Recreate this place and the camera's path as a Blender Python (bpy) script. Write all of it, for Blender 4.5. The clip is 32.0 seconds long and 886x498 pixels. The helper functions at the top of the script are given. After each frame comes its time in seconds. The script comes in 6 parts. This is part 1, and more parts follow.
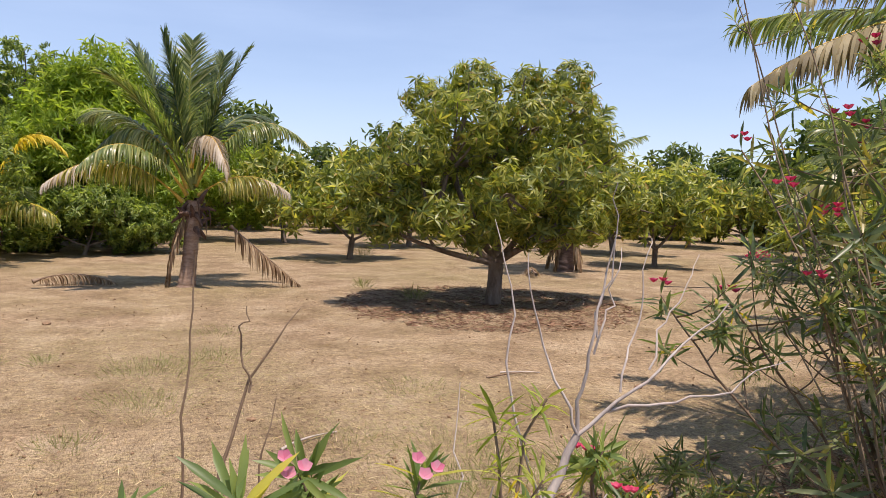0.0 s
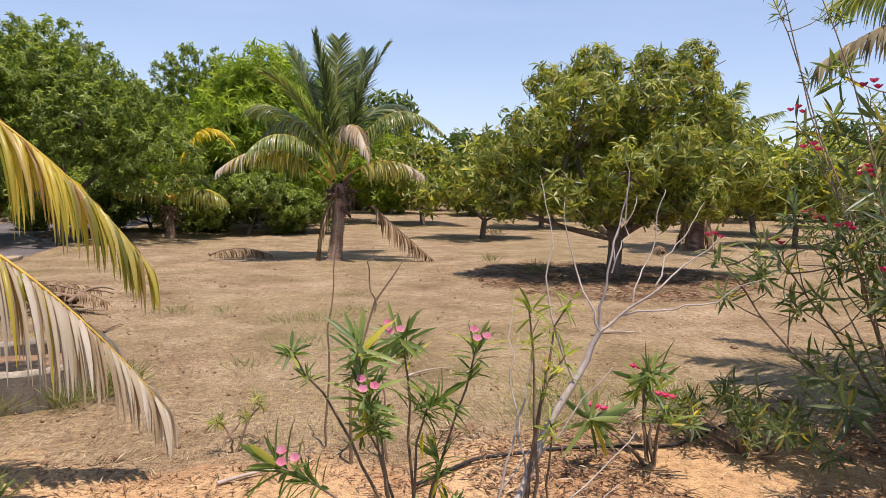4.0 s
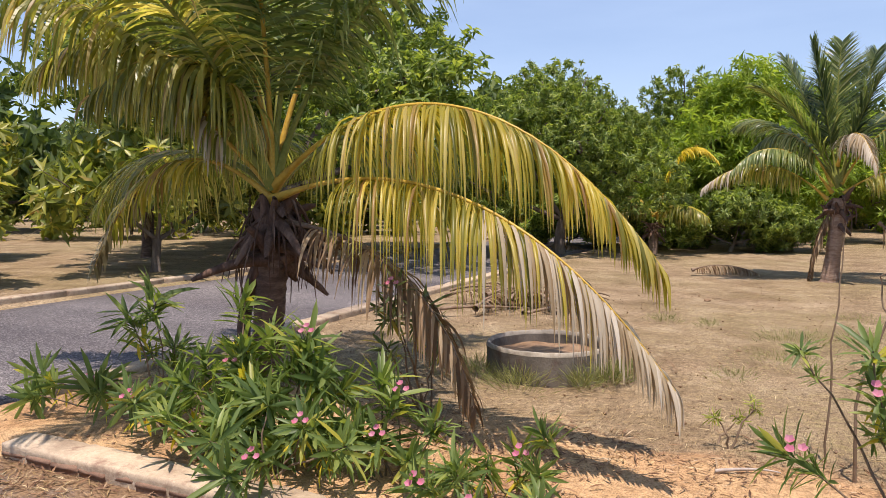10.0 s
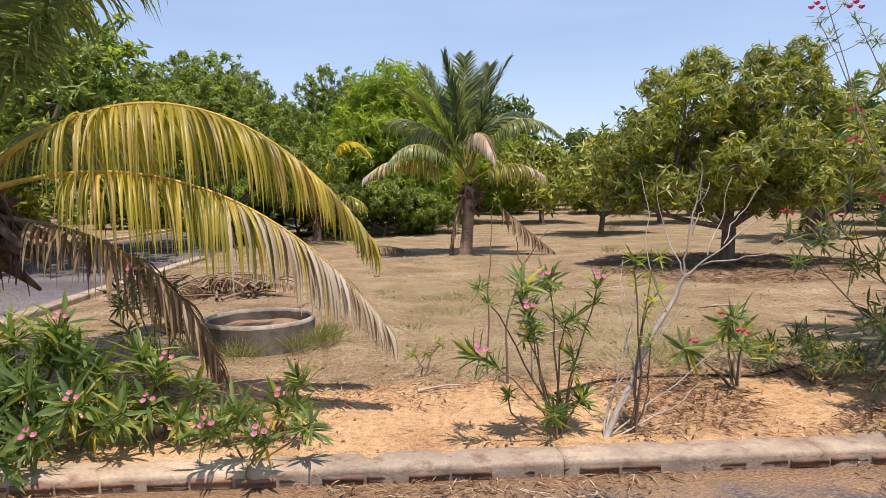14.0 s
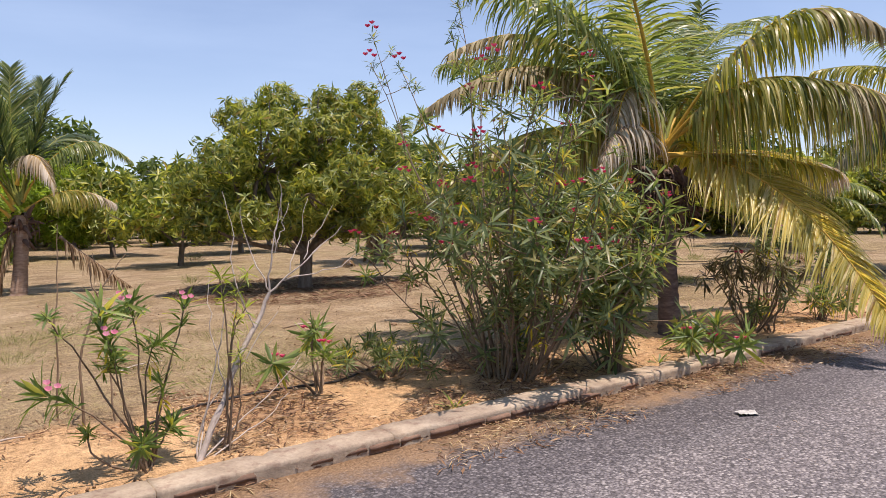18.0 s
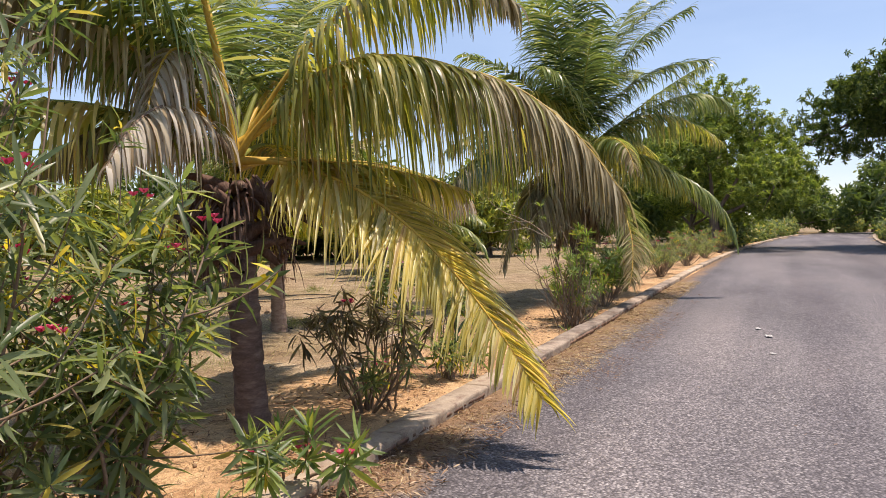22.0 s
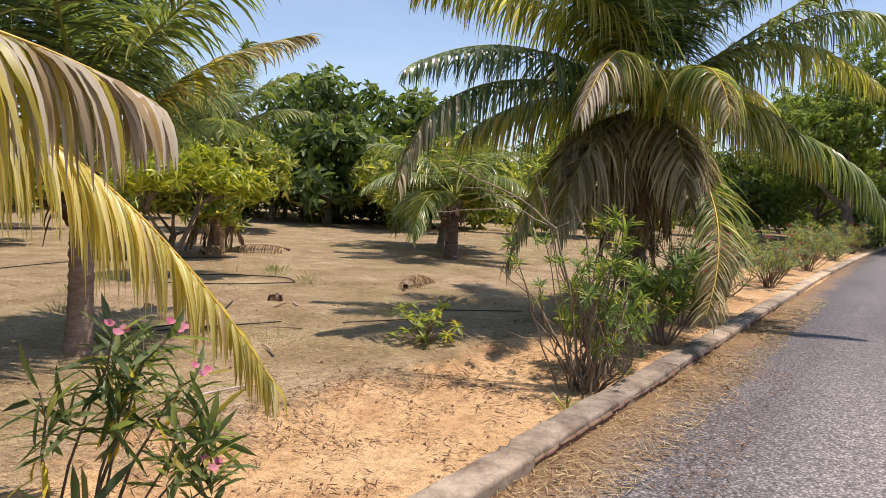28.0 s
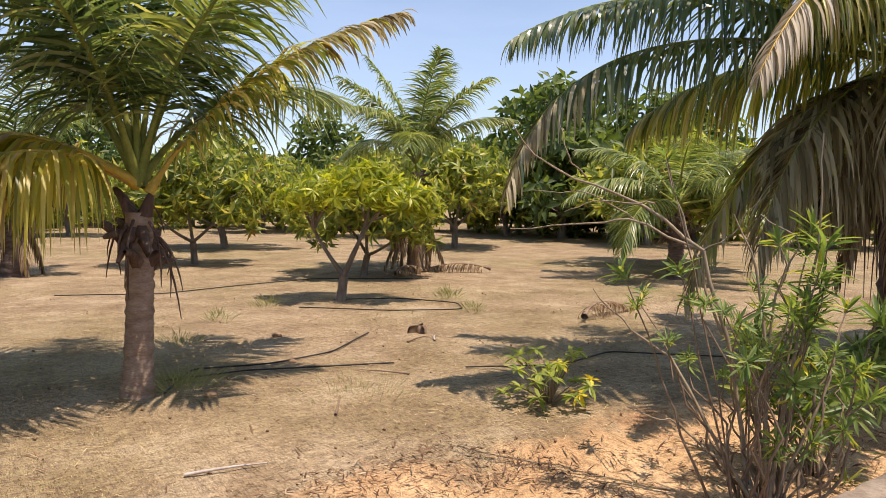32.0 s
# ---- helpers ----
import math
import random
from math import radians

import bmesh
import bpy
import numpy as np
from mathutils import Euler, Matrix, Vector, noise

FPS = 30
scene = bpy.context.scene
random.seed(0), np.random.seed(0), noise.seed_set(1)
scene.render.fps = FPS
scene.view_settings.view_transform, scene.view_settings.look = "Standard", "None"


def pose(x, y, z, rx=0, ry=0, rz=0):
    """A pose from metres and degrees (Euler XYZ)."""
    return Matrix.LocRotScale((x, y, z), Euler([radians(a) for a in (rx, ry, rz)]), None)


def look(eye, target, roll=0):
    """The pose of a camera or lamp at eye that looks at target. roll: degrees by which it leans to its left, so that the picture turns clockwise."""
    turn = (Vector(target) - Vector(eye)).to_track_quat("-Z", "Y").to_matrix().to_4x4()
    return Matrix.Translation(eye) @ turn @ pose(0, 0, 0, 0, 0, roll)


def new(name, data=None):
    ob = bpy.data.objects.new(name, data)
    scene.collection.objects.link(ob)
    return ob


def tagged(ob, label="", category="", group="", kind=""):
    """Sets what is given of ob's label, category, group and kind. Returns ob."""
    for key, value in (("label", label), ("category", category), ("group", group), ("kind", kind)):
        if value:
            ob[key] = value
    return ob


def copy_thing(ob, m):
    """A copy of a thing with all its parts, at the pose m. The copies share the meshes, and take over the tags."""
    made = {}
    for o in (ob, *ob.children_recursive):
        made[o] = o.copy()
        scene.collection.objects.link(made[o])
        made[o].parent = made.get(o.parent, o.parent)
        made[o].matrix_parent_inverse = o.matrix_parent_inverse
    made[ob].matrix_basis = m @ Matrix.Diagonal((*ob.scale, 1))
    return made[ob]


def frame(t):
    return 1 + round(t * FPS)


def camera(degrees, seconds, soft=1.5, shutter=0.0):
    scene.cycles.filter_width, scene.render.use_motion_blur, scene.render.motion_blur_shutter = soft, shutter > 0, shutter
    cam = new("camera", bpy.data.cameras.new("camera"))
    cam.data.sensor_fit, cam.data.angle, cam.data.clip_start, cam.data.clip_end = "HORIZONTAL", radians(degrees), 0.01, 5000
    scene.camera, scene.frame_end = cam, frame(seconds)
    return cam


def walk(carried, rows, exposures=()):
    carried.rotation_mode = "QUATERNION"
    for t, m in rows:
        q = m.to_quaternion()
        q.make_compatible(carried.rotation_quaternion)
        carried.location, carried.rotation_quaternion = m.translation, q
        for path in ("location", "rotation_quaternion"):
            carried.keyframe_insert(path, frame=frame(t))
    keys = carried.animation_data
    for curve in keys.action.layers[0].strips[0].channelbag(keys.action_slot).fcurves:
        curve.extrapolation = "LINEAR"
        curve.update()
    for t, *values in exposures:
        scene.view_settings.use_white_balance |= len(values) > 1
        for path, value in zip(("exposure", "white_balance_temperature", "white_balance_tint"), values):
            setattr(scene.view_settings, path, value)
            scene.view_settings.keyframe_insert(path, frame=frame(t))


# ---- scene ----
cam = camera(64.1, 32.0, soft=0.75)
PATH = [
    (0.0, 0.037, -0.208, 1.686, 86.47, -1.81, -23.24),
    (0.5, 0.202, -0.263, 1.621, 86.73, -1.54, -22.18),
    (1.0, 0.268, -0.366, 1.596, 86.79, -0.78, -20.40),
    (1.5, 0.305, -0.441, 1.574, 86.53, -0.41, -18.05),
    (2.0, 0.264, -0.568, 1.577, 86.21, -0.81, -16.99),
    (2.5, 0.205, -0.788, 1.555, 86.13, -1.27, -15.96),
    (4.5, -0.016, -1.252, 1.599, 84.66, -0.84, -10.25),
    (5.0, -0.002, -1.329, 1.582, 84.50, -0.63, -8.40),
    (5.5, -0.009, -1.296, 1.577, 84.66, -0.08, -6.86),
    (6.0, -0.173, -1.433, 1.586, 85.24, -0.07, -5.00),
    (6.5, -0.234, -1.493, 1.587, 85.63, -0.22, -1.70),
    (7.0, -0.177, -1.517, 1.557, 85.96, -0.23, 3.10),
    (7.5, -0.156, -1.596, 1.562, 86.09, -0.10, 8.09),
    (8.0, -0.128, -1.643, 1.536, 86.40, 0.32, 12.51),
    (8.5, -0.138, -1.658, 1.535, 86.53, 0.58, 16.41),
    (9.0, -0.131, -1.655, 1.543, 86.54, 0.58, 20.34),
    (9.5, -0.108, -1.653, 1.552, 86.39, 0.34, 23.56),
    (10.0, -0.104, -1.660, 1.577, 86.09, -0.04, 25.14),
    (10.5, -0.183, -1.750, 1.601, 85.67, -0.15, 24.16),
    (11.0, -0.283, -1.935, 1.606, 85.31, -0.19, 21.26),
    (11.5, -0.285, -2.073, 1.608, 84.58, -0.45, 18.03),
    (12.0, -0.223, -2.236, 1.581, 83.86, -0.22, 14.46),
    (12.5, -0.251, -2.334, 1.562, 83.62, 0.66, 9.77),
    (13.0, -0.364, -2.443, 1.570, 84.72, 1.57, 4.58),
    (13.5, -0.426, -2.510, 1.563, 85.33, 1.29, 0.89),
    (14.0, -0.390, -2.642, 1.555, 85.20, 1.07, -2.68),
    (14.5, -0.399, -2.783, 1.547, 84.92, 0.65, -6.66),
    (15.0, -0.483, -2.864, 1.549, 84.87, 0.57, -11.17),
    (15.5, -0.623, -2.953, 1.559, 85.20, 0.42, -15.88),
    (17.5, -0.551, -2.789, 1.501, 87.14, 0.84, -30.59),
    (18.0, -0.450, -2.734, 1.479, 87.08, 1.35, -35.75),
    (18.5, -0.196, -2.629, 1.497, 86.96, 1.33, -40.88),
    (19.0, 0.037, -2.461, 1.484, 87.03, 1.20, -45.82),
    (19.5, 0.243, -2.216, 1.498, 87.19, 1.49, -50.57),
    (20.0, 0.585, -2.002, 1.492, 87.34, 1.37, -54.99),
    (20.5, 0.913, -1.875, 1.516, 87.77, 0.83, -57.49),
    (21.0, 1.256, -1.661, 1.538, 88.11, 0.80, -59.83),
    (21.5, 1.667, -1.491, 1.507, 88.30, 1.03, -62.37),
    (22.0, 2.058, -1.360, 1.524, 88.37, 1.16, -64.71),
    (22.5, 2.345, -1.244, 1.528, 88.56, 1.60, -66.90),
    (23.0, 2.792, -1.145, 1.557, 88.66, 2.30, -68.94),
    (23.5, 3.228, -1.069, 1.579, 88.59, 2.64, -69.87),
    (24.0, 3.655, -0.989, 1.596, 88.17, 2.39, -69.18),
    (24.5, 4.141, -0.987, 1.601, 87.62, 1.50, -67.63),
    (25.0, 4.587, -0.972, 1.594, 87.46, 0.76, -65.83),
    (25.5, 5.039, -0.900, 1.629, 87.59, 0.10, -64.69),
    (26.0, 5.465, -0.905, 1.634, 87.93, -0.66, -63.90),
    (26.5, 5.877, -0.861, 1.608, 88.00, -1.45, -62.44),
    (28.5, 7.395, -0.712, 1.569, 84.96, -2.46, -53.87),
    (29.0, 7.704, -0.729, 1.548, 84.93, -1.71, -51.10),
    (29.5, 7.997, -0.722, 1.552, 85.01, -1.30, -48.44),
    (30.0, 8.278, -0.636, 1.559, 85.64, -1.26, -46.82),
    (30.5, 8.571, -0.603, 1.560, 86.08, -1.15, -44.67),
    (31.0, 8.832, -0.571, 1.575, 86.39, -1.01, -41.32),
    (31.5, 9.089, -0.483, 1.581, 86.50, -0.88, -37.67),
    (32.0, 9.239, -0.510, 1.603, 86.14, -0.57, -35.08),
]
walk(cam, [(t, pose(x, y, z, rx, ry, rz)) for t, x, y, z, rx, ry, rz in PATH], [(0.0, 0.42, 6750, 23), (5.0, 0.38, 6750, 23), (9.0, 0.43, 6700, 22), (12.0, 0.42, 6700, 21), (15.0, 0.37, 6700, 22), (18.0, 0.37, 6750, 23), (20.0, 0.42, 6950, 23), (22.0, 0.48, 6900, 21), (23.5, 0.53, 6850, 20), (26.5, 0.44, 6700, 18), (29.0, 0.41, 6850, 20), (30.5, 0.45, 6950, 21), (32.0, 0.53, 7000, 21)])

# ---- light ----
SUN_EL, SUN_AZ = radians(73), radians(-68)   # azimuth of the sun, measured from +x towards +y
world = bpy.data.worlds.new("sky")
scene.world = world
world.use_nodes = True
wn, wl = world.node_tree.nodes, world.node_tree.links
wbg = wn["Background"]
sky = wn.new("ShaderNodeTexSky")
sky.sky_type, sky.sun_disc = "NISHITA", False
sky.sun_elevation, sky.sun_rotation = SUN_EL, radians(90) - SUN_AZ
sky.air_density, sky.dust_density, sky.ozone_density = 1.0, 0.3, 2.2
# thin streaks of high cloud
wtc = wn.new("ShaderNodeTexCoord")
wmap = wn.new("ShaderNodeMapping")
wmap.inputs["Scale"].default_value = (1.2, 1.8, 7.0)
wmap.inputs["Rotation"].default_value = (0.35, 0.2, 0.5)
wno = wn.new("ShaderNodeTexNoise")
wno.inputs["Scale"].default_value, wno.inputs["Detail"].default_value, wno.inputs["Roughness"].default_value = 1.3, 7, 0.55
wra = wn.new("ShaderNodeValToRGB")
wra.color_ramp.elements[0].position, wra.color_ramp.elements[1].position = 0.40, 0.84
wra.color_ramp.elements[0].color, wra.color_ramp.elements[1].color = (0.20, 0.20, 0.20, 1), (0.72, 0.72, 0.72, 1)
wmix = wn.new("ShaderNodeMixRGB")
wmix.inputs["Color2"].default_value = (3.4, 4.8, 6.6, 1)
wl.new(wtc.outputs["Generated"], wmap.inputs["Vector"])
wl.new(wmap.outputs["Vector"], wno.inputs["Vector"])
wl.new(wno.outputs["Fac"], wra.inputs["Fac"])
wl.new(wra.outputs["Color"], wmix.inputs["Fac"])
wl.new(sky.outputs["Color"], wmix.inputs["Color1"])
wl.new(wmix.outputs["Color"], wbg.inputs["Color"])
wbg.inputs["Strength"].default_value = 0.122
sun_data = bpy.data.lights.new("sun", "SUN")
sun_data.energy, sun_data.angle, sun_data.color = 4.5, radians(0.55), (1.0, 0.93, 0.80)
sun_dir = Vector((math.cos(SUN_EL) * math.cos(SUN_AZ), math.cos(SUN_EL) * math.sin(SUN_AZ), math.sin(SUN_EL)))
sun = new("sun", sun_data)
sun.matrix_world = look(sun_dir * 60, (0, 0, 0))

# ---- materials ----


def shader(name, rough=0.8, spec=0.3):
    m = bpy.data.materials.new(name)
    m.use_nodes = True
    b = m.node_tree.nodes["Principled BSDF"]
    b.inputs["Roughness"].default_value = rough
    b.inputs["Specular IOR Level"].default_value = spec
    return m, m.node_tree.nodes, m.node_tree.links, b


def coords(n, l, scale, kind="Object", stretch=(1, 1, 1)):
    tc, mp = n.new("ShaderNodeTexCoord"), n.new("ShaderNodeMapping")
    mp.inputs["Scale"].default_value = [scale * s for s in stretch]
    l.new(tc.outputs[kind], mp.inputs["Vector"])
    return mp.outputs["Vector"]


def noise_node(n, l, vec, scale, detail=4, rough=0.6):
    t = n.new("ShaderNodeTexNoise")
    t.inputs["Scale"].default_value, t.inputs["Detail"].default_value, t.inputs["Roughness"].default_value = scale, detail, rough
    l.new(vec, t.inputs["Vector"])
    return t.outputs["Fac"]


def ramp(n, l, fac, stops):
    r = n.new("ShaderNodeValToRGB")
    e = r.color_ramp.elements
    while len(e) < len(stops):
        e.new(0.5)
    for i, (p, c) in enumerate(stops):
        e[i].position, e[i].color = p, (*c, 1)
    l.new(fac, r.inputs["Fac"])
    return r.outputs["Color"]


def mixed(n, l, fac, a, b, mode="MIX"):
    m = n.new("ShaderNodeMixRGB")
    m.blend_type = mode
    for key, v in (("Fac", fac), ("Color1", a), ("Color2", b)):
        if isinstance(v, (int, float)):
            m.inputs[key].default_value = v
        elif isinstance(v, tuple):
            m.inputs[key].default_value = (*v, 1)
        else:
            l.new(v, m.inputs[key])
    return m.outputs["Color"]


def bump(n, l, b, height, strength, distance):
    u = n.new("ShaderNodeBump")
    u.inputs["Strength"].default_value, u.inputs["Distance"].default_value = strength, distance
    l.new(height, u.inputs["Height"])
    l.new(u.outputs["Normal"], b.inputs["Normal"])


def leaf_material(name, stops, rough=0.45, spec=0.4, through_amount=0.3, patch=1.2, glow=(1.45, 1.4, 0.6)):
    """Leaf: colour varies from leaf to leaf and over the plant; part of the light goes through."""
    m, n, l, b = shader(name, rough, spec)
    geo, info, add, wrap = n.new("ShaderNodeNewGeometry"), n.new("ShaderNodeObjectInfo"), n.new("ShaderNodeMath"), n.new("ShaderNodeMath")
    l.new(geo.outputs["Random Per Island"], add.inputs[0])
    l.new(info.outputs["Random"], add.inputs[1])
    wrap.operation = "FRACT"
    l.new(add.outputs[0], wrap.inputs[0])
    col = ramp(n, l, wrap.outputs[0], stops)
    vec = coords(n, l, patch)
    low = noise_node(n, l, vec, 1.0, 2)
    col = mixed(n, l, 0.55, col, ramp(n, l, low, [(0.3, (0.55, 0.55, 0.5)), (0.7, (1.0, 1.0, 0.9))]), "MULTIPLY")
    fine = noise_node(n, l, coords(n, l, 30, stretch=(1, 1, 0.3)), 1.0, 3)
    col = mixed(n, l, 0.25, col, ramp(n, l, fine, [(0.3, (0.6, 0.6, 0.6)), (0.7, (1, 1, 1))]), "MULTIPLY")
    l.new(col, b.inputs["Base Color"])
    tr, mx = n.new("ShaderNodeBsdfTranslucent"), n.new("ShaderNodeMixShader")
    warm = mixed(n, l, 1.0, col, glow, "MULTIPLY")
    l.new(warm, tr.inputs["Color"])
    mx.inputs["Fac"].default_value = through_amount
    l.new(b.outputs["BSDF"], mx.inputs[1])
    l.new(tr.outputs["BSDF"], mx.inputs[2])
    l.new(mx.outputs["Shader"], n["Material Output"].inputs["Surface"])
    return m


def rough_material(name, stops, scale=6, rough=0.85, bump_amount=0.5, bump_size=0.01, stretch=(1, 1, 1), fine=60, spec=0.2):
    """Grainy surface with two scales of variation and relief."""
    m, n, l, b = shader(name, rough, spec)
    vec = coords(n, l, scale, stretch=stretch)
    a = noise_node(n, l, vec, 1.0, 6, 0.65)
    col = ramp(n, l, a, stops)
    g = noise_node(n, l, coords(n, l, fine, stretch=stretch), 1.0, 3)
    col = mixed(n, l, 0.5, col, ramp(n, l, g, [(0.3, (0.55, 0.55, 0.55)), (0.7, (1, 1, 1))]), "MULTIPLY")
    l.new(col, b.inputs["Base Color"])
    bump(n, l, b, mixed(n, l, 0.5, a, g), bump_amount, bump_size)
    return m


MANGO = leaf_material("mango_leaf", [(0, (0.12, 0.175, 0.05)), (0.45, (0.27, 0.325, 0.08)), (0.8, (0.46, 0.48, 0.12)), (0.95, (0.60, 0.57, 0.15)), (1, (0.46, 0.30, 0.12))], 0.38, 0.5, 0.5)
MANGO_YOUNG = leaf_material("young_mango_leaf", [(0.0, (0.18, 0.24, 0.03)), (0.5, (0.38, 0.43, 0.05)), (1.0, (0.64, 0.62, 0.09))], 0.38, 0.5, 0.5)
NEEM = leaf_material("neem_leaf", [(0, (0.11, 0.18, 0.05)), (0.5, (0.225, 0.315, 0.08)), (1, (0.44, 0.52, 0.15))], 0.42, 0.45, 0.5)
FEATHER = leaf_material("feathery_leaf", [(0, (0.208, 0.324, 0.053)), (0.5, (0.312, 0.440, 0.073)), (1, (0.446, 0.550, 0.106))], 0.5, 0.3, 0.5)
DARKLEAF = leaf_material("dark_leaf", [(0, (0.071, 0.118, 0.038)), (0.6, (0.136, 0.200, 0.062)), (1, (0.245, 0.304, 0.097))], 0.5, 0.35, 0.42)
OLEANDER = leaf_material("oleander_leaf", [(0, (0.10, 0.170, 0.058)), (0.5, (0.19, 0.28, 0.088)), (0.92, (0.34, 0.43, 0.14)), (1, (0.60, 0.54, 0.08))], 0.42, 0.4, 0.48)
OLEANDER_DARK = leaf_material("tall_oleander_leaf", [(0, (0.08, 0.13, 0.06)), (0.45, (0.16, 0.22, 0.105)), (0.85, (0.33, 0.39, 0.21)), (0.95, (0.42, 0.36, 0.14)), (1, (0.66, 0.55, 0.08))], 0.36, 0.5, 0.54)
OLEANDER_PALE = leaf_material("pale_shoot_leaf", [(0, (0.19, 0.26, 0.05)), (0.5, (0.32, 0.40, 0.08)), (1, (0.52, 0.55, 0.14))], 0.42, 0.4, 0.5)
WITHERED = leaf_material("withered_leaf", [(0.0, (0.10, 0.085, 0.05)), (0.5, (0.17, 0.15, 0.085)), (1.0, (0.30, 0.27, 0.15))], 0.6, 0.3, 0.35, glow=(1.2, 1.1, 0.8))
YELLOWLEAF = leaf_material("yellow_leaf", [(0.0, (0.60, 0.44, 0.03)), (1.0, (0.78, 0.66, 0.06))], 0.5, 0.3, 0.35)
FLOWER = leaf_material("pink_petal", [(0.0, (0.80, 0.24, 0.38)), (1.0, (0.86, 0.42, 0.55))], 0.5, 0.2, 0.35, glow=(1, 0.9, 1))
FLOWER_RED = leaf_material("deep_pink_petal", [(0.0, (0.66, 0.04, 0.13)), (1.0, (0.8, 0.12, 0.24))], 0.5, 0.2, 0.3, glow=(1, 0.9, 1))
FROND = leaf_material("green_frond", [(0.0, (0.11, 0.17, 0.06)), (0.5, (0.22, 0.29, 0.105)), (0.85, (0.40, 0.45, 0.19)), (1.0, (0.52, 0.50, 0.25))], 0.34, 0.55, 0.45)
FROND_DARK = leaf_material("deep_green_frond", [(0.0, (0.06, 0.105, 0.05)), (0.5, (0.12, 0.18, 0.08)), (0.85, (0.23, 0.30, 0.145)), (1.0, (0.42, 0.42, 0.24))], 0.32, 0.6, 0.42)
FROND_YELLOW = leaf_material("yellowing_frond", [(0.0, (0.15, 0.17, 0.04)), (0.25, (0.40, 0.38, 0.07)), (0.6, (0.66, 0.55, 0.10)), (0.85, (0.78, 0.68, 0.24)), (1.0, (0.38, 0.23, 0.10))], 0.38, 0.5, 0.56)
FROND_OLIVE = leaf_material("olive_frond", [(0.0, (0.14, 0.175, 0.05)), (0.35, (0.30, 0.325, 0.085)), (0.7, (0.50, 0.48, 0.15)), (0.9, (0.72, 0.64, 0.30)), (1.0, (0.42, 0.29, 0.15))], 0.34, 0.6, 0.6)
FROND_FADED = leaf_material("faded_frond", [(0, (0.42, 0.31, 0.19)), (0.35, (0.62, 0.53, 0.40)), (1, (0.80, 0.74, 0.66))], 0.7, 0.2, 0.4, glow=(1.05, 1.0, 0.95))
FROND_DRY = leaf_material("drying_frond", [(0, (0.16, 0.125, 0.065)), (0.35, (0.33, 0.275, 0.16)), (0.7, (0.50, 0.43, 0.27)), (1, (0.68, 0.61, 0.43))], 0.6, 0.3, 0.42, glow=(1.15, 1.08, 0.75), patch=3.0)
FROND_DEAD = leaf_material("dead_frond", [(0.0, (0.18, 0.11, 0.07)), (0.5, (0.38, 0.26, 0.165)), (1.0, (0.60, 0.47, 0.33))], 0.7, 0.2, 0.42, glow=(1.15, 1.05, 0.8))
RACHIS = rough_material("frond_stalk", [(0.3, (0.46, 0.28, 0.035)), (0.7, (0.66, 0.43, 0.07))], 8, 0.45, 0.2, 0.004, fine=40, spec=0.35)
RACHIS_GREEN = rough_material("green_stalk", [(0.3, (0.16, 0.19, 0.04)), (0.7, (0.3, 0.3, 0.07))], 8, 0.5, 0.2, 0.004, fine=40)
DEADWOOD = rough_material("dead_stalk", [(0.3, (0.16, 0.10, 0.065)), (0.7, (0.34, 0.25, 0.18))], 9, 0.85, 0.5, 0.006, fine=50)
PALM_BARK = rough_material("palm_bark", [(0.25, (0.19, 0.12, 0.085)), (0.5, (0.34, 0.235, 0.175)), (0.75, (0.47, 0.36, 0.285))], 7, 0.9, 0.7, 0.012, (1, 1, 3), 50)
PALM_BARK_DARK = rough_material("dark_palm_bark", [(0.25, (0.075, 0.05, 0.044)), (0.5, (0.16, 0.11, 0.092)), (0.75, (0.30, 0.22, 0.185))], 7, 0.9, 0.7, 0.012, (1, 1, 3), 50)
FIBRE = rough_material("palm_fibre", [(0.25, (0.06, 0.036, 0.028)), (0.5, (0.14, 0.085, 0.065)), (0.8, (0.28, 0.19, 0.145))], 12, 0.95, 0.8, 0.015, (1, 1, 0.25), 70)
BARK = rough_material("tree_bark", [(0.25, (0.10, 0.075, 0.06)), (0.5, (0.21, 0.165, 0.135)), (0.8, (0.36, 0.30, 0.25))], 8, 0.95, 0.9, 0.02, (1, 1, 0.35), 60)
PALE_BARK = rough_material("pale_bark", [(0.25, (0.36, 0.30, 0.26)), (0.55, (0.52, 0.45, 0.40)), (0.8, (0.66, 0.60, 0.54))], 12, 0.85, 0.5, 0.006, (1, 1, 0.3), 80)
STEM = rough_material("oleander_stem", [(0.25, (0.13, 0.09, 0.06)), (0.55, (0.24, 0.17, 0.115)), (0.8, (0.36, 0.27, 0.19))], 10, 0.85, 0.5, 0.006, (1, 1, 0.3), 80)
STEM_PALE = rough_material("pale_oleander_stem", [(0.25, (0.20, 0.15, 0.10)), (0.55, (0.33, 0.26, 0.18)), (0.8, (0.46, 0.38, 0.28))], 10, 0.85, 0.5, 0.006, (1, 1, 0.3), 80)
DEADWOOD_DARK = rough_material("old_leaf_base", [(0.3, (0.13, 0.08, 0.062)), (0.55, (0.27, 0.19, 0.15)), (0.8, (0.44, 0.35, 0.29))], 9, 0.85, 0.6, 0.008, (1, 1, 0.3), 50)
FROND_GOLD = leaf_material("golden_frond", [(0.0, (0.34, 0.32, 0.09)), (0.25, (0.62, 0.56, 0.17)), (0.6, (0.82, 0.72, 0.28)), (0.88, (0.90, 0.84, 0.52)), (1.0, (0.48, 0.33, 0.17))], 0.36, 0.55, 0.52, glow=(1.3, 1.2, 0.6))
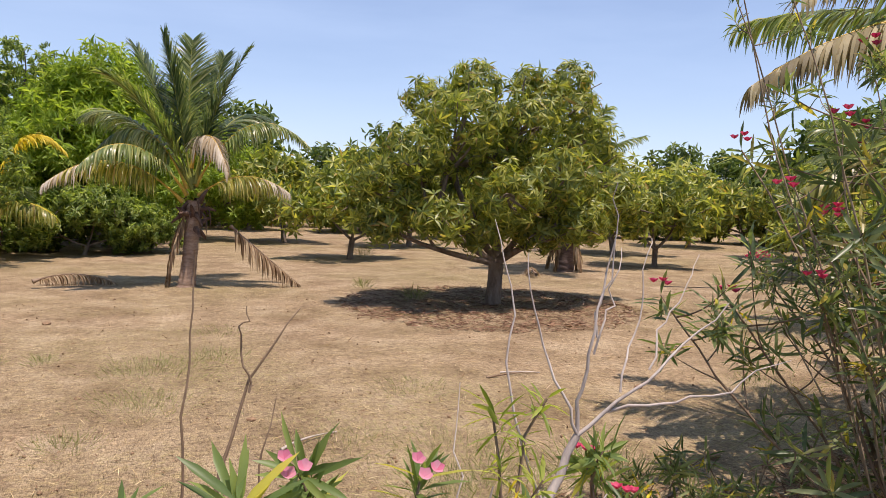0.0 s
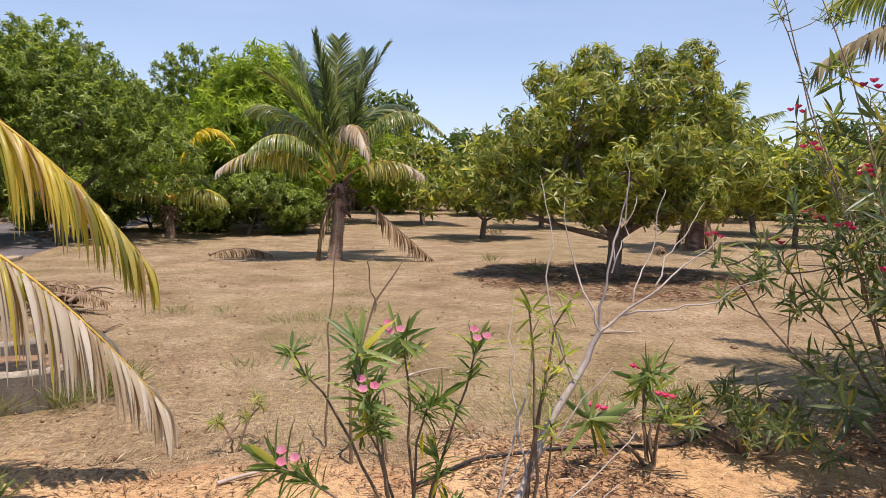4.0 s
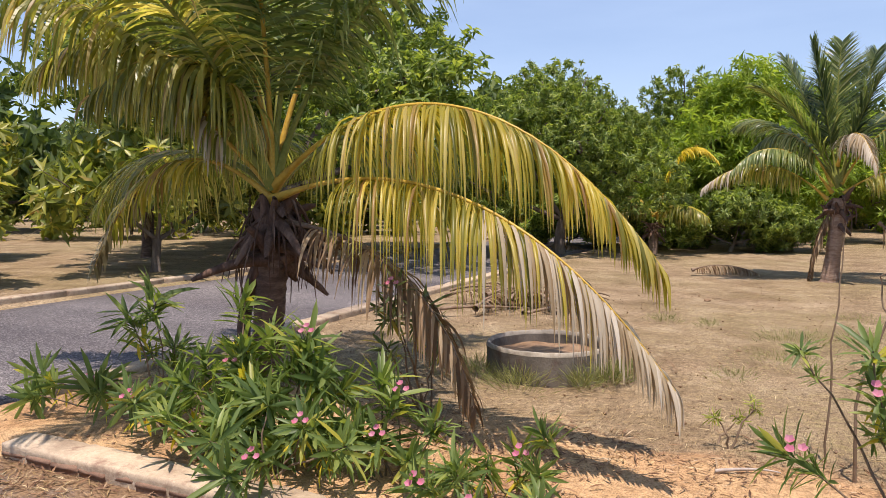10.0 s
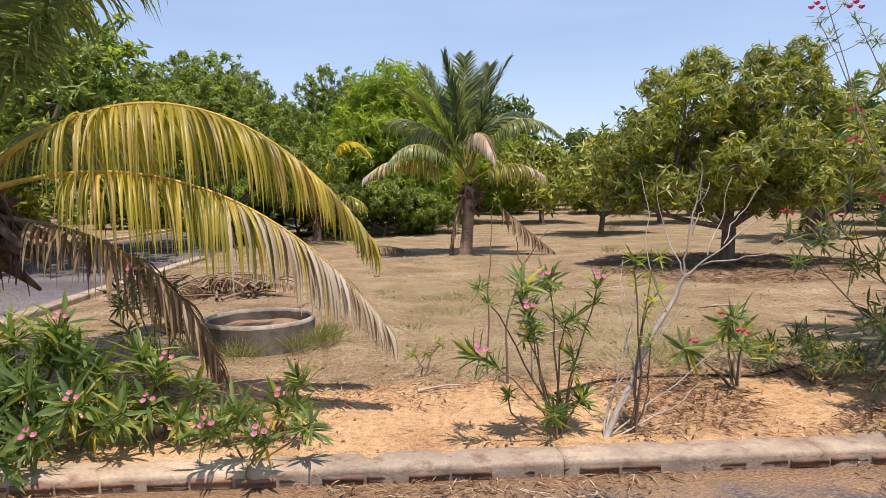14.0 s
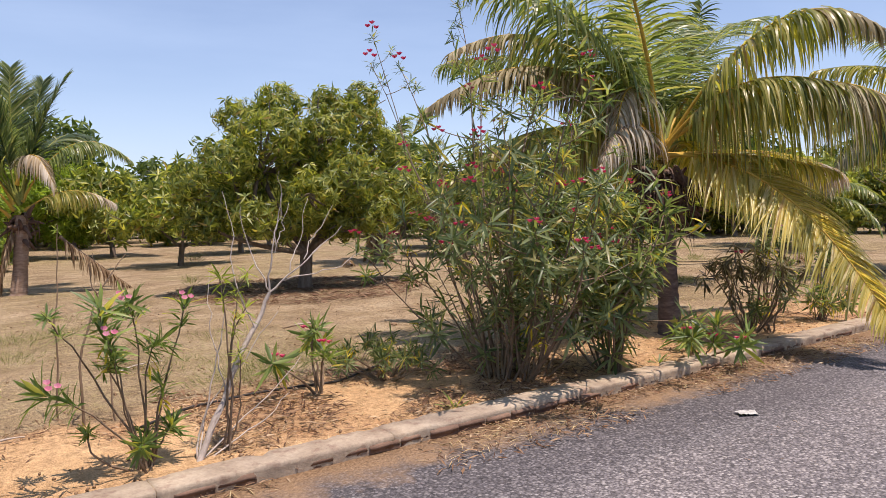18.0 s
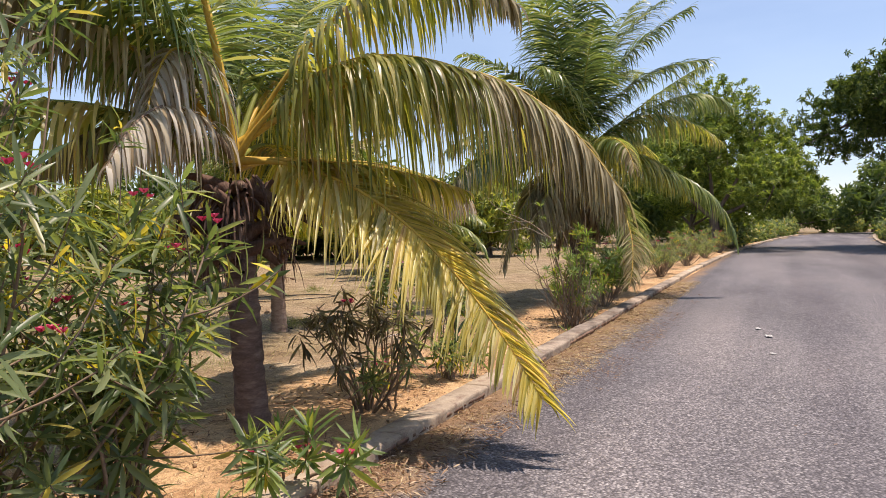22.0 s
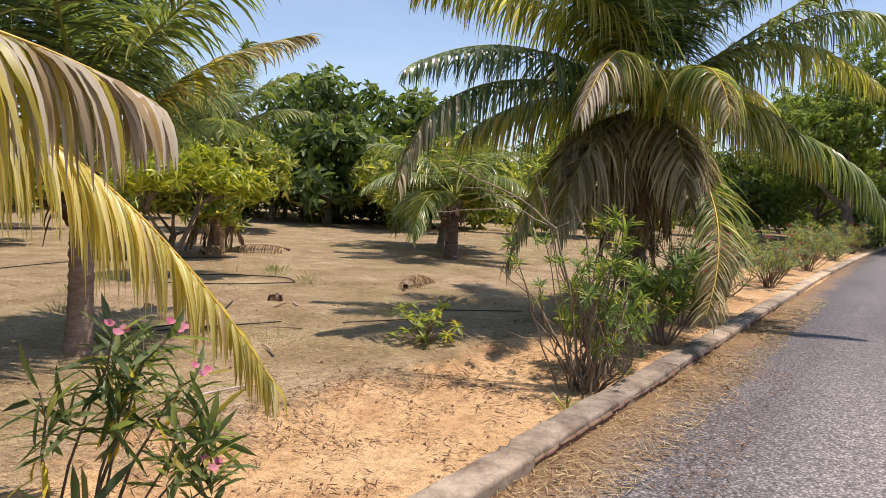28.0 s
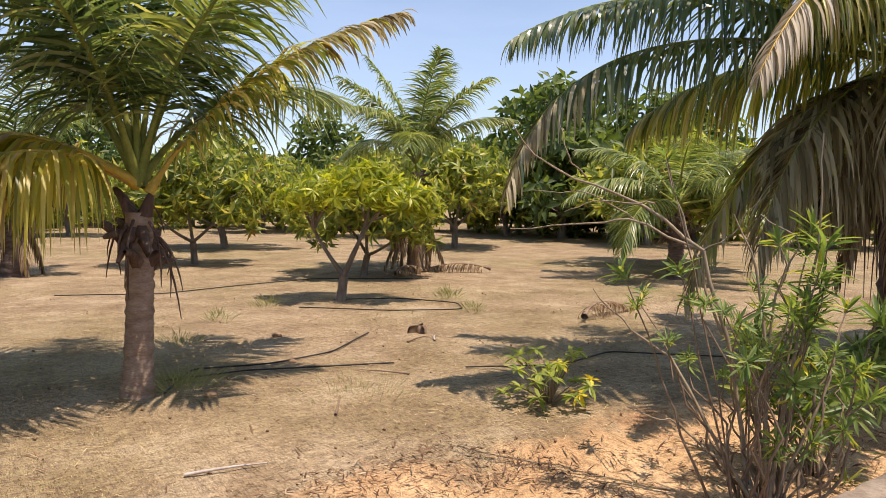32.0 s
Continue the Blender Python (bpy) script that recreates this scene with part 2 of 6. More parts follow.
LITTER = leaf_material("leaf_litter", [(0.0, (0.10, 0.05, 0.032)), (0.4, (0.21, 0.115, 0.07)), (0.8, (0.34, 0.205, 0.125)), (1.0, (0.56, 0.43, 0.30))], 0.85, 0.2, 0.05)
LITTER_DARK = leaf_material("dark_leaf_litter", [(0.0, (0.10, 0.05, 0.035)), (0.5, (0.20, 0.105, 0.07)), (0.85, (0.32, 0.185, 0.125)), (1.0, (0.46, 0.33, 0.23))], 0.85, 0.2, 0.05)
STRAW = leaf_material("straw", [(0.0, (0.30, 0.20, 0.095)), (0.5, (0.50, 0.36, 0.19)), (1.0, (0.70, 0.58, 0.38))], 0.8, 0.2, 0.1)
GRASS = leaf_material("dull_grass", [(0.0, (0.18, 0.21, 0.08)), (0.6, (0.30, 0.32, 0.13)), (1.0, (0.46, 0.42, 0.22))], 0.7, 0.2, 0.3)
CLOD = rough_material("earth_clod", [(0.3, (0.2, 0.12, 0.07)), (0.7, (0.36, 0.24, 0.15))], 9, 0.95, 0.8, 0.01)
HOSE = rough_material("black_hose", [(0.3, (0.022, 0.02, 0.02)), (0.7, (0.05, 0.046, 0.043))], 5, 0.6, 0.1, 0.003)
PAPER = rough_material("crumpled_paper", [(0.3, (0.36, 0.35, 0.33)), (0.7, (0.58, 0.57, 0.54))], 20, 0.8, 0.3, 0.004)


def ground_material():
    m, n, l, b = shader("dry_earth", 0.95, 0.1)
    big = noise_node(n, l, coords(n, l, 0.22), 1.0, 5, 0.6)
    mid = noise_node(n, l, coords(n, l, 1.4), 1.0, 6, 0.65)
    fine = noise_node(n, l, coords(n, l, 17), 1.0, 5, 0.7)
    grit = noise_node(n, l, coords(n, l, 90), 1.0, 2, 0.6)
    col = ramp(n, l, mid, [(0.3, (0.255, 0.182, 0.112)), (0.5, (0.375, 0.281, 0.180)), (0.7, (0.49, 0.390, 0.265))])
    blotch = noise_node(n, l, coords(n, l, 0.8), 1.0, 5, 0.7)
    col = mixed(n, l, 0.8, col, ramp(n, l, blotch, [(0.34, (0.70, 0.65, 0.62)), (0.5, (0.98, 0.97, 0.96)), (0.64, (1.10, 1.10, 1.09))]), "MULTIPLY")
    # dull green growth in patches
    green = ramp(n, l, big, [(0.42, (0, 0, 0)), (0.62, (1, 1, 1))])
    col = mixed(n, l, mixed(n, l, 1.0, green, ramp(n, l, fine, [(0.42, (0, 0, 0)), (0.62, (0.7, 0.7, 0.7))]), "MULTIPLY"), col, (0.25, 0.23, 0.09))
    # bare orange sand beside the kerb
    tc, sep = n.new("ShaderNodeTexCoord"), n.new("ShaderNodeSeparateXYZ")
    l.new(tc.outputs["Object"], sep.inputs["Vector"])
    near = n.new("ShaderNodeMapRange")
    near.inputs["From Min"].default_value, near.inputs["From Max"].default_value = 2.1, 4.3
    near.inputs["To Min"].default_value, near.inputs["To Max"].default_value = 0.62, -0.25
    l.new(sep.outputs["Y"], near.inputs["Value"])
    far_side = n.new("ShaderNodeMath")
    far_side.operation = "GREATER_THAN"
    far_side.inputs[1].default_value = 0.0
    l.new(sep.outputs["Y"], far_side.inputs[0])
    add = n.new("ShaderNodeMath")
    add.operation = "ADD"
    l.new(near.outputs["Result"], add.inputs[0])
    patch = noise_node(n, l, coords(n, l, 0.75), 1.0, 6, 0.68)
    l.new(patch, add.inputs[1])
    sandmask = ramp(n, l, add.outputs[0], [(0.80, (0, 0, 0)), (0.92, (1, 1, 1))])
    sandmask = mixed(n, l, 1.0, sandmask, far_side.outputs[0], "MULTIPLY")
    sand = ramp(n, l, mid, [(0.3, (0.47, 0.285, 0.145)), (0.6, (0.62, 0.41, 0.225)), (0.8, (0.70, 0.51, 0.32))])
    # damp reddish soil stains in the sand
    sand = mixed(n, l, ramp(n, l, blotch, [(0.34, (0.75, 0.75, 0.75)), (0.5, (0, 0, 0))]), sand, (0.36, 0.19, 0.10))
    col = mixed(n, l, sandmask, col, sand)
    col = mixed(n, l, 0.6, col, ramp(n, l, fine, [(0.34, (0.36, 0.34, 0.32)), (0.5, (0.92, 0.92, 0.92)), (0.68, (1.25, 1.22, 1.18))]), "MULTIPLY")
    # matted straw fibres, dark and pale, in two directions, few of them on the sand
    matted = mixed(n, l, sandmask, (0.8, 0.8, 0.8), (0.3, 0.3, 0.3))
    for turn, stretch, seed in ((0.6, (1, 9, 1), 37), (2.1, (8, 1, 1), 43)):
        mp, tx = n.new("ShaderNodeMapping"), n.new("ShaderNodeTexCoord")
        mp.inputs["Rotation"].default_value = (0, 0, turn)
        mp.inputs["Scale"].default_value = [seed * q * 0.32 for q in stretch]
        l.new(tx.outputs["Object"], mp.inputs["Vector"])
        fib = n.new("ShaderNodeTexNoise")
        fib.inputs["Scale"].default_value, fib.inputs["Detail"].default_value, fib.inputs["Distortion"].default_value = 1.0, 4, 1.6
        l.new(mp.outputs["Vector"], fib.inputs["Vector"])
        col = mixed(n, l, matted, col, ramp(n, l, fib.outputs["Fac"], [(0.36, (0.42, 0.39, 0.36)), (0.47, (1, 1, 1)), (0.6, (1, 1, 1)), (0.7, (1.5, 1.46, 1.36))]), "MULTIPLY")
    col = mixed(n, l, 0.5, col, ramp(n, l, grit, [(0.38, (0.35, 0.33, 0.3)), (0.52, (1, 1, 1))]), "MULTIPLY")
    l.new(col, b.inputs["Base Color"])
    bump(n, l, b, mixed(n, l, 0.4, fine, grit), 0.9, 0.03)
    return m


def asphalt_material():
    m, n, l, b = shader("worn_asphalt", 0.8, 0.25)
    vec = coords(n, l, 1.0)
    v = n.new("ShaderNodeTexVoronoi")
    v.inputs["Scale"].default_value = 60
    l.new(vec, v.inputs["Vector"])
    sepc = n.new("ShaderNodeSeparateColor")
    l.new(v.outputs["Color"], sepc.inputs["Color"])
    stone = ramp(n, l, sepc.outputs["Red"], [(0.0, (0.092, 0.086, 0.090)), (0.5, (0.168, 0.156, 0.161)), (0.85, (0.245, 0.229, 0.229)), (1.0, (0.34, 0.322, 0.315))])
    edge = ramp(n, l, v.outputs["Distance"], [(0.25, (1, 1, 1)), (0.75, (0.35, 0.35, 0.35))])
    col = mixed(n, l, 0.8, stone, edge, "MULTIPLY")
    big = noise_node(n, l, coords(n, l, 0.35, stretch=(0.35, 1, 1)), 1.0, 5, 0.6)
    col = mixed(n, l, 0.7, col, ramp(n, l, big, [(0.32, (0.62, 0.6, 0.63)), (0.5, (1, 0.98, 1)), (0.68, (1.4, 1.34, 1.3))]), "MULTIPLY")
    band = noise_node(n, l, coords(n, l, 1.0, stretch=(0.04, 0.85, 1)), 1.0, 2, 0.4)
    col = mixed(n, l, 0.8, col, ramp(n, l, band, [(0.36, (0.80, 0.78, 0.80)), (0.5, (1, 1, 1)), (0.64, (1.24, 1.22, 1.2))]), "MULTIPLY")
    # tan dust along the kerb side
    tc, sep = n.new("ShaderNodeTexCoord"), n.new("ShaderNodeSeparateXYZ")
    l.new(tc.outputs["Object"], sep.inputs["Vector"])
    rng = n.new("ShaderNodeMapRange")
    rng.inputs["From Min"].default_value, rng.inputs["From Max"].default_value = 0.3, 1.0
    rng.inputs["To Min"].default_value, rng.inputs["To Max"].default_value = -0.22, 0.42
    l.new(sep.outputs["Y"], rng.inputs["Value"])
    add = n.new("ShaderNodeMath")
    l.new(rng.outputs["Result"], add.inputs[0])
    l.new(noise_node(n, l, coords(n, l, 2.2), 1.0, 6, 0.7), add.inputs[1])
    dust = ramp(n, l, add.outputs[0], [(0.5, (0, 0, 0)), (0.85, (1, 1, 1))])
    lane = n.new("ShaderNodeMath")
    lane.operation = "LESS_THAN"
    lane.inputs[1].default_value = 1.1
    l.new(sep.outputs["Y"], lane.inputs[0])
    dust = mixed(n, l, 1.0, dust, lane.outputs[0], "MULTIPLY")
    grain = noise_node(n, l, coords(n, l, 40), 1.0, 4, 0.7)
    col = mixed(n, l, dust, col, ramp(n, l, grain, [(0.3, (0.22, 0.13, 0.07)), (0.7, (0.45, 0.3, 0.18))]))
    l.new(col, b.inputs["Base Color"])
    bump(n, l, b, edge, 0.6, 0.006)
    return m


def concrete_material(name, light, dark, red=0.0):
    m, n, l, b = shader(name, 0.9, 0.2)
    place, info = n.new("ShaderNodeNewGeometry").outputs["Position"], n.new("ShaderNodeObjectInfo")
    a, g, s = noise_node(n, l, place, 3.0, 7, 0.7), noise_node(n, l, place, 55, 4, 0.7), noise_node(n, l, place, 9.0, 6, 0.7)
    wide = noise_node(n, l, place, 0.32, 3, 0.5)
    col = ramp(n, l, a, [(0.3, dark), (0.62, light), (0.8, tuple(min(1, c * 1.15) for c in light))])
    col = mixed(n, l, ramp(n, l, s, [(0.52, (0, 0, 0)), (0.68, (0.6, 0.6, 0.6))]), col, (0.16 + red, 0.10, 0.075))
    col = mixed(n, l, 0.5, col, ramp(n, l, g, [(0.3, (0.55, 0.54, 0.52)), (0.65, (1, 1, 1))]), "MULTIPLY")
    col = mixed(n, l, 0.75, col, ramp(n, l, wide, [(0.38, (0.58, 0.60, 0.64)), (0.56, (1.05, 1.04, 1.0))]), "MULTIPLY")
    col = mixed(n, l, 0.6, col, ramp(n, l, info.outputs["Random"], [(0.0, (0.78, 0.77, 0.76)), (1.0, (1.08, 1.06, 1.03))]), "MULTIPLY")
    l.new(col, b.inputs["Base Color"])
    bump(n, l, b, mixed(n, l, 0.5, s, g), 0.8, 0.012)
    return m


EARTH, ASPHALT = ground_material(), asphalt_material()
KERB_STONE = concrete_material("weathered_kerb", (0.58, 0.475, 0.36), (0.33, 0.25, 0.185), 0.05)
BRICK = concrete_material("crumbling_brick", (0.33, 0.21, 0.15), (0.16, 0.10, 0.075), 0.06)
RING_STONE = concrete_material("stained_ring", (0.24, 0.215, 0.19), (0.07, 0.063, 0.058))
RIM_STONE = concrete_material("pale_ring_rim", (0.46, 0.42, 0.36), (0.22, 0.195, 0.165))
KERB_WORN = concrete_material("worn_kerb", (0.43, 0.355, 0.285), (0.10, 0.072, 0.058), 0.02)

# ---- mesh tools ----
rng = np.random.default_rng(7)


def mesh_of(name, verts, tris, material, smooth=False):
    """Mesh from an array of vertices and an array of triangles or quads."""
    verts, tris = np.asarray(verts, dtype=np.float32), np.asarray(tris, dtype=np.int32)
    me = bpy.data.meshes.new(name)
    k = tris.shape[1]
    me.vertices.add(len(verts))
    me.vertices.foreach_set("co", verts.ravel())
    me.loops.add(tris.size)
    me.loops.foreach_set("vertex_index", tris.ravel())
    me.polygons.add(len(tris))
    me.polygons.foreach_set("loop_start", np.arange(0, tris.size, k, dtype=np.int32))
    if smooth:
        me.polygons.foreach_set("use_smooth", np.ones(len(tris), dtype=bool))
    me.update(calc_edges=True)
    me.materials.append(material)
    return me


def joined(pieces):
    """One pair of arrays from several (verts, faces) pairs."""
    vs, fs, o = [], [], 0
    for v, f in pieces:
        vs.append(v)
        fs.append(np.asarray(f) + o)
        o += len(v)
    return np.concatenate(vs), np.concatenate(fs)


def part(name, mesh, parent, label="", m=None):
    ob = new(name, mesh)
    ob.parent = parent
    if m is not None:
        ob.matrix_basis = m
    return tagged(ob, label)


def thing(name, at, label, category, group="", kind="", turn=0.0):
    ob = new(name)
    ob.location = at
    ob.rotation_euler = (0, 0, turn)
    ob.empty_display_size = 0.2
    return tagged(ob, label, category, group, kind)


def tube(points, radii, sides=6, closed_tip=True):
    """Tapered tube along points: (verts, quads)."""
    pts = np.asarray(points, dtype=float)
    n = len(pts)
    radii = np.asarray(radii, dtype=float) * np.ones(n)
    tan = np.gradient(pts, axis=0)
    tan /= np.linalg.norm(tan, axis=1)[:, None] + 1e-9
    ref = np.array([0.0, 0.0, 1.0]) if abs(tan[:, 2]).mean() < 0.8 else np.array([1.0, 0.0, 0.0])
    a = np.cross(tan, ref)
    a /= np.linalg.norm(a, axis=1)[:, None] + 1e-9
    b = np.cross(tan, a)
    ang = np.linspace(0, 2 * math.pi, sides, endpoint=False)
    ring = a[:, None, :] * np.cos(ang)[None, :, None] + b[:, None, :] * np.sin(ang)[None, :, None]
    v = (pts[:, None, :] + ring * radii[:, None, None]).reshape(-1, 3)
    i = np.arange(n - 1)[:, None] * sides
    j = np.arange(sides)[None, :]
    jn = (j + 1) % sides
    f = np.stack([i + j, i + jn, i + sides + jn, i + sides + j], axis=-1).reshape(-1, 4)
    return v, f


def bend(p0, p1, p2, n):
    """Quadratic curve through its three control points' ends."""
    t = np.linspace(0, 1, n)[:, None]
    p0, p1, p2 = (np.asarray(p, dtype=float) for p in (p0, p1, p2))
    return (1 - t) ** 2 * p0 + 2 * t * (1 - t) * p1 + t ** 2 * p2


def blade(length, width, fold=0.25, curl=0.0, stations=(0.0, 0.3, 0.7, 1.0)):
    """A pointed leaf along +x, folded along its midrib, curling down: (verts, tris)."""
    v, idx = [], []
    for s in stations:
        w = width * 0.5 * (math.sin(math.pi * min(0.96, 0.06 + s * 0.9)) ** 0.8)
        x, z = length * s, -curl * length * s * s
        if s in (0.0, 1.0):
            idx.append((len(v),))
            v.append((x, 0, z))
        else:
            idx.append((len(v), len(v) + 1, len(v) + 2))
            v += [(x, w, z + fold * w), (x, 0, z), (x, -w, z + fold * w)]
    f = []
    for a, b in zip(idx, idx[1:]):
        if len(a) == 1:
            f += [(a[0], b[1], b[0]), (a[0], b[2], b[1])]
        elif len(b) == 1:
            f += [(a[0], a[1], b[0]), (a[1], a[2], b[0])]
        else:
            f += [(a[0], a[1], b[1]), (a[0], b[1], b[0]), (a[1], a[2], b[2]), (a[1], b[2], b[1])]
    return np.array(v), np.array(f)


def flat_blade(length, width, fold=0.3, curl=0.0):
    """A leaf of two triangles, folded along its midrib, for crowns that stay far off."""
    w, m = width * 0.5, length * 0.45
    return np.array([(0, 0, 0), (m, w, fold * w), (length, 0, -curl * length), (m, -w, fold * w)]), np.array([(0, 2, 1), (0, 3, 2)])


def rot_z(a):
    c, s, o, i = np.cos(a), np.sin(a), np.zeros_like(a), np.ones_like(a)
    return np.stack([np.stack([c, -s, o], -1), np.stack([s, c, o], -1), np.stack([o, o, i], -1)], -2)


def rot_y(a):
    c, s, o, i = np.cos(a), np.sin(a), np.zeros_like(a), np.ones_like(a)
    return np.stack([np.stack([c, o, s], -1), np.stack([o, i, o], -1), np.stack([-s, o, c], -1)], -2)


def rot_x(a):
    c, s, o, i = np.cos(a), np.sin(a), np.zeros_like(a), np.ones_like(a)
    return np.stack([np.stack([i, o, o], -1), np.stack([o, c, -s], -1), np.stack([o, s, c], -1)], -2)


def scatter(template, turns, places, sizes):
    """Copies of a template (verts, tris), each turned, scaled and placed, in one pair of arrays."""
    v, f = template
    vv = np.einsum("nij,vj->nvi", turns, v) * sizes[:, None, None] + places[:, None, :]
    n, k = len(places), len(v)
    ff = f[None, :, :] + (np.arange(n) * k)[:, None, None]
    return vv.reshape(-1, 3), ff.reshape(-1, f.shape[1])


def rosette(count, length, width, low, high, curl, fold=0.25, spread=0.0, stations=(0.0, 0.3, 0.7, 1.0)):
    """Leaves round a shoot that points up +z; elevations from low to high degrees."""
    out = []
    for i in range(count):
        ln, wd, cu = length * rng.uniform(0.75, 1.15), width * rng.uniform(0.85, 1.1), curl * rng.uniform(0.5, 1.5)
        v, f = blade(ln, wd, fold, cu, stations) if stations else flat_blade(ln, wd, fold, cu)
        az = np.array([i * 2.4 + rng.uniform(-0.3, 0.3)])
        el = np.array([-radians(rng.uniform(low, high))])
        m = (rot_z(az) @ rot_y(el) @ rot_x(np.array([rng.uniform(-0.5, 0.5)])))[0]
        out.append((v @ m.T + np.array([0, 0, -spread * i / count]), f))
    return joined(out)


def towards(dirs, roll):
    """Rotations that take +z to the given directions."""
    d = dirs / (np.linalg.norm(dirs, axis=1)[:, None] + 1e-9)
    az, pol = np.arctan2(d[:, 1], d[:, 0]), np.arccos(np.clip(d[:, 2], -1, 1))
    return rot_z(az) @ rot_y(pol) @ rot_z(roll)


def wobble(x, y, scale, seed=0.0):
    return noise.noise(Vector((x * scale + seed, y * scale - seed, seed)))


# ---- ground, road and kerbs ----
KERB_Y0, KERB_Y1, KERB_TOP = 1.02, 1.26, 0.095
SIDE_X0, SIDE_X1 = -10.35, -5.3
SOUTH_Y = -6.3


def lane_y(x):
    """The lane bears gently to the south further on."""
    return -0.0009 * max(0.0, x - 20) ** 2


def ground_z(x, y):
    """Height of the earth."""
    y = y - lane_y(x)
    if SIDE_X0 - 0.1 < x < SIDE_X1 and y > -7:
        return -0.05
    if SOUTH_Y - 0.15 < y < KERB_Y1 - 0.06:
        return -0.05
    h = 0.06 + 0.03 * wobble(x, y, 0.35, 3.1)
    if y > KERB_Y1:
        h += 0.02 * math.exp(-((y - 2.4) / 0.8) ** 2) * (1 + wobble(x, y, 1.1, 5.0))
        if 8.0 < x < 15.0:  # shallow sandy hollow with a ragged bank
            dip = min(1.0, (x - 8.0) / 1.2, (15.0 - x) / 1.2) * min(1.0, max(0.0, (2.75 + 0.5 * wobble(x, y, 1.3, 7.0) - y) / 0.3))
            h -= 0.085 * dip
    return h


def stretch_of(*runs):
    out = [runs[0][0]]
    for a, b, step in runs:
        n = max(1, int(round((b - a) / step)))
        out += [a + (b - a) * (i + 1) / n for i in range(n)]
    return out


def build_ground():
    xs = stretch_of((-900, -200, 100), (-200, -40, 10), (-40, -10.55, 0.8), (-10.55, -10.45, 0.1), (-10.45, -5.31, 0.6), (-5.31, -5.25, 0.06), (-5.25, 17.0, 0.11), (17.0, 60, 0.8), (60, 200, 10), (200, 900, 100))
    ys = stretch_of((-900, -200, 100), (-200, -40, 10), (-40, -14, 2), (-14, -6.5, 0.4), (-6.5, -6.4, 0.1), (-6.4, 1.19, 0.4), (1.19, 1.21, 0.02), (1.21, 8.0, 0.11), (8.0, 24.0, 0.4), (24, 60, 2), (60, 200, 14), (200, 900, 100))
    v = []
    for y in ys:
        for x in xs:
            z = ground_z(x, y)
            if z > 0 and -6 < x < 18 and y < 26:
                z += 0.012 * wobble(x, y, 5.0, 1.7) + 0.008 * wobble(x, y, 14.0, 9.0)
            v.append((x, y, z))
    nx, ny = len(xs), len(ys)
    i, j = np.meshgrid(np.arange(nx - 1), np.arange(ny - 1))
    a = (j * nx + i).ravel()
    f = np.stack([a, a + 1, a + 1 + nx, a + nx], -1)
    return tagged(new("ground", mesh_of("ground", v, f, EARTH, True)), "dry tan orchard earth with sandy orange bare patches", "ground", kind="structure")


build_ground()


def slab(x0, x1, y0, y1, top, depth, step, rough_edge=0.0):
    """A flat slab with a slightly uneven outline."""
    xs = np.linspace(x0, x1, max(2, int(abs(x1 - x0) / step) + 1))
    ys = np.linspace(y0, y1, max(2, int(abs(y1 - y0) / step) + 1))
    v, f = [], []
    nx, ny = len(xs), len(ys)
    for y in ys:
        for x in xs:
            ex = rough_edge * wobble(x, y, 2.0, 4.0) if x in (xs[0], xs[-1]) else 0
            ey = rough_edge * wobble(x, y, 2.0, 8.0) if y in (ys[0], ys[-1]) else 0
            v.append((x + ex, y + ey + lane_y(x), top + 0.006 * wobble(x, y, 0.8, 2.0)))
    for j in range(ny - 1):
        for i in range(nx - 1):
            a = j * nx + i
            f.append((a, a + 1, a + 1 + nx, a + nx))
    base = len(v)
    rim = [i for i in range(nx)] + [j * nx + nx - 1 for j in range(1, ny)] + [(ny - 1) * nx + i for i in range(nx - 2, -1, -1)] + [j * nx for j in range(ny - 2, 0, -1)]
    for r in rim:
        v.append((v[r][0], v[r][1], top - depth))
    for k in range(len(rim)):
        k2 = (k + 1) % len(rim)
        f.append((rim[k], base + k, base + k2, rim[k2]))
    return v, f


tagged(new("road", mesh_of("road", *slab(-70, 105, SOUTH_Y, KERB_Y0 + 0.01, 0.0, 0.06, 0.7), ASPHALT, True)), "worn grey asphalt lane with exposed stone chips", "road", kind="structure")
tagged(new("road", mesh_of("side_road", *slab(SIDE_X0 + 0.06, SIDE_X1 - 0.01, KERB_Y0 + 0.01, 60, 0.002, 0.06, 0.7, 0.06), ASPHALT, True)), "grey asphalt side lane running between orchard plots", "road", kind="structure")


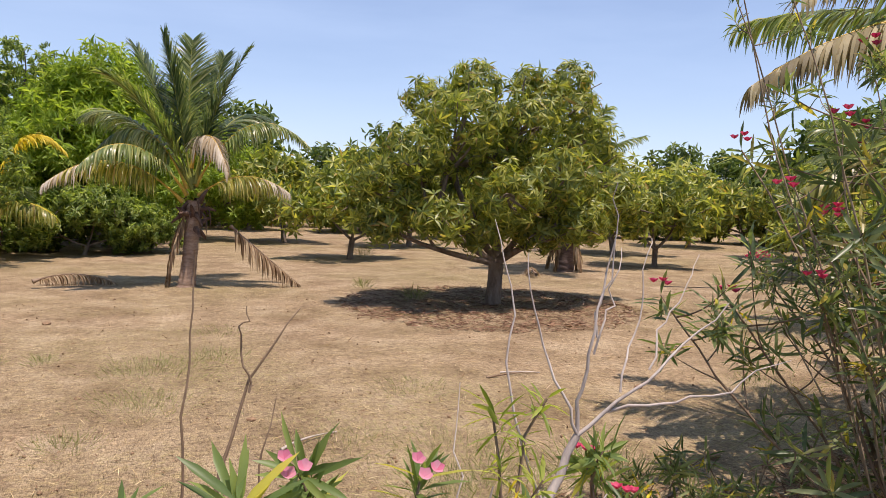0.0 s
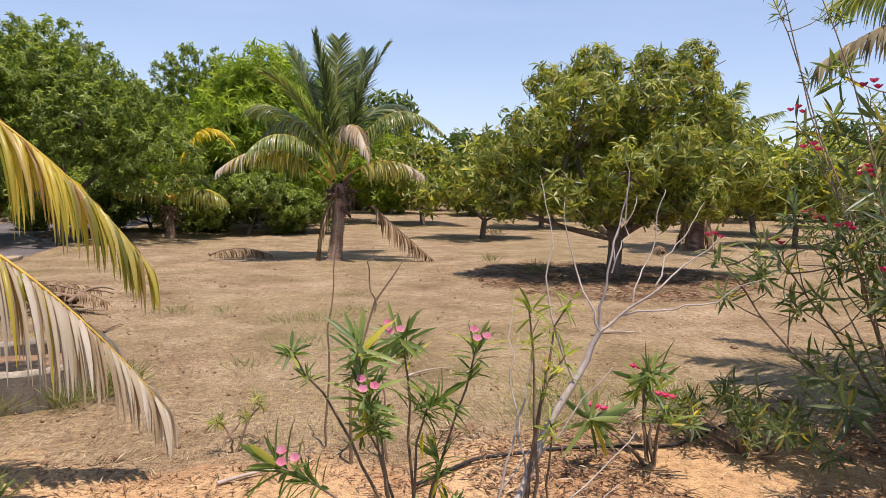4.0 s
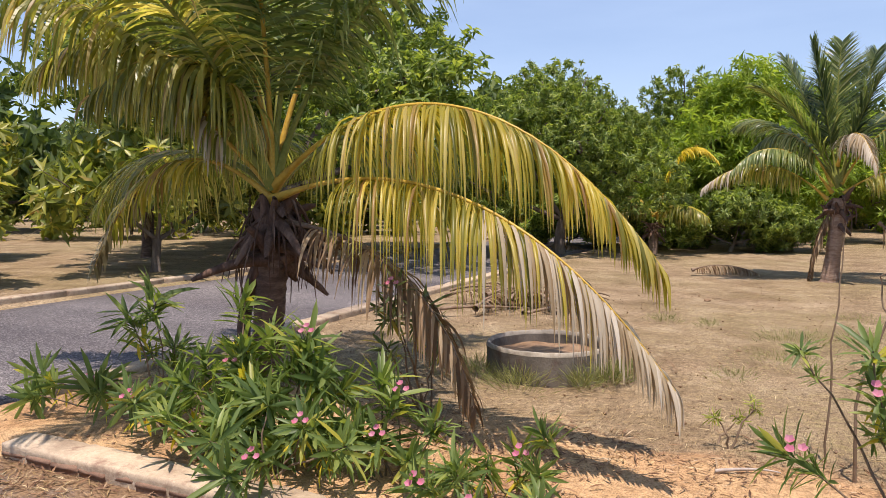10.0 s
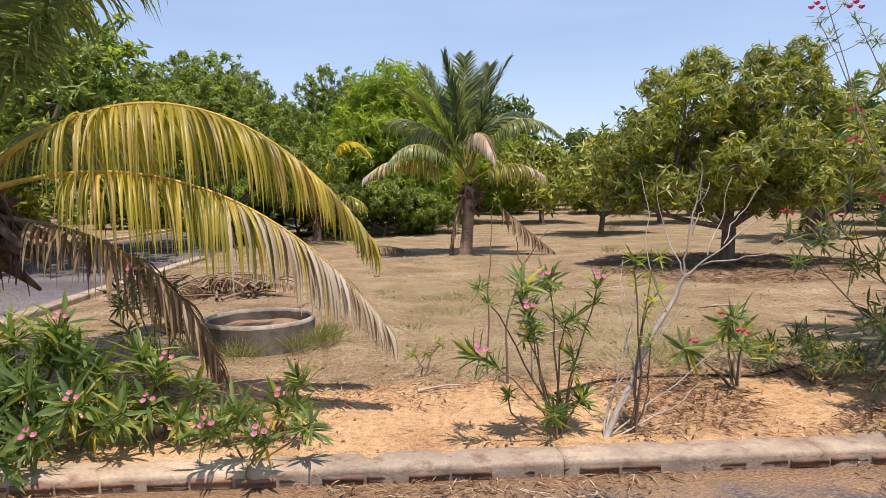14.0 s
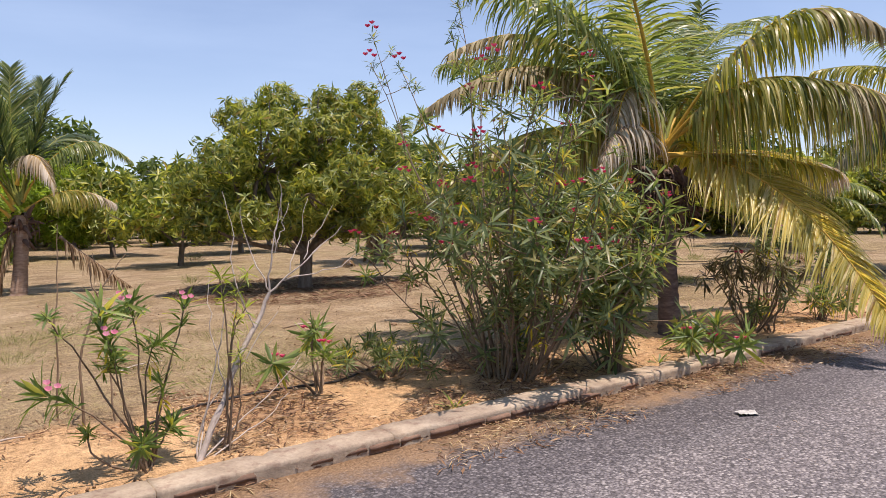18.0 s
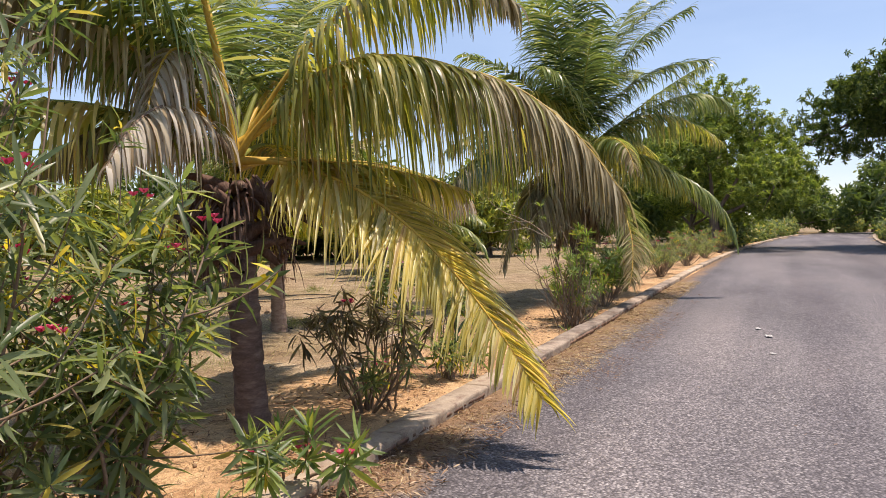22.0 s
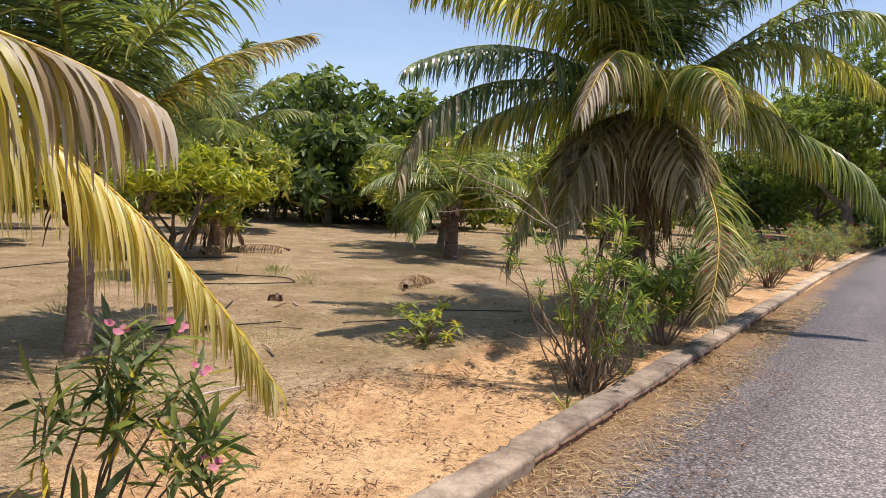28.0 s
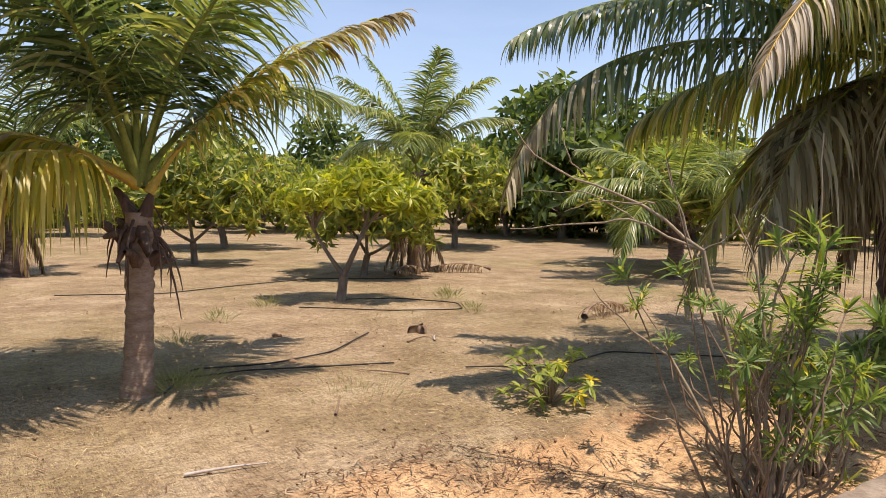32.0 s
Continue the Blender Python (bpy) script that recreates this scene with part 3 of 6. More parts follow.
def kerb_piece(length, depth, height, detail, seed):
    """One cast length of kerb with crumbled edges; its top lies at z = 0."""
    n = max(2, int(length / detail))
    prof = [(0.010, -height), (0.010, -height * 0.5), (0.002, -0.03), (0.003, -0.009), (0.014, 0.0), (depth * 0.5, 0.002), (depth - 0.016, 0.0), (depth - 0.004, -0.009), (depth, -0.04), (depth, -height)]
    v = []
    for i in range(n + 1):
        x = length * i / n
        for k, (y, z) in enumerate(prof):
            w = wobble(x, y + (k < 5) * 0.7, 3.5, seed)
            w2 = wobble(x, k * 0.35, 19.0, seed + 3)
            chip = max(0.0, wobble(x, (k > 5) * 4.0, 7.0, seed + 9) - 0.22) * 0.075 if k in (2, 3, 4, 6, 7) else 0
            v.append((x, y + 0.007 * w2 + (chip if k < 5 else -chip), z + 0.004 * w + 0.0025 * w2 - chip * (0.8 if k in (3, 4, 6, 7) else 0.3)))
    m = len(prof)
    f = []
    for i in range(n):
        for k in range(m - 1):
            a = i * m + k
            f.append((a, a + m, a + m + 1, a + 1))
    for end in (0, n):
        for k in range(m // 2 - 1):
            a, b = end * m + k, end * m + m - 1 - k
            f.append((a, a + 1, b - 1, b) if end == 0 else (b, b - 1, a + 1, a))
    return v, f


def build_kerb(name, x0, x1, y, near, label, rise=0.0):
    kerb = thing(name, (0, 0, 0), label, "kerb", kind="structure")
    x, k = x0, 0
    spare = [mesh_of("kerb_stone", *kerb_piece(1.98, KERB_Y1 - KERB_Y0, 0.2, 0.35, 40 + s), KERB_STONE) for s in range(3)]
    while x < x1 - 0.4:
        close = near[0] < x < near[1]
        if close:
            length = min(rng.uniform(1.3, 1.8), x1 - x)
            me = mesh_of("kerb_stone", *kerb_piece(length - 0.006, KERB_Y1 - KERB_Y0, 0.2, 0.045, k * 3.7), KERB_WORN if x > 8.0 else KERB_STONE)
        else:
            length, me = 2.0, spare[k % 3]
        part("kerb_stone", me, kerb, m=pose(x, y + lane_y(x) + rng.uniform(-0.008, 0.008), KERB_TOP + rise + rng.uniform(-0.008, 0.006), 0, 0, rng.uniform(-0.25, 0.25) + math.degrees(math.atan((lane_y(x + 1) - lane_y(x - 1)) / 2))))
        x += length
        k += 1
    # the brick course under the cast top
    x = x0
    meshes = [mesh_of("brick", *kerb_piece(0.215, 0.05, 0.055, 0.07, 80 + s), BRICK) for s in range(4)]
    while x < min(x1, near[1]) and near[0] < near[1]:
        part("brick", meshes[k % 4], kerb, m=pose(x, y + rng.uniform(-0.012, 0.008), KERB_TOP + rise - 0.038 + rng.uniform(-0.006, 0.004), rng.uniform(-4, 4), 0, rng.uniform(-3, 3)))
        x += 0.225 + rng.uniform(0, 0.012)
        k += 1
    return kerb


build_kerb("kerb", -4.35, 96, KERB_Y0, (-5, 20), "low weathered concrete kerb with crumbled edges")
build_kerb("kerb", -4.3, 104, SOUTH_Y - 0.2, (-5, -5), "low weathered concrete kerb across the lane")


def side_kerb(x, y0, y1):
    kerb = thing("kerb", (0, 0, 0), "low pale concrete kerb along the side lane", "kerb", kind="structure")
    spare = [mesh_of("kerb_stone", *kerb_piece(1.98, 0.22, 0.2, 0.2, 60 + s), KERB_STONE) for s in range(3)]
    y, k = y0, 0
    while y < y1:
        part("kerb_stone", spare[k % 3], kerb, m=pose(x, y, 0.13 + rng.uniform(-0.01, 0.01), 0, 0, 90))
        y += 2.0
        k += 1


side_kerb(SIDE_X0, -2, 58)
side_kerb(SIDE_X1 + 0.2, 1.9, 12)

# ---- palms ----


def frond(palm, root, mid, tip, leaf, stalk, n=70, longest=0.55, hang=0.75, width=0.034, bare=0.16, split=False, label="", dead_tip=None, thick=0.02, twist=0.0, fwd=0.45):
    """A coconut frond: a curved stalk with a row of drooping leaflets on either side. Points are in the palm's own space."""
    pts = bend(root, 2 * np.asarray(mid) - 0.5 * (np.asarray(root) + np.asarray(tip)), tip, 28)
    radii = np.linspace(thick, thick * 0.16, 28)
    radii[:4] *= (2.4, 1.75, 1.35, 1.12)
    stalk_ob = part("frond", mesh_of("frond_stalk", *tube(pts, radii, 6), stalk, True), palm, label)
    tan = np.gradient(pts, axis=0)
    tan /= np.linalg.norm(tan, axis=1)[:, None]
    pieces, width, n = [], width * (0.9 if split else 1.0), int(n * 1.25)
    gap = rng.uniform(0, 6.28)
    for i in range(n):
        s = bare + (1 - bare) * (i + 0.5) / n
        k = s * 27
        a, w = int(k), k - int(k)
        b = min(27, a + 1)
        p, t = pts[a] * (1 - w) + pts[b] * w, tan[a]
        side = np.cross(t, (0, 0, 1.0))
        nl = np.linalg.norm(side)
        side = side / nl if nl > 0.15 else np.array([1.0, 0, 0])
        upward = np.cross(side, t)
        side, upward = side * math.cos(twist) + upward * math.sin(twist), upward * math.cos(twist) - side * math.sin(twist)
        u = (s - bare) / (1 - bare)
        length = 1.35 * longest * (0.42 + 0.58 * math.sin(math.pi * min(1.0, 0.16 + u * 0.84) ** 0.85)) * (1 - 0.25 * u)
        for sg in (-1, 1):
            ln = length * (rng.uniform(0.8, 1.12) if rng.random() > 0.06 else rng.uniform(0.3, 0.7)) * (1 + 0.07 * math.sin(u * 23 + gap))
            if rng.random() < 0.03:
                continue
            ahead = fwd + (0.3 + fwd) * u + 0.25 * (hang < 0.25) + rng.normal(0, 0.17) + 0.14 * math.sin(u * 17 + gap * sg)
            ahead += 3.4 * abs(twist) * max(0.0, side[2] * sg)
            d = side * sg + t * ahead + upward * rng.uniform(0.05, 0.35)
            d /= np.linalg.norm(d)
            drop = 1.9 * hang * rng.uniform(0.55, 1.45)
            m = 5
            c = [p.copy()]
            dd = d.copy()
            for q in range(m):
                dd = dd + np.array([0, 0, -1.0]) * drop * (0.25 + 0.35 * q / m)
                dd /= np.linalg.norm(dd)
                c.append(c[-1] + dd * ln / m)
            c = np.array(c)
            wv = np.cross(np.gradient(c, axis=0), upward * 0.35 + side * sg * 0.4 + np.array([0, 0, 0.5]) + rng.normal(0, 0.2, 3))
            wv /= np.linalg.norm(wv, axis=1)[:, None] + 1e-6
            prof = np.array([0.45, 1.0, 0.95, 0.75, 0.45, 0.05]) * width * 0.5 * rng.uniform(0.8, 1.15)
            if split:  # folded along the midrib
                keel = np.cross(np.gradient(c, axis=0), wv)
                keel /= np.linalg.norm(keel, axis=1)[:, None] + 1e-6
                vv = np.concatenate([c + wv * prof[:, None], c + keel * prof[:, None] * 0.75, c - wv * prof[:, None]])
                ff = np.array([(q + o, q + 1 + o, q + 7 + o, q + 6 + o) for o in (0, 6) for q in range(m)])
            else:
                vv = np.concatenate([c + wv * prof[:, None], c - wv * prof[:, None]])
                ff = np.array([(q, q + 1, q + 7, q + 6) for q in range(m)])
            pieces.append((vv, ff, u))
    if split:  # each leaflet an object of its own on the fronds that the lane passes nearest
        for vv, ff, u in pieces:
            mat = dead_tip if dead_tip and rng.random() < (u - 0.38) * 2.6 else leaf
            part("leaflet", mesh_of("leaflet", vv, ff, mat), stalk_ob)
    else:
        live = [(v, f) for v, f, u in pieces if not (dead_tip and u > 0.55 and rng.random() < (u - 0.45) * 2)]
        tagged(part("leaflet_fringe", mesh_of("leaflet_fringe", *joined(live), leaf, True), stalk_ob), kind="stuff")
        if dead_tip and len(live) < len(pieces):
            ids = {id(v) for v, f in live}
            tagged(part("leaflet_fringe", mesh_of("leaflet_fringe", *joined([(v, f) for v, f, u in pieces if id(v) not in ids]), dead_tip, True), stalk_ob, "faded dry leaflet ends"), kind="stuff")
    return stalk_ob


def ray_frond(palm, crown, az, elev, length, droop, **kw):
    """A frond from its heading, its first climb and how far it bends down."""
    a = radians(az)
    out = np.array([math.cos(a), math.sin(a), 0])
    p, el, pts = np.asarray(crown, dtype=float), radians(elev), []
    for i in range(21):
        pts.append(p.copy())
        p = p + (out * math.cos(el) + np.array([0, 0, 1]) * math.sin(el)) * length / 20
        el -= radians(droop) / 20 * (0.5 + i / 20)
    if elev > 58:
        kw["hang"], kw["fwd"] = 0.34, 0.38
    return frond(palm, pts[0], pts[10], pts[20], **kw)


def palm_trunk(palm, foot, top, r0, r1, material, bulge=0.25):
    n = 46
    pts = bend(foot, (np.asarray(foot) * 0.5 + np.asarray(top) * 0.5) + np.array([0.03, 0.02, 0]), top, n)
    s = np.linspace(0, 1, n)
    r = r0 + (r1 - r0) * s + bulge * r0 * np.exp(-s * 9)
    r = r * (1 + 0.05 * ((np.arange(n) % 3) == 0)) * (1 + 0.03 * rng.normal(0, 1, n))
    part("trunk", mesh_of("trunk", *tube(pts, r, 14), material, True), palm, "ringed fibrous trunk")


def palm_boots(palm, top, r, count, material, low=0.5, limp=0):
    """Old leaf bases that stand off the top of the trunk, and loose fibre between them."""
    for i in range(count):
        az = i * 2.4 + rng.uniform(-0.3, 0.3)
        z = -low * rng.random()
        el = radians(rng.uniform(-50, 70) if i >= limp else rng.uniform(-70, -5))
        ln = rng.uniform(0.16, 0.42) if i >= limp else rng.uniform(0.35, 0.65)
        o = np.array([math.cos(az), math.sin(az), 0])
        p0 = np.asarray(top) + o * r * 0.6 + np.array([0, 0, z])
        d = o * math.cos(el) + np.array([0, 0, math.sin(el)])
        p2 = p0 + d * ln + np.array([0, 0, -0.10 * ln])
        v, f = tube(bend(p0, p0 + d * ln * 0.5 + np.array([0, 0, 0.03]), p2, 6), [0.062, 0.05, 0.042, 0.034, 0.028, 0.014], 6)
        part("leaf_base", mesh_of("leaf_base", v, f, material, True), palm)


def palm_strands(palm, top, r, count, material, longest=0.9):
    out = []
    for i in range(count):
        az = rng.uniform(0, 6.28)
        o = np.array([math.cos(az), math.sin(az), 0])
        p0 = np.asarray(top) + o * r * rng.uniform(0.8, 1.5) + np.array([0, 0, rng.uniform(-0.25, 0.1)])
        ln = longest * rng.uniform(0.35, 1)
        out.append(tube(bend(p0, p0 + o * 0.16 + np.array([0, 0, -ln * 0.2]), p0 + o * rng.uniform(0.05, 0.25) + np.array([0, 0, -ln]), 7), [0.013, 0.012, 0.011, 0.009, 0.008, 0.006, 0.003], 4))
    tagged(part("dry_fibre", mesh_of("dry_fibre", *joined(out), material, True), palm, "hanging dry brown fibre"), kind="stuff")


# ---- broadleaf trees ----
MANGO_TUFT = rosette(12, 0.175, 0.038, -75, 25, 0.35, stations=(0.0, 0.45, 1.0))
MANGO_TUFT_FAR = rosette(9, 0.24, 0.075, -55, 40, 0.2, stations=())
NEEM_TUFT = rosette(20, 0.15, 0.05, -45, 50, 0.4, spread=0.2, stations=())
FEATHER_TUFT = rosette(18, 0.2, 0.035, -35, 60, 0.3, spread=0.25, stations=())
FAR_TUFT = rosette(7, 0.46, 0.2, -50, 50, 0.3, spread=0.25, stations=())


def crown_of(lobes, count, tuft, size=1.0, droop=0.25, shell=0.55):
    """Leaf tufts over a set of lobes (centre, radii), thick at the shell and thin inside."""
    area = np.array([(r[0] * r[1] + r[1] * r[2] + r[0] * r[2]) for c, r in lobes])
    pick = rng.choice(len(lobes), count, p=area / area.sum())
    d = rng.normal(0, 1, (count, 3))
    d /= np.linalg.norm(d, axis=1)[:, None]
    rad = shell + (1.06 - shell) * rng.random(count) ** 0.6
    lump = 1 + 0.14 * np.sin(d[:, 0] * 7 + pick) * np.cos(d[:, 1] * 6 - pick) + 0.09 * rng.normal(0, 1, count)
    c, r = np.array([c for c, r in lobes])[pick], np.array([r for c, r in lobes])[pick]
    places = c + d * r * (rad * lump)[:, None]
    out = d + rng.normal(0, 0.45, (count, 3)) + np.array([0, 0, 0.35 - droop])
    return scatter(tuft, towards(out, rng.uniform(0, 6.28, count)), places, size * rng.uniform(0.7, 1.25, count))


def limbs(foot, fork, lobes, r0, sides=6, twigs=2):
    """A trunk that forks into limbs, one towards each lobe, with twigs."""
    foot, fork = np.asarray(foot, dtype=float), np.asarray(fork, dtype=float)
    out = [tube(bend(foot, (foot + fork) / 2 + rng.normal(0, r0 * 0.3, 3) * (1, 1, 0), fork, 9), r0 * np.array([1.35, 1.12, 1.02, 1, 0.97, 0.95, 0.95, 0.97, 0.95]), 10)]
    main = []
    for i, (c, r) in enumerate(lobes):
        c = np.asarray(c, dtype=float)
        start, thick = fork, r0 * 0.52
        if i % 4 and len(lobes) > 6:
            near = min(main, key=lambda q: np.linalg.norm(q[8] - c))
            start, thick = near[5], r0 * 0.36
        mid = start * 0.45 + c * 0.55 + rng.normal(0, 0.16, 3) - np.array([0, 0, 0.1 * np.linalg.norm(c - start)])
        a = bend(start, mid, c, 9)
        if start is fork:
            main.append(a)
        out.append(tube(a, np.linspace(thick, r0 * 0.14, 9), sides))
        for k in range(twigs):
            q = a[rng.integers(4, 9)]
            e = c + rng.normal(0, 0.55, 3) * np.asarray(r)
            out.append(tube(bend(q, (q + e) / 2 + rng.normal(0, 0.1, 3), e, 6), np.linspace(r0 * 0.24, r0 * 0.05, 6), 5))
    return joined(out)


def tree(name, at, label, category, lobes, foot_fork, r0, leaf, tuft, count, size=1.0, bark=None, droop=0.25, twigs=2, group="", turn=0.0, shell=0.55):
    ob = thing(name, (at[0], at[1], ground_z(*at[:2]) - 0.03), label, category, group, turn=turn)
    part("trunk", mesh_of("trunk", *limbs((0, 0, 0), foot_fork, lobes, r0, twigs=twigs), bark or BARK, True), ob, "forked brown trunk and limbs")
    part("crown", mesh_of("crown", *crown_of(lobes, count, tuft, size, droop, shell), leaf), ob)
    return ob


def random_lobes(n, spread, low, high, r, flat=0.75):
    out = []
    for i in range(n):
        a = i * 2.4 + rng.uniform(-0.4, 0.4)
        q = spread * math.sqrt((i + 0.4) / n)
        z = low + (high - low) * (1 - (q / (spread + 0.01)) ** 2) * rng.uniform(0.6, 1.0)
        rr = r * rng.uniform(0.8, 1.2)
        out.append(((q * math.cos(a), q * math.sin(a), z), (rr, rr, rr * flat)))
    return out

# ---- the palm beside the junction ----


def on_ground(x, y):
    return (x, y, ground_z(x, y) - 0.02)


def local(at, p):
    return np.asarray(p, dtype=float) - np.asarray(at, dtype=float)


def build_palm_junction():
    at = on_ground(-3.85, 2.85)
    palm = thing("coconut_palm", at, "coconut palm with yellowing arched fronds and brown fibrous trunk", "palm tree", "palms")
    top = local(at, (-3.55, 2.66, 1.45))
    palm_trunk(palm, (0, 0, 0), top, 0.11, 0.12, PALM_BARK_DARK, 0.35)
    v, f = tube(bend((-0.22, 0.12, 0.0), (-0.34, 0.05, 0.5), top - (0.1, 0, 0.25), 12), np.linspace(0.06, 0.05, 12), 8)
    part("offshoot", mesh_of("offshoot", v, f, PALM_BARK_DARK, True), palm, "thin curved side stem")
    palm_boots(palm, top + (0, 0, 0.12), 0.12, 30, FIBRE, 0.5, 12)
    palm_strands(palm, top + (0, 0, 0.1), 0.12, 60, FIBRE, 0.6)
    c = top + np.array([0, 0, 0.22])
    L = lambda *p: local(at, p)
    frond(palm, c, L(-1.95, 2.3, 2.16), L(-0.65, 2.35, 1.2), FROND_YELLOW, RACHIS, 134, 0.6, 1.15, 0.027, 0.2, True, "arched yellow-green frond")
    frond(palm, c - (0, 0.05, 0.1), L(-1.82, 2.15, 1.61), L(-0.53, 2.0, 0.62), FROND_YELLOW, RACHIS, 128, 0.54, 1.3, 0.025, 0.22, True, "arched yellow frond with bleached tip", FROND_FADED)
    frond(palm, c - (0, 0, 0.25), L(-2.35, 2.4, 1.12), L(-1.72, 2.25, 0.3), FROND_DEAD, DEADWOOD, 70, 0.42, 0.8, 0.024, 0.15, False, "withered brown frond")
    frond(palm, c, L(-3.75, 2.15, 2.52), L(-4.35, 1.75, 2.3), FROND_OLIVE, RACHIS, 96, 0.6, 1.1, 0.03, 0.2, False, "olive frond")
    frond(palm, c, L(-4.3, 2.3, 2.75), L(-5.3, 2.0, 2.55), FROND_OLIVE, RACHIS, 110, 0.62, 1.2, 0.03, 0.2, False, "long olive frond arched over the junction")
    frond(palm, c, L(-3.95, 2.35, 2.25), L(-4.05, 2.3, 2.62), FROND_FADED, RACHIS, 44, 0.36, 1.3, 0.024, 0.3, False, "folded bleached frond")
    specs = [(100, 82, 3.73, 33), (60, 76, 3.59, 57), (20, 70, 3.31, 70), (150, 74, 3.73, 66), (190, 63, 3.59, 78), (225, 56, 3.45, 74), (260, 63, 3.17, 78), (170, 25, 2.64, 78), (130, 35, 2.76, 78), (300, 78, 2.76, 49), (80, 35, 2.64, 78), (240, 82, 3.45, 41), (338, 80, 3.45, 57)]
    for az, el, ln, dr in specs:
        ray_frond(palm, c, az, el, ln, dr, leaf=FROND if el > 66 else FROND_OLIVE, stalk=RACHIS if az % 60 == 0 else RACHIS_GREEN, n=100, longest=0.66, hang=0.75, width=0.028, bare=0.24, thick=0.024)
    frond(palm, c - (0, 0, 0.1), L(-4.2, 2.3, 1.85), L(-4.95, 2.2, 1.05), FROND_YELLOW, RACHIS, 60, 0.34, 0.7, 0.026, 0.3, False, "low yellow frond with a browned end", FROND_DRY)


build_palm_junction()


def build_palm_lane():
    at = on_ground(6.08, 2.1)
    palm = thing("coconut_palm", at, "coconut palm by the kerb with dry yellow fronds over the lane", "palm tree", "palms")
    L = lambda *p: local(at, p)
    top = L(6.12, 2.24, 1.75)
    palm_trunk(palm, (0, 0, 0), top, 0.105, 0.115, PALM_BARK_DARK, 0.4)
    palm_boots(palm, top + (0, 0, 0.15), 0.14, 40, FIBRE, 0.6, 4)
    palm_strands(palm, top + (0, 0, 0.1), 0.18, 70, FIBRE, 0.6)
    c = top + np.array([0, 0, 0.3])
    frond(palm, c, L(6.39, 1.12, 1.67), L(6.33, -0.01, 0.44), FROND_GOLD, RACHIS, 170, 0.60, 0.24, 0.031, 0.14, True, "yellow-green frond drooping over the kerb", twist=-0.65, fwd=0.15)
    frond(palm, c + (0, 0, 0.1), L(6.7, 0.78, 2.68), L(6.72, -0.42, 1.78), FROND_OLIVE, RACHIS, 175, 0.86, 1.15, 0.022, 0.12, True, "long arched frond with greying leaflets", FROND_DRY)
    frond(palm, c, L(7.55, 1.8, 2.1), L(8.5, 1.42, 1.85), FROND_YELLOW, RACHIS, 120, 0.62, 1.2, 0.028, 0.15, False, "yellow frond with pale torn end", FROND_FADED)
    frond(palm, c - (0, 0, 0.05), L(8.2, 2.45, 1.98), L(9.24, 1.6, 0.72), FROND_GOLD, RACHIS, 100, 0.48, 1.2, 0.028, 0.45, True, "bleached drooping frond end")
    frond(palm, c, L(5.0, 2.72, 2.98), L(3.6, 3.2, 2.5), FROND_DRY, RACHIS, 110, 0.5, 1.0, 0.03, 0.15)
    frond(palm, c, L(5.2, 2.8, 3.25), L(3.9, 3.1, 3.1), FROND_OLIVE, RACHIS, 90, 0.5, 0.7, 0.03, 0.15, dead_tip=FROND_DRY)
    frond(palm, c, L(5.6, 2.2, 2.75), L(5.05, 2.0, 2.0), FROND_FADED, RACHIS, 50, 0.5, 1.2, 0.03, 0.2, False, "bleached orange-brown frond")
    frond(palm, c, L(6.5, 1.4, 2.0), L(6.9, 0.72, 1.8), FROND_YELLOW, RACHIS, 44, 0.34, 0.9, 0.026, 0.2)
    frond(palm, c, L(6.4, 1.3, 2.75), L(6.85, 0.15, 2.35), FROND_OLIVE, RACHIS, 110, 0.6, 1.1, 0.028, 0.2, False, "arched frond with dry leaflet ends", FROND_DRY)
    frond(palm, c, L(7.4, 2.9, 2.75), L(8.6, 3.2, 2.1), FROND_OLIVE, RACHIS, 110, 0.6, 1.2, 0.03, 0.2)
    frond(palm, c, L(7.2, 2.3, 3.0), L(8.5, 2.2, 2.6), FROND_OLIVE, RACHIS, 110, 0.62, 1.2, 0.03, 0.2)
    frond(palm, c, L(6.55, 1.25, 3.3), L(6.95, 0.35, 3.15), FROND_OLIVE, RACHIS, 110, 0.6, 0.95, 0.028, 0.2, False, "arched frond above the lane", FROND_DRY)
    for az, el, ln, dr in ((90, 82, 2.4, 35), (30, 66, 2.4, 75), (60, 45, 2.4, 95), (120, 55, 2.4, 90), (200, 70, 2.6, 70), (20, 20, 2.0, 95), (160, 25, 2.0, 95), (180, 56, 2.5, 85), (150, 66, 2.6, 70), (5, 62, 2.6, 80)):
        ray_frond(palm, c, az, el, ln * 1.3, dr * 0.85, leaf=FROND if el > 50 else (FROND_YELLOW if az == 20 else FROND_OLIVE), stalk=RACHIS if az in (200, 90) else RACHIS_GREEN, n=96, longest=0.62, hang=0.8, width=0.028, bare=0.2, thick=0.03 if az in (200, 90) else 0.022)
    for az, ln in ((150, 1.5), (195, 1.7)):
        ray_frond(palm, c, az, 35, ln, 110, leaf=FROND_FADED if az == 195 else FROND_DRY, stalk=DEADWOOD, n=60, longest=0.42, hang=1.2, width=0.026)


build_palm_lane()


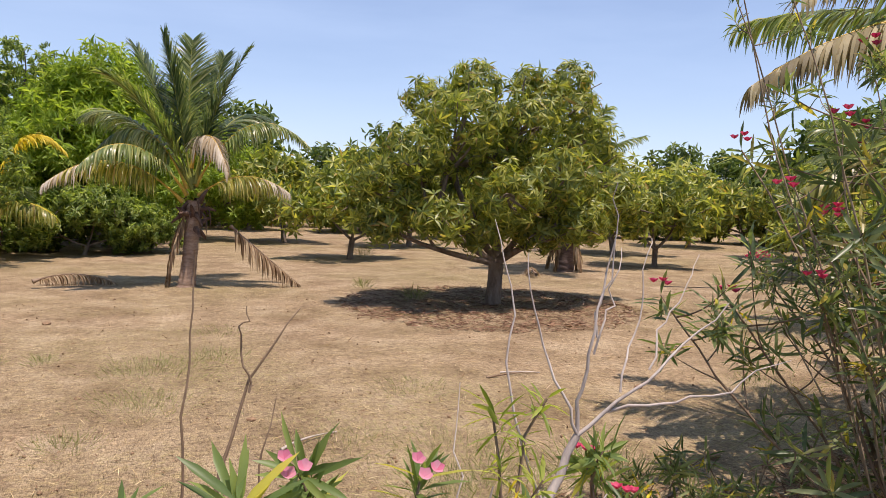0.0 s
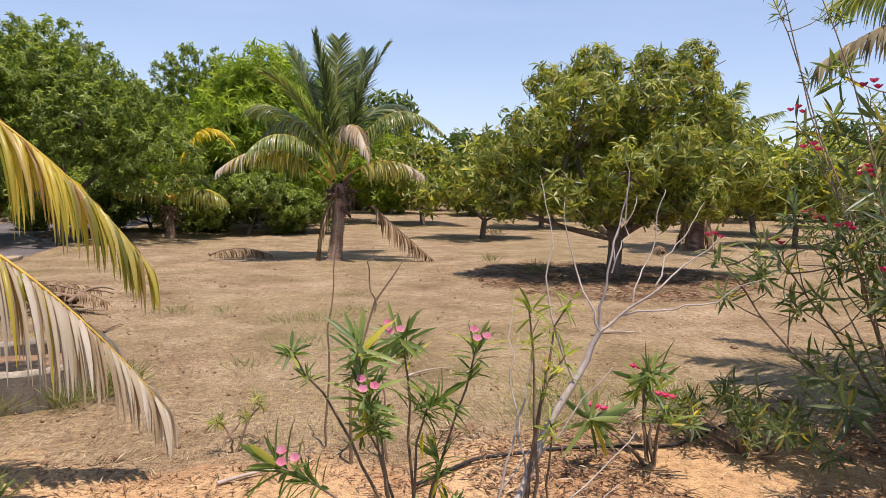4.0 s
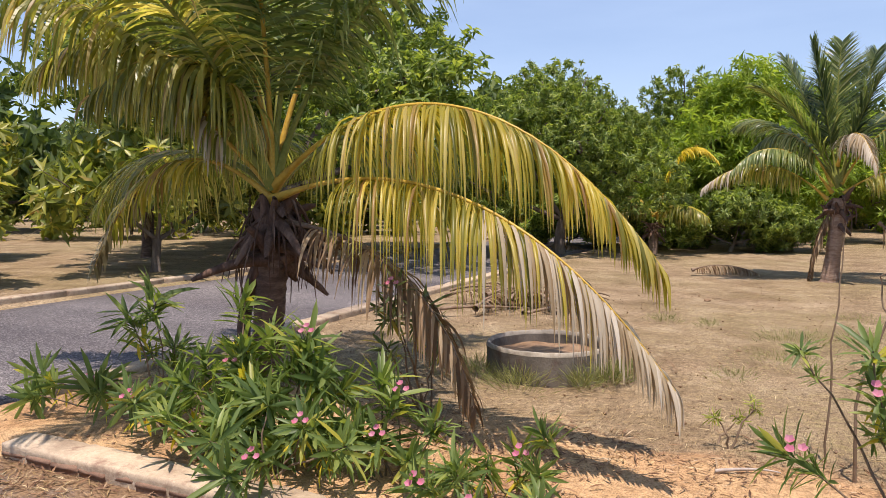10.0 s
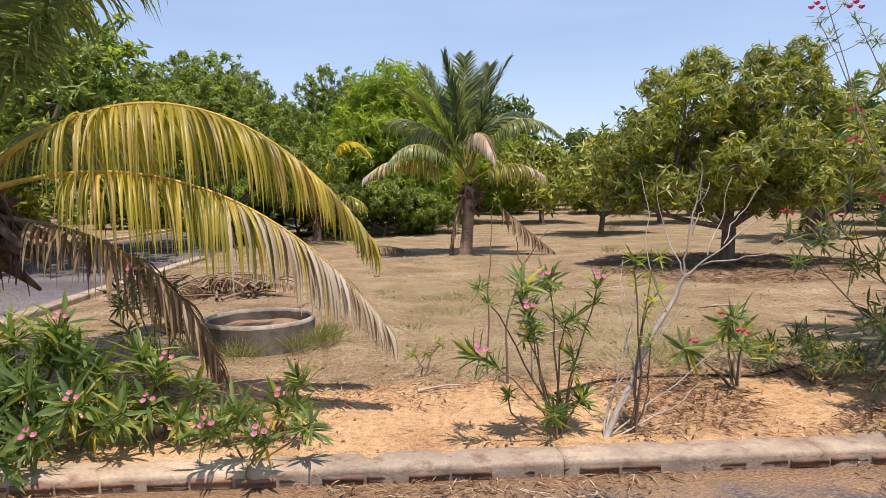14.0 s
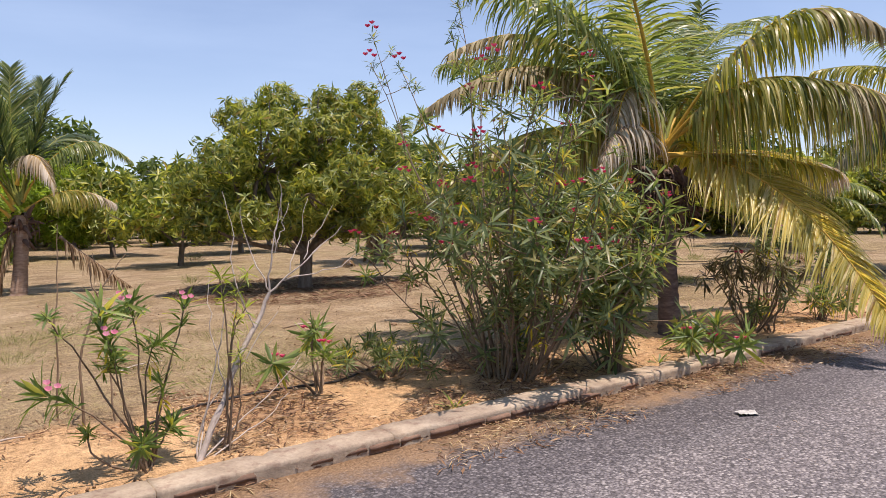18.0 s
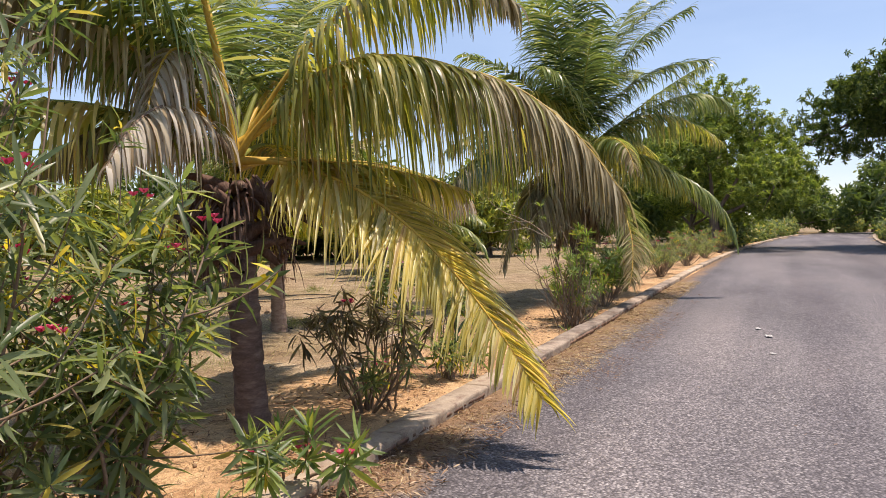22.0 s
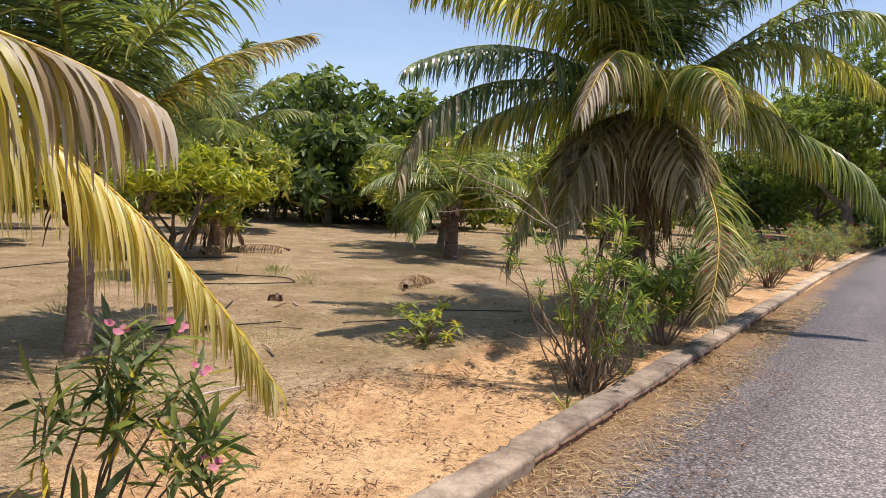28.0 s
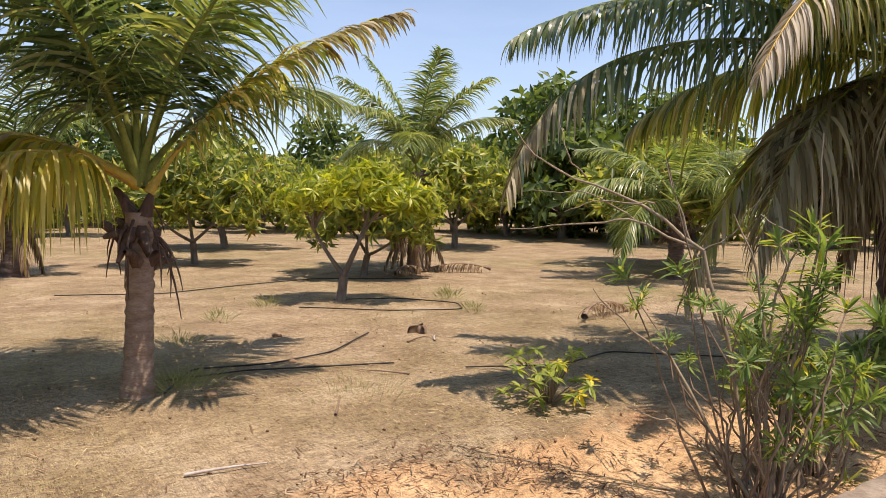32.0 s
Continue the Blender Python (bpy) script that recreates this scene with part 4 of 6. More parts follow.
def build_palm_corner():
    at = on_ground(16.3, 2.35)
    palm = thing("coconut_palm", at, "dark green coconut palm with drooping fronds and nuts", "palm tree", "palms")
    L = lambda *p: local(at, p)
    top = L(16.25, 2.3, 2.55)
    palm_trunk(palm, (0, 0, 0), top, 0.15, 0.15, PALM_BARK_DARK, 0.35)
    palm_boots(palm, top + (0, 0, 0.05), 0.2, 26, DEADWOOD_DARK, 0.8)
    palm_strands(palm, top, 0.24, 90, FIBRE, 1.7)
    c = top + np.array([0, 0, 0.3])
    frond(palm, c, L(14.4, 3.1, 3.3), L(12.75, 3.6, 2.82), FROND_DARK, RACHIS_GREEN, 110, 0.6, 0.8, 0.03, 0.14)
    frond(palm, c, L(13.95, 3.35, 2.85), L(12.72, 3.6, 1.7), FROND_DARK, RACHIS_GREEN, 100, 0.55, 1.0, 0.03, 0.14, False, "drooping green frond with dry ends", FROND_DRY)
    frond(palm, c, L(14.5, 2.0, 3.22), L(13.3, 1.95, 2.4), FROND_OLIVE, RACHIS, 96, 0.5, 0.9, 0.026, 0.2, True, "faded yellow-grey frond", FROND_FADED)
    frond(palm, c, L(15.0, 1.35, 3.1), L(13.9, 0.75, 2.45), FROND, RACHIS, 96, 0.5, 0.8, 0.028, 0.2, False, "arched frond with pale leaflets", FROND_DRY)
    frond(palm, c, L(17.3, 0.3, 2.45), L(17.62, -0.62, 1.08), FROND, RACHIS_GREEN, 110, 0.6, 1.0, 0.028, 0.14)
    frond(palm, c - (0, 0, 0.1), L(15.55, 1.25, 1.75), L(14.45, 0.95, 0.5), FROND, RACHIS, 110, 0.6, 0.4, 0.026, 0.18, True, "green frond hanging to the kerb", FROND_DRY)
    frond(palm, c, L(17.4, 1.1, 4.1), L(18.1, 0.0, 4.9), FROND, RACHIS_GREEN, 100, 0.66, 0.6, 0.03, 0.14)
    frond(palm, c, L(17.6, 0.6, 4.15), L(18.1, -0.5, 3.95), FROND, RACHIS_GREEN, 100, 0.66, 0.9, 0.03, 0.14)
    frond(palm, c, L(15.2, 3.0, 2.1), L(14.5, 3.3, 0.75), FROND_OLIVE, RACHIS, 70, 0.5, 0.7, 0.03, 0.2, dead_tip=FROND_DRY)
    for az, el, ln, dr in ((140, -20, 1.6, 50), (130, 5, 2.2, 75), (172, -12, 2.0, 60), (203, -4, 1.9, 70), (186, 22, 2.4, 85), (218, 28, 2.3, 85), (160, 48, 2.8, 85), (235, -30, 1.6, 50), (150, -45, 1.5, 40), (300, 20, 2.4, 85), (90, 82, 4.1, 35), (40, 72, 3.9, 60), (0, 66, 3.7, 75), (320, 72, 3.9, 65), (280, 74, 3.6, 60), (150, 74, 3.7, 55), (165, 58, 3.3, 65), (203, 64, 3.2, 65), (135, 62, 3.2, 65), (178, 68, 3.5, 50), (190, 80, 3.8, 45), (120, 50, 2.9, 95), (65, 40, 2.8, 95), (20, 30, 2.7, 95), (330, 32, 2.7, 80), (312, 46, 3.1, 82), (352, 14, 2.5, 70), (295, 58, 3.2, 75), (10, 48, 3.0, 85), (345, 80, 4.1, 40), (230, 82, 3.9, 40)):
        ray_frond(palm, c, az + rng.normal(0, 7), el + rng.normal(0, 4), ln * rng.uniform(1.0, 1.28), dr * rng.uniform(0.75, 1.3), leaf=(FROND_DARK if az % 3 else FROND) if el > 55 else (FROND_DRY if el < 0 else FROND_OLIVE), stalk=RACHIS_GREEN, n=90, longest=0.78, hang=rng.uniform(0.55, 1.1), width=0.034)
    for az, el, ln in ((150, -62, 1.9), (172, -55, 1.8), (190, -68, 2.1), (205, -58, 1.7), (222, -64, 1.9), (240, -60, 1.6), (260, -66, 1.5), (130, -66, 1.7)):
        ray_frond(palm, c - (0, 0, 0.15), az, el, ln, 24, leaf=FROND_DEAD, stalk=DEADWOOD, n=44, longest=0.34, hang=1.2, width=0.024)
    for k in range(6):
        a = k * 1.05
        nut = bmesh.new()
        bmesh.ops.create_icosphere(nut, subdivisions=2, radius=0.085)
        for vert in nut.verts:
            vert.co = Vector((vert.co.x, vert.co.y, vert.co.z * 1.25 + 0.02 * abs(vert.co.x)))
        me = bpy.data.meshes.new("coconut")
        nut.to_mesh(me)
        nut.free()
        for p in me.polygons:
            p.use_smooth = True
        me.materials.append(RACHIS_GREEN)
        part("coconut", me, palm, "dull green-brown coconut", pose(*(c + np.array([0.22 * math.cos(a), 0.22 * math.sin(a), -0.22 + 0.05 * (k % 2)]))))


build_palm_corner()


def simple_palm(at, label, height, r, fronds, leaf, bark, lean=(0, 0), dead=3, longest=0.6, skirt=0, name_group="palms", extra=()):
    at = on_ground(*at)
    palm = thing("coconut_palm", at, label, "palm tree", name_group)
    top = np.array([lean[0], lean[1], height])
    palm_trunk(palm, (0, 0, 0), top, r, r * 0.95, bark, 0.3)
    palm_boots(palm, top, r * 1.1, 16, FIBRE, 0.45)
    palm_strands(palm, top, r * 1.2, 14, FIBRE, 0.6)
    c = top + np.array([0, 0, 0.22])
    for f in fronds:
        az, el, ln, dr = f[:4]
        ray_frond(palm, c, az, el, ln, dr, leaf=f[4] if len(f) > 4 else (leaf if int(az) % 4 else FROND), stalk=RACHIS_GREEN if len(f) < 5 else RACHIS, n=84, longest=longest * 1.1, hang=f[5] if len(f) > 5 else 0.4, width=0.033, thick=0.026, bare=0.2)
    for root, mid, tip, leaf_kind in extra:
        frond(palm, root, mid, tip, leaf_kind, RACHIS, 96, 0.55, 0.4, 0.034, 0.16, False, "arching frond with browned tip" if leaf_kind is not YELLOWLEAF else "bright yellow arching frond", FROND_DRY if leaf_kind is not YELLOWLEAF else None)
    for k in range(dead):
        ray_frond(palm, c - (0, 0, 0.3), 40 + k * 137, -35, 1.3, 60, leaf=FROND_DEAD, stalk=DEADWOOD, n=28, longest=0.35, hang=1.3)
    for k in range(skirt):
        a = radians(k * 360 / skirt + 20)
        o = np.array([math.cos(a), math.sin(a), 0])
        frond(palm, c - (0, 0, 0.35), o * 0.32 + np.array([0, 0, height * 0.5]), o * rng.uniform(0.3, 0.75) + np.array([0, 0, 0.05]), FROND_DEAD, DEADWOOD, 30, 0.4, 1.4, 0.03, 0.25, False, "dead frond hanging to the ground")
    return palm


# the young palm in the middle of the orchard
def build_palm_middle():
    at = on_ground(0.85, 13.5)
    palm = thing("coconut_palm", at, "young coconut palm with upright dark fronds and dead skirt", "palm tree", "palms")
    top = np.array([0.12, 0.0, 1.6])
    palm_trunk(palm, (0, 0, 0), top, 0.14, 0.12, PALM_BARK, 0.25)
    palm_boots(palm, top, 0.15, 18, FIBRE, 0.55)
    palm_strands(palm, top, 0.15, 18, FIBRE, 0.5)
    upright = [((0.1, 0, 1.8), (-0.65, -0.15, 3.11), (-1.37, -0.3, 3.7)), ((0.07, 0, 1.9), (-0.46, 0.2, 3.38), (-0.85, 0.4, 4.3)), ((0.07, 0, 1.9), (-0.18, -0.05, 3.36), (-0.42, -0.1, 4.5)), ((0.1, 0, 1.9), (0.04, 0.2, 3.45), (0.1, 0.4, 4.55)),
               ((0.14, 0, 1.9), (0.45, -0.1, 3.19), (1.02, -0.2, 4.35)), ((0.12, 0, 1.9), (0.4, 0.25, 3.34), (0.68, 0.5, 4.35)), ((0.1, 0, 1.85), (-0.9, 0.5, 3.0), (-1.7, 1.0, 3.1)), ((0.1, 0, 1.85), (0.8, 0.6, 3.1), (1.6, 1.2, 3.3))]
    for k, (root, mid, tip) in enumerate(upright):
        frond(palm, root, mid, tip, FROND_DARK if k % 3 else FROND, RACHIS_GREEN, 110, 0.62, 0.12 if k < 6 else 0.4, 0.03, 0.18, thick=0.024, fwd=0.5)
    arched = [((0.14, 0, 1.86), (1.09, -0.15, 3.02), (2.13, -0.3, 2.7), FROND, 0.8), ((0.19, 0, 1.69), (0.96, -0.25, 2.07), (1.74, -0.5, 1.8), FROND_OLIVE, 0.9), ((-0.07, 0, 1.57), (-1.17, -0.25, 2.23), (-2.24, -0.5, 1.8), FROND_OLIVE, 1.0),
              ((0, 0, 1.81), (-0.76, 0.05, 2.82), (-1.58, 0.1, 2.32), FROND, 0.9), ((0.07, 0, 2.2), (0.31, -0.45, 2.76), (0.62, -0.9, 2.1), FROND_FADED, 1.0), ((0, 0, 1.7), (-0.9, -0.5, 2.5), (-1.7, -0.9, 2.1), FROND, 0.8)]
    for root, mid, tip, leaf, drop in arched:
        frond(palm, root, mid, tip, leaf, RACHIS, 90, 0.46, drop, 0.028, 0.2, False, "arching frond with browned end", FROND_FADED if leaf is FROND_OLIVE else None)
    frond(palm, (0.0, 0, 1.4), (-0.22, -0.1, 0.8), (-0.34, -0.12, 0.06), FROND_DEAD, DEADWOOD, 50, 0.3, 1.3, 0.03, 0.1, False, "dead frond hanging down the trunk")


build_palm_middle()
# dead frond leaning from its crown to the ground
fallen = thing("fallen_frond", on_ground(2.6, 13.1), "dry brown palm frond propped on the ground", "palm frond")
frond(fallen, (-1.0, 0.25, 1.15), (-0.4, 0.1, 0.62), (0.25, 0, 0.06), FROND_DEAD, DEADWOOD, 40, 0.45, 1.4, 0.03, 0.05)

simple_palm((10.42, 5.3), "young coconut palm with upright green fronds and shaggy trunk top", 1.45, 0.105,
            [(110, 84, 3.4, 18), (250, 82, 3.3, 25), (20, 82, 3.2, 30), (150, 80, 3.5, 22), (75, 76, 3.2, 35), (190, 72, 3.2, 40), (230, 62, 2.6, 70), (170, 34, 2.0, 95, FROND_YELLOW, 0.8), (200, 26, 1.8, 95, FROND_YELLOW, 0.8),
             (30, 68, 3.0, 50), (20, 50, 2.6, 75), (300, 70, 2.6, 60), (120, 55, 2.8, 70), (140, 20, 2.0, 75, FROND_OLIVE, 0.7), (160, 66, 3.2, 50)],
            FROND_DARK, PALM_BARK, (0.05, 0.05), dead=0, longest=0.66, extra=[((0.1, -0.05, 1.6), (0.87, -0.22, 2.52), (1.93, -0.75, 3.1), FROND_OLIVE)])
simple_palm((17.7, 12.6), "coconut palm with dead skirt of fronds round its trunk", 2.2, 0.16,
            [(i * 32 + 10, 78 - (i % 4) * 14, 2.5, 35 + (i % 4) * 17) for i in range(11)], FROND, PALM_BARK, dead=1, skirt=8)
simple_palm((10.3, 15.5), "coconut palm with reddish shaggy trunk behind the mango", 1.9, 0.2,
            [(i * 36, 76 - (i % 4) * 16, 2.4, 40 + (i % 4) * 18) for i in range(10)], FROND, PALM_BARK_DARK, dead=3, skirt=4)
simple_palm((-3.3, 19.5), "small coconut palm with one yellow frond among the bushes", 0.9, 0.12,
            [(150, 50, 1.6, 80, FROND_OLIVE, 0.7), (210, 40, 1.5, 80, FROND_OLIVE, 0.7), (60, 55, 1.6, 80), (330, 30, 1.9, 80, FROND_OLIVE, 0.7)], FROND, PALM_BARK, dead=0, extra=[((0.1, 0, 1.0), (0.75, 0, 2.85), (1.66, 0, 2.7), YELLOWLEAF)])
simple_palm((-15.4, 12.2), "coconut palm beyond the side lane", 1.8, 0.16,
            [(i * 40, 72 - (i % 3) * 20, 2.3, 50 + (i % 3) * 18) for i in range(9)], FROND_OLIVE, PALM_BARK_DARK, dead=3)
simple_palm((21.5, 8.6), "coconut palm with fronds reaching the ground", 1.3, 0.16,
            [(i * 36 + 8, 60 - (i % 3) * 22, 2.6, 80 + (i % 3) * 14) for i in range(11)], FROND_OLIVE, PALM_BARK_DARK, dead=1)
simple_palm((44.0, -8.6), "coconut palm with drooping fronds across the lane", 2.6, 0.2,
            [(i * 36 + 8, 70 - (i % 3) * 22, 3.4, 60 + (i % 3) * 20) for i in range(11)], FROND_OLIVE, PALM_BARK_DARK, dead=1, longest=0.8)

# ---- mango trees ----
mango_lobes = [((-1.75, 0.2, 1.75), (0.75, 0.7, 0.6)), ((-1.5, -0.2, 2.45), (0.7, 0.7, 0.55)), ((-0.85, -0.5, 3.0), (0.75, 0.7, 0.65)), ((-0.35, 0.2, 3.6), (0.62, 0.62, 0.5)), ((-1.0, 0.5, 3.35), (0.55, 0.6, 0.5)), ((0.35, -0.3, 3.0), (0.65, 0.7, 0.6)),
               ((1.1, -0.2, 3.35), (0.62, 0.62, 0.55)), ((1.45, 0.1, 3.85), (0.45, 0.45, 0.45)), ((0.75, 0.4, 3.75), (0.4, 0.45, 0.4)), ((1.85, 0.2, 2.85), (0.65, 0.65, 0.6)), ((2.3, 0.1, 2.2), (0.6, 0.6, 0.6)), ((1.7, -0.7, 1.85), (0.75, 0.65, 0.55)), ((0.7, -0.95, 2.1), (0.75, 0.6, 0.65)),
               ((-0.3, -0.95, 1.85), (0.75, 0.6, 0.6)), ((-0.9, 0.8, 2.1), (0.8, 0.8, 0.7)), ((0.9, 0.9, 2.2), (0.85, 0.8, 0.7)), ((0.1, 0.3, 2.5), (0.8, 0.8, 0.7)), ((-2.2, -0.1, 2.15), (0.42, 0.45, 0.4)), ((2.65, -0.2, 1.75), (0.45, 0.5, 0.4)), ((-1.3, -0.8, 1.45), (0.5, 0.5, 0.4)), ((1.0, -1.1, 1.45), (0.5, 0.5, 0.4)), ((-0.55, -0.55, 1.3), (0.6, 0.5, 0.42)), ((0.5, -0.6, 1.28), (0.55, 0.5, 0.4)), ((0.0, 0.6, 1.4), (0.7, 0.6, 0.45)), ((-1.9, 0.1, 1.3), (0.5, 0.5, 0.38)), ((1.9, 0.3, 1.35), (0.55, 0.55, 0.42))]
tree("mango_tree", (5.5, 10.3), "round mango tree with glossy green and yellow-green leaves", "tree", [(c, tuple(0.86 * q for q in r)) for c, r in mango_lobes], (0.05, 0, 0.72), 0.13, MANGO, MANGO_TUFT, 3100, 1.0, droop=0.3, twigs=4, group="mango trees")



def orchard_tree(kind, seed, leaf, tuft, count, size, spread, low, high, r, nlobes, r0, fork, droop=0.35, label="", category="tree", shell=0.55):
    """A tree kind built once at the origin, to be copied about the orchard."""
    lobes = random_lobes(nlobes, spread, low, high, r)
    return tree(kind, (0, -300), label, category, lobes, (0.08, 0.05, fork), r0, leaf, tuft, count, size, droop=droop, shell=shell)


def plant_copies(ob, spots, label, group):
    for k, (x, y, s, a) in enumerate(spots):
        c = ob if k == 0 else copy_thing(ob, Matrix())
        c.matrix_basis = pose(x, y, ground_z(x, y) - 0.03, 0, 0, a) @ Matrix.Diagonal((s, s, s * (1 + 0.08 * math.sin(k * 2.3)), 1))
        tagged(c, label, "tree", group)


# the young mango: a low fork under a flat, wide crown
lobes = [((s * 0.82 + q * 0.57 + rng.uniform(-0.04, 0.04), -s * 0.57 + q * 0.82 + rng.uniform(-0.04, 0.04), z + rng.uniform(-0.04, 0.04)), (r, r, r * 0.6)) for s, q, z, r in (
    (-0.62, 0.0, 1.58, 0.38), (-0.25, -0.3, 1.66, 0.42), (0.0, 0.42, 1.78, 0.40), (0.35, -0.1, 1.80, 0.45), (0.78, 0.32, 1.72, 0.40), (0.8, -0.35, 1.64, 0.40), (1.22, 0.0, 1.58, 0.38), (-0.36, 0.3, 1.92, 0.34), (0.5, 0.1, 2.02, 0.34))]
young = tree("mango_tree", (14.15, 9.2), "young mango tree with bright yellow-green leaves", "tree", lobes, (0.05, -0.02, 0.42), 0.075, MANGO_YOUNG, MANGO_TUFT, 330, 1.15, droop=0.35, group="mango trees")
small = orchard_tree("mango_tree", 2, MANGO, MANGO_TUFT_FAR, 560, 1.25, 1.5, 1.3, 2.6, 0.8, 10, 0.09, 0.6)
plant_copies(small, [(5.6, 19.4, 0.95, 0), (5.2, 27.3, 1.15, 70), (16.4, 21.6, 1.25, 140), (14.0, 16.4, 0.9, 200), (23.0, 18.4, 1.2, 20), (24.0, 10.6, 1.2, 260), (-12.1, 9.4, 1.1, 80), (16.2, 12.2, 0.8, 300), (21.4, 31.5, 1.3, 30), (13.3, 31.5, 1.2, 120),
                     (30.2, 16.3, 1.3, 90), (9.5, 25.0, 1.15, 220), (4.8, 43.8, 1.5, 10), (5.4, 38.0, 1.4, 170), (16.2, 47.0, 1.5, 50), (24, 26, 1.3, 10), (30, 24, 1.4, 75), (11, 36, 1.4, 33), (29, 33, 1.5, 200), (0.5, 33, 1.3, 280), (-17, 18, 1.3, 40), (-14, 5, 1.2, 10), (-19, 8, 1.4, 90), (36, 12, 1.3, 45), (37, 20, 1.4, 100), (20, 38, 1.4, 210), (34, 40, 1.6, 10)],
             "orchard mango tree with yellow-green leaves and short trunk", "mango trees")

# ---- neem, feathery and woodland trees ----
neem = orchard_tree("neem_tree", 3, NEEM, NEEM_TUFT, 2900, 0.95, 2.9, 1.9, 5.3, 1.25, 16, 0.16, 1.1, 0.2)
plant_copies(neem, [(-5.9, 18.9, 1.0, 0), (-3.0, 26.5, 1.02, 120), (-12.3, 13.9, 1.72, 200), (-9.5, 31, 1.3, 60), (46.0, 1.9, 1.6, 80), (54, 4.0, 1.3, 10), (-20, 24, 1.4, 250)], "leafy green neem tree with rounded crown", "neem trees")
feather = orchard_tree("feathery_tree", 4, FEATHER, FEATHER_TUFT, 1500, 1.25, 2.1, 1.2, 5.0, 1.1, 13, 0.12, 0.9, 0.1)
plant_copies(feather, [(-1.2, 24.0, 1.2, 0), (1.4, 29, 1.15, 140)], "light green feathery-leaved tree", "feathery trees")
bush = orchard_tree("broadleaf_bush", 5, NEEM, NEEM_TUFT, 750, 1.0, 1.5, 0.45, 1.7, 0.75, 10, 0.06, 0.25, 0.2)
plant_copies(bush, [(-1.3, 20.9, 1.05, 0), (0.4, 21.8, 0.75, 90), (-4.3, 22.5, 1.1, 200), (-6.8, 23, 1.0, 20)], "dense leafy green bush reaching the ground", "bushes")
for o in scene.objects:
    if o.name.startswith("broadleaf_bush"):
        o["category"] = "bush"
dark = orchard_tree("shade_tree", 6, DARKLEAF, NEEM_TUFT, 4000, 0.95, 3.3, 3.2, 6.0, 1.35, 14, 0.2, 1.8, 0.2)
plant_copies(dark, [(46.5, -10.6, 1.95, 0), (62, -13, 1.0, 120)], "dark-leaved spreading shade tree beside the lane", "shade trees")
wood = orchard_tree("woodland_tree", 7, DARKLEAF, FAR_TUFT, 460, 1.3, 3.4, 1.2, 6.0, 1.6, 13, 0.2, 1.2, 0.1, shell=0.4)
wood_spots = []
for k in range(40):
    a = radians(168 - k * 4.1)
    d = 50 + 9 * math.sin(k * 1.9) + (k % 3) * 7
    wood_spots.append((6 + d * math.cos(a), 2 + d * math.sin(a) * 0.95, 0.95 + 0.3 * math.sin(k * 2.7), k * 77 % 360))
wood_spots = [w for w in wood_spots if w[1] > 7]
wood_spots += [(98, 6, 1.0, 10), (101, -3, 1.1, 70), (97, -12, 1.2, 30), (88, -16, 1.2, 200), (84, 9, 1.0, 15), (72, 8, 1.0, 95), (62, 9, 0.9, 22), (31, 21.5, 0.95, 140), (35, 20.5, 1.0, 200), (34, 26, 1.1, 20), (112, -7, 0.9, 40), (113, -13, 1.0, 110), (111, -19, 1.0, 200)]
plant_copies(wood, wood_spots, "dark green tree of the wood behind the orchard", "woodland trees")
light_wood = orchard_tree("woodland_tree", 8, MANGO, FAR_TUFT, 330, 1.0, 2.6, 0.7, 3.6, 1.3, 11, 0.14, 0.7, 0.1, shell=0.4)
spots = []
for k in range(34):
    a = radians(170 - k * 4.75)
    d = 37 + 5 * math.sin(k * 2.9) + (k % 2) * 5
    spots.append((5 + d * math.cos(a), 2 + d * math.sin(a), 0.8 + 0.25 * math.sin(k * 1.7), k * 61 % 360))
plant_copies(light_wood, [w for w in spots if w[1] > 9], "low green tree at the orchard's far edge", "woodland trees")
south = [(-30 + 7.5 * k, -13 - 3 * (k % 3), 0.9 + 0.2 * math.sin(k), k * 50) for k in range(9)]
for x, y, s, a in south:
    c = copy_thing(light_wood, Matrix())
    c.matrix_basis = pose(x, y, 0.05, 0, 0, a) @ Matrix.Diagonal((s, s, s, 1))
    tagged(c, "low green tree across the lane", "tree", "woodland trees")

# ---- oleanders ----
WHORLS = [rosette(21, 0.19, 0.027, -16, 72, 0.14, 0.4, 0.11) for k in range(3)]
SLIM_WHORLS = [rosette(18, 0.165, 0.0235, -30, 66, 0.16, 0.4, 0.15) for k in range(3)]
WHORL_MESH = [mesh_of("leaf_whorl", *w, OLEANDER, True) for w in WHORLS]
WHORL_DARK = [mesh_of("leaf_whorl", *w, OLEANDER_DARK, True) for w in SLIM_WHORLS]
WHORL_PALE = [mesh_of("leaf_whorl", *w, OLEANDER_PALE, True) for w in SLIM_WHORLS]
WHORL_YELLOW = mesh_of("leaf_whorl", *rosette(4, 0.14, 0.026, -70, -10, 0.3, 0.3, 0.1), YELLOWLEAF, True)
WHORL_DRY = mesh_of("leaf_whorl", *rosette(16, 0.15, 0.022, -80, 0, 0.3, 0.4, 0.14), WITHERED, True)


def flower_mesh(material):
    out = []
    for k in range(3):
        c = np.array([0.035 * math.cos(k * 2.1), 0.035 * math.sin(k * 2.1), 0.01 * k])
        for p in range(5):
            v, f = blade(0.030, 0.026, 0.3, -0.25, (0.0, 0.35, 0.75, 1.0))
            m = (rot_z(np.array([p * 1.2566 + k])) @ rot_y(np.array([-0.5])))[0]
            out.append((v @ m.T + c, f))
    return mesh_of("flower", *joined(out), material, True)


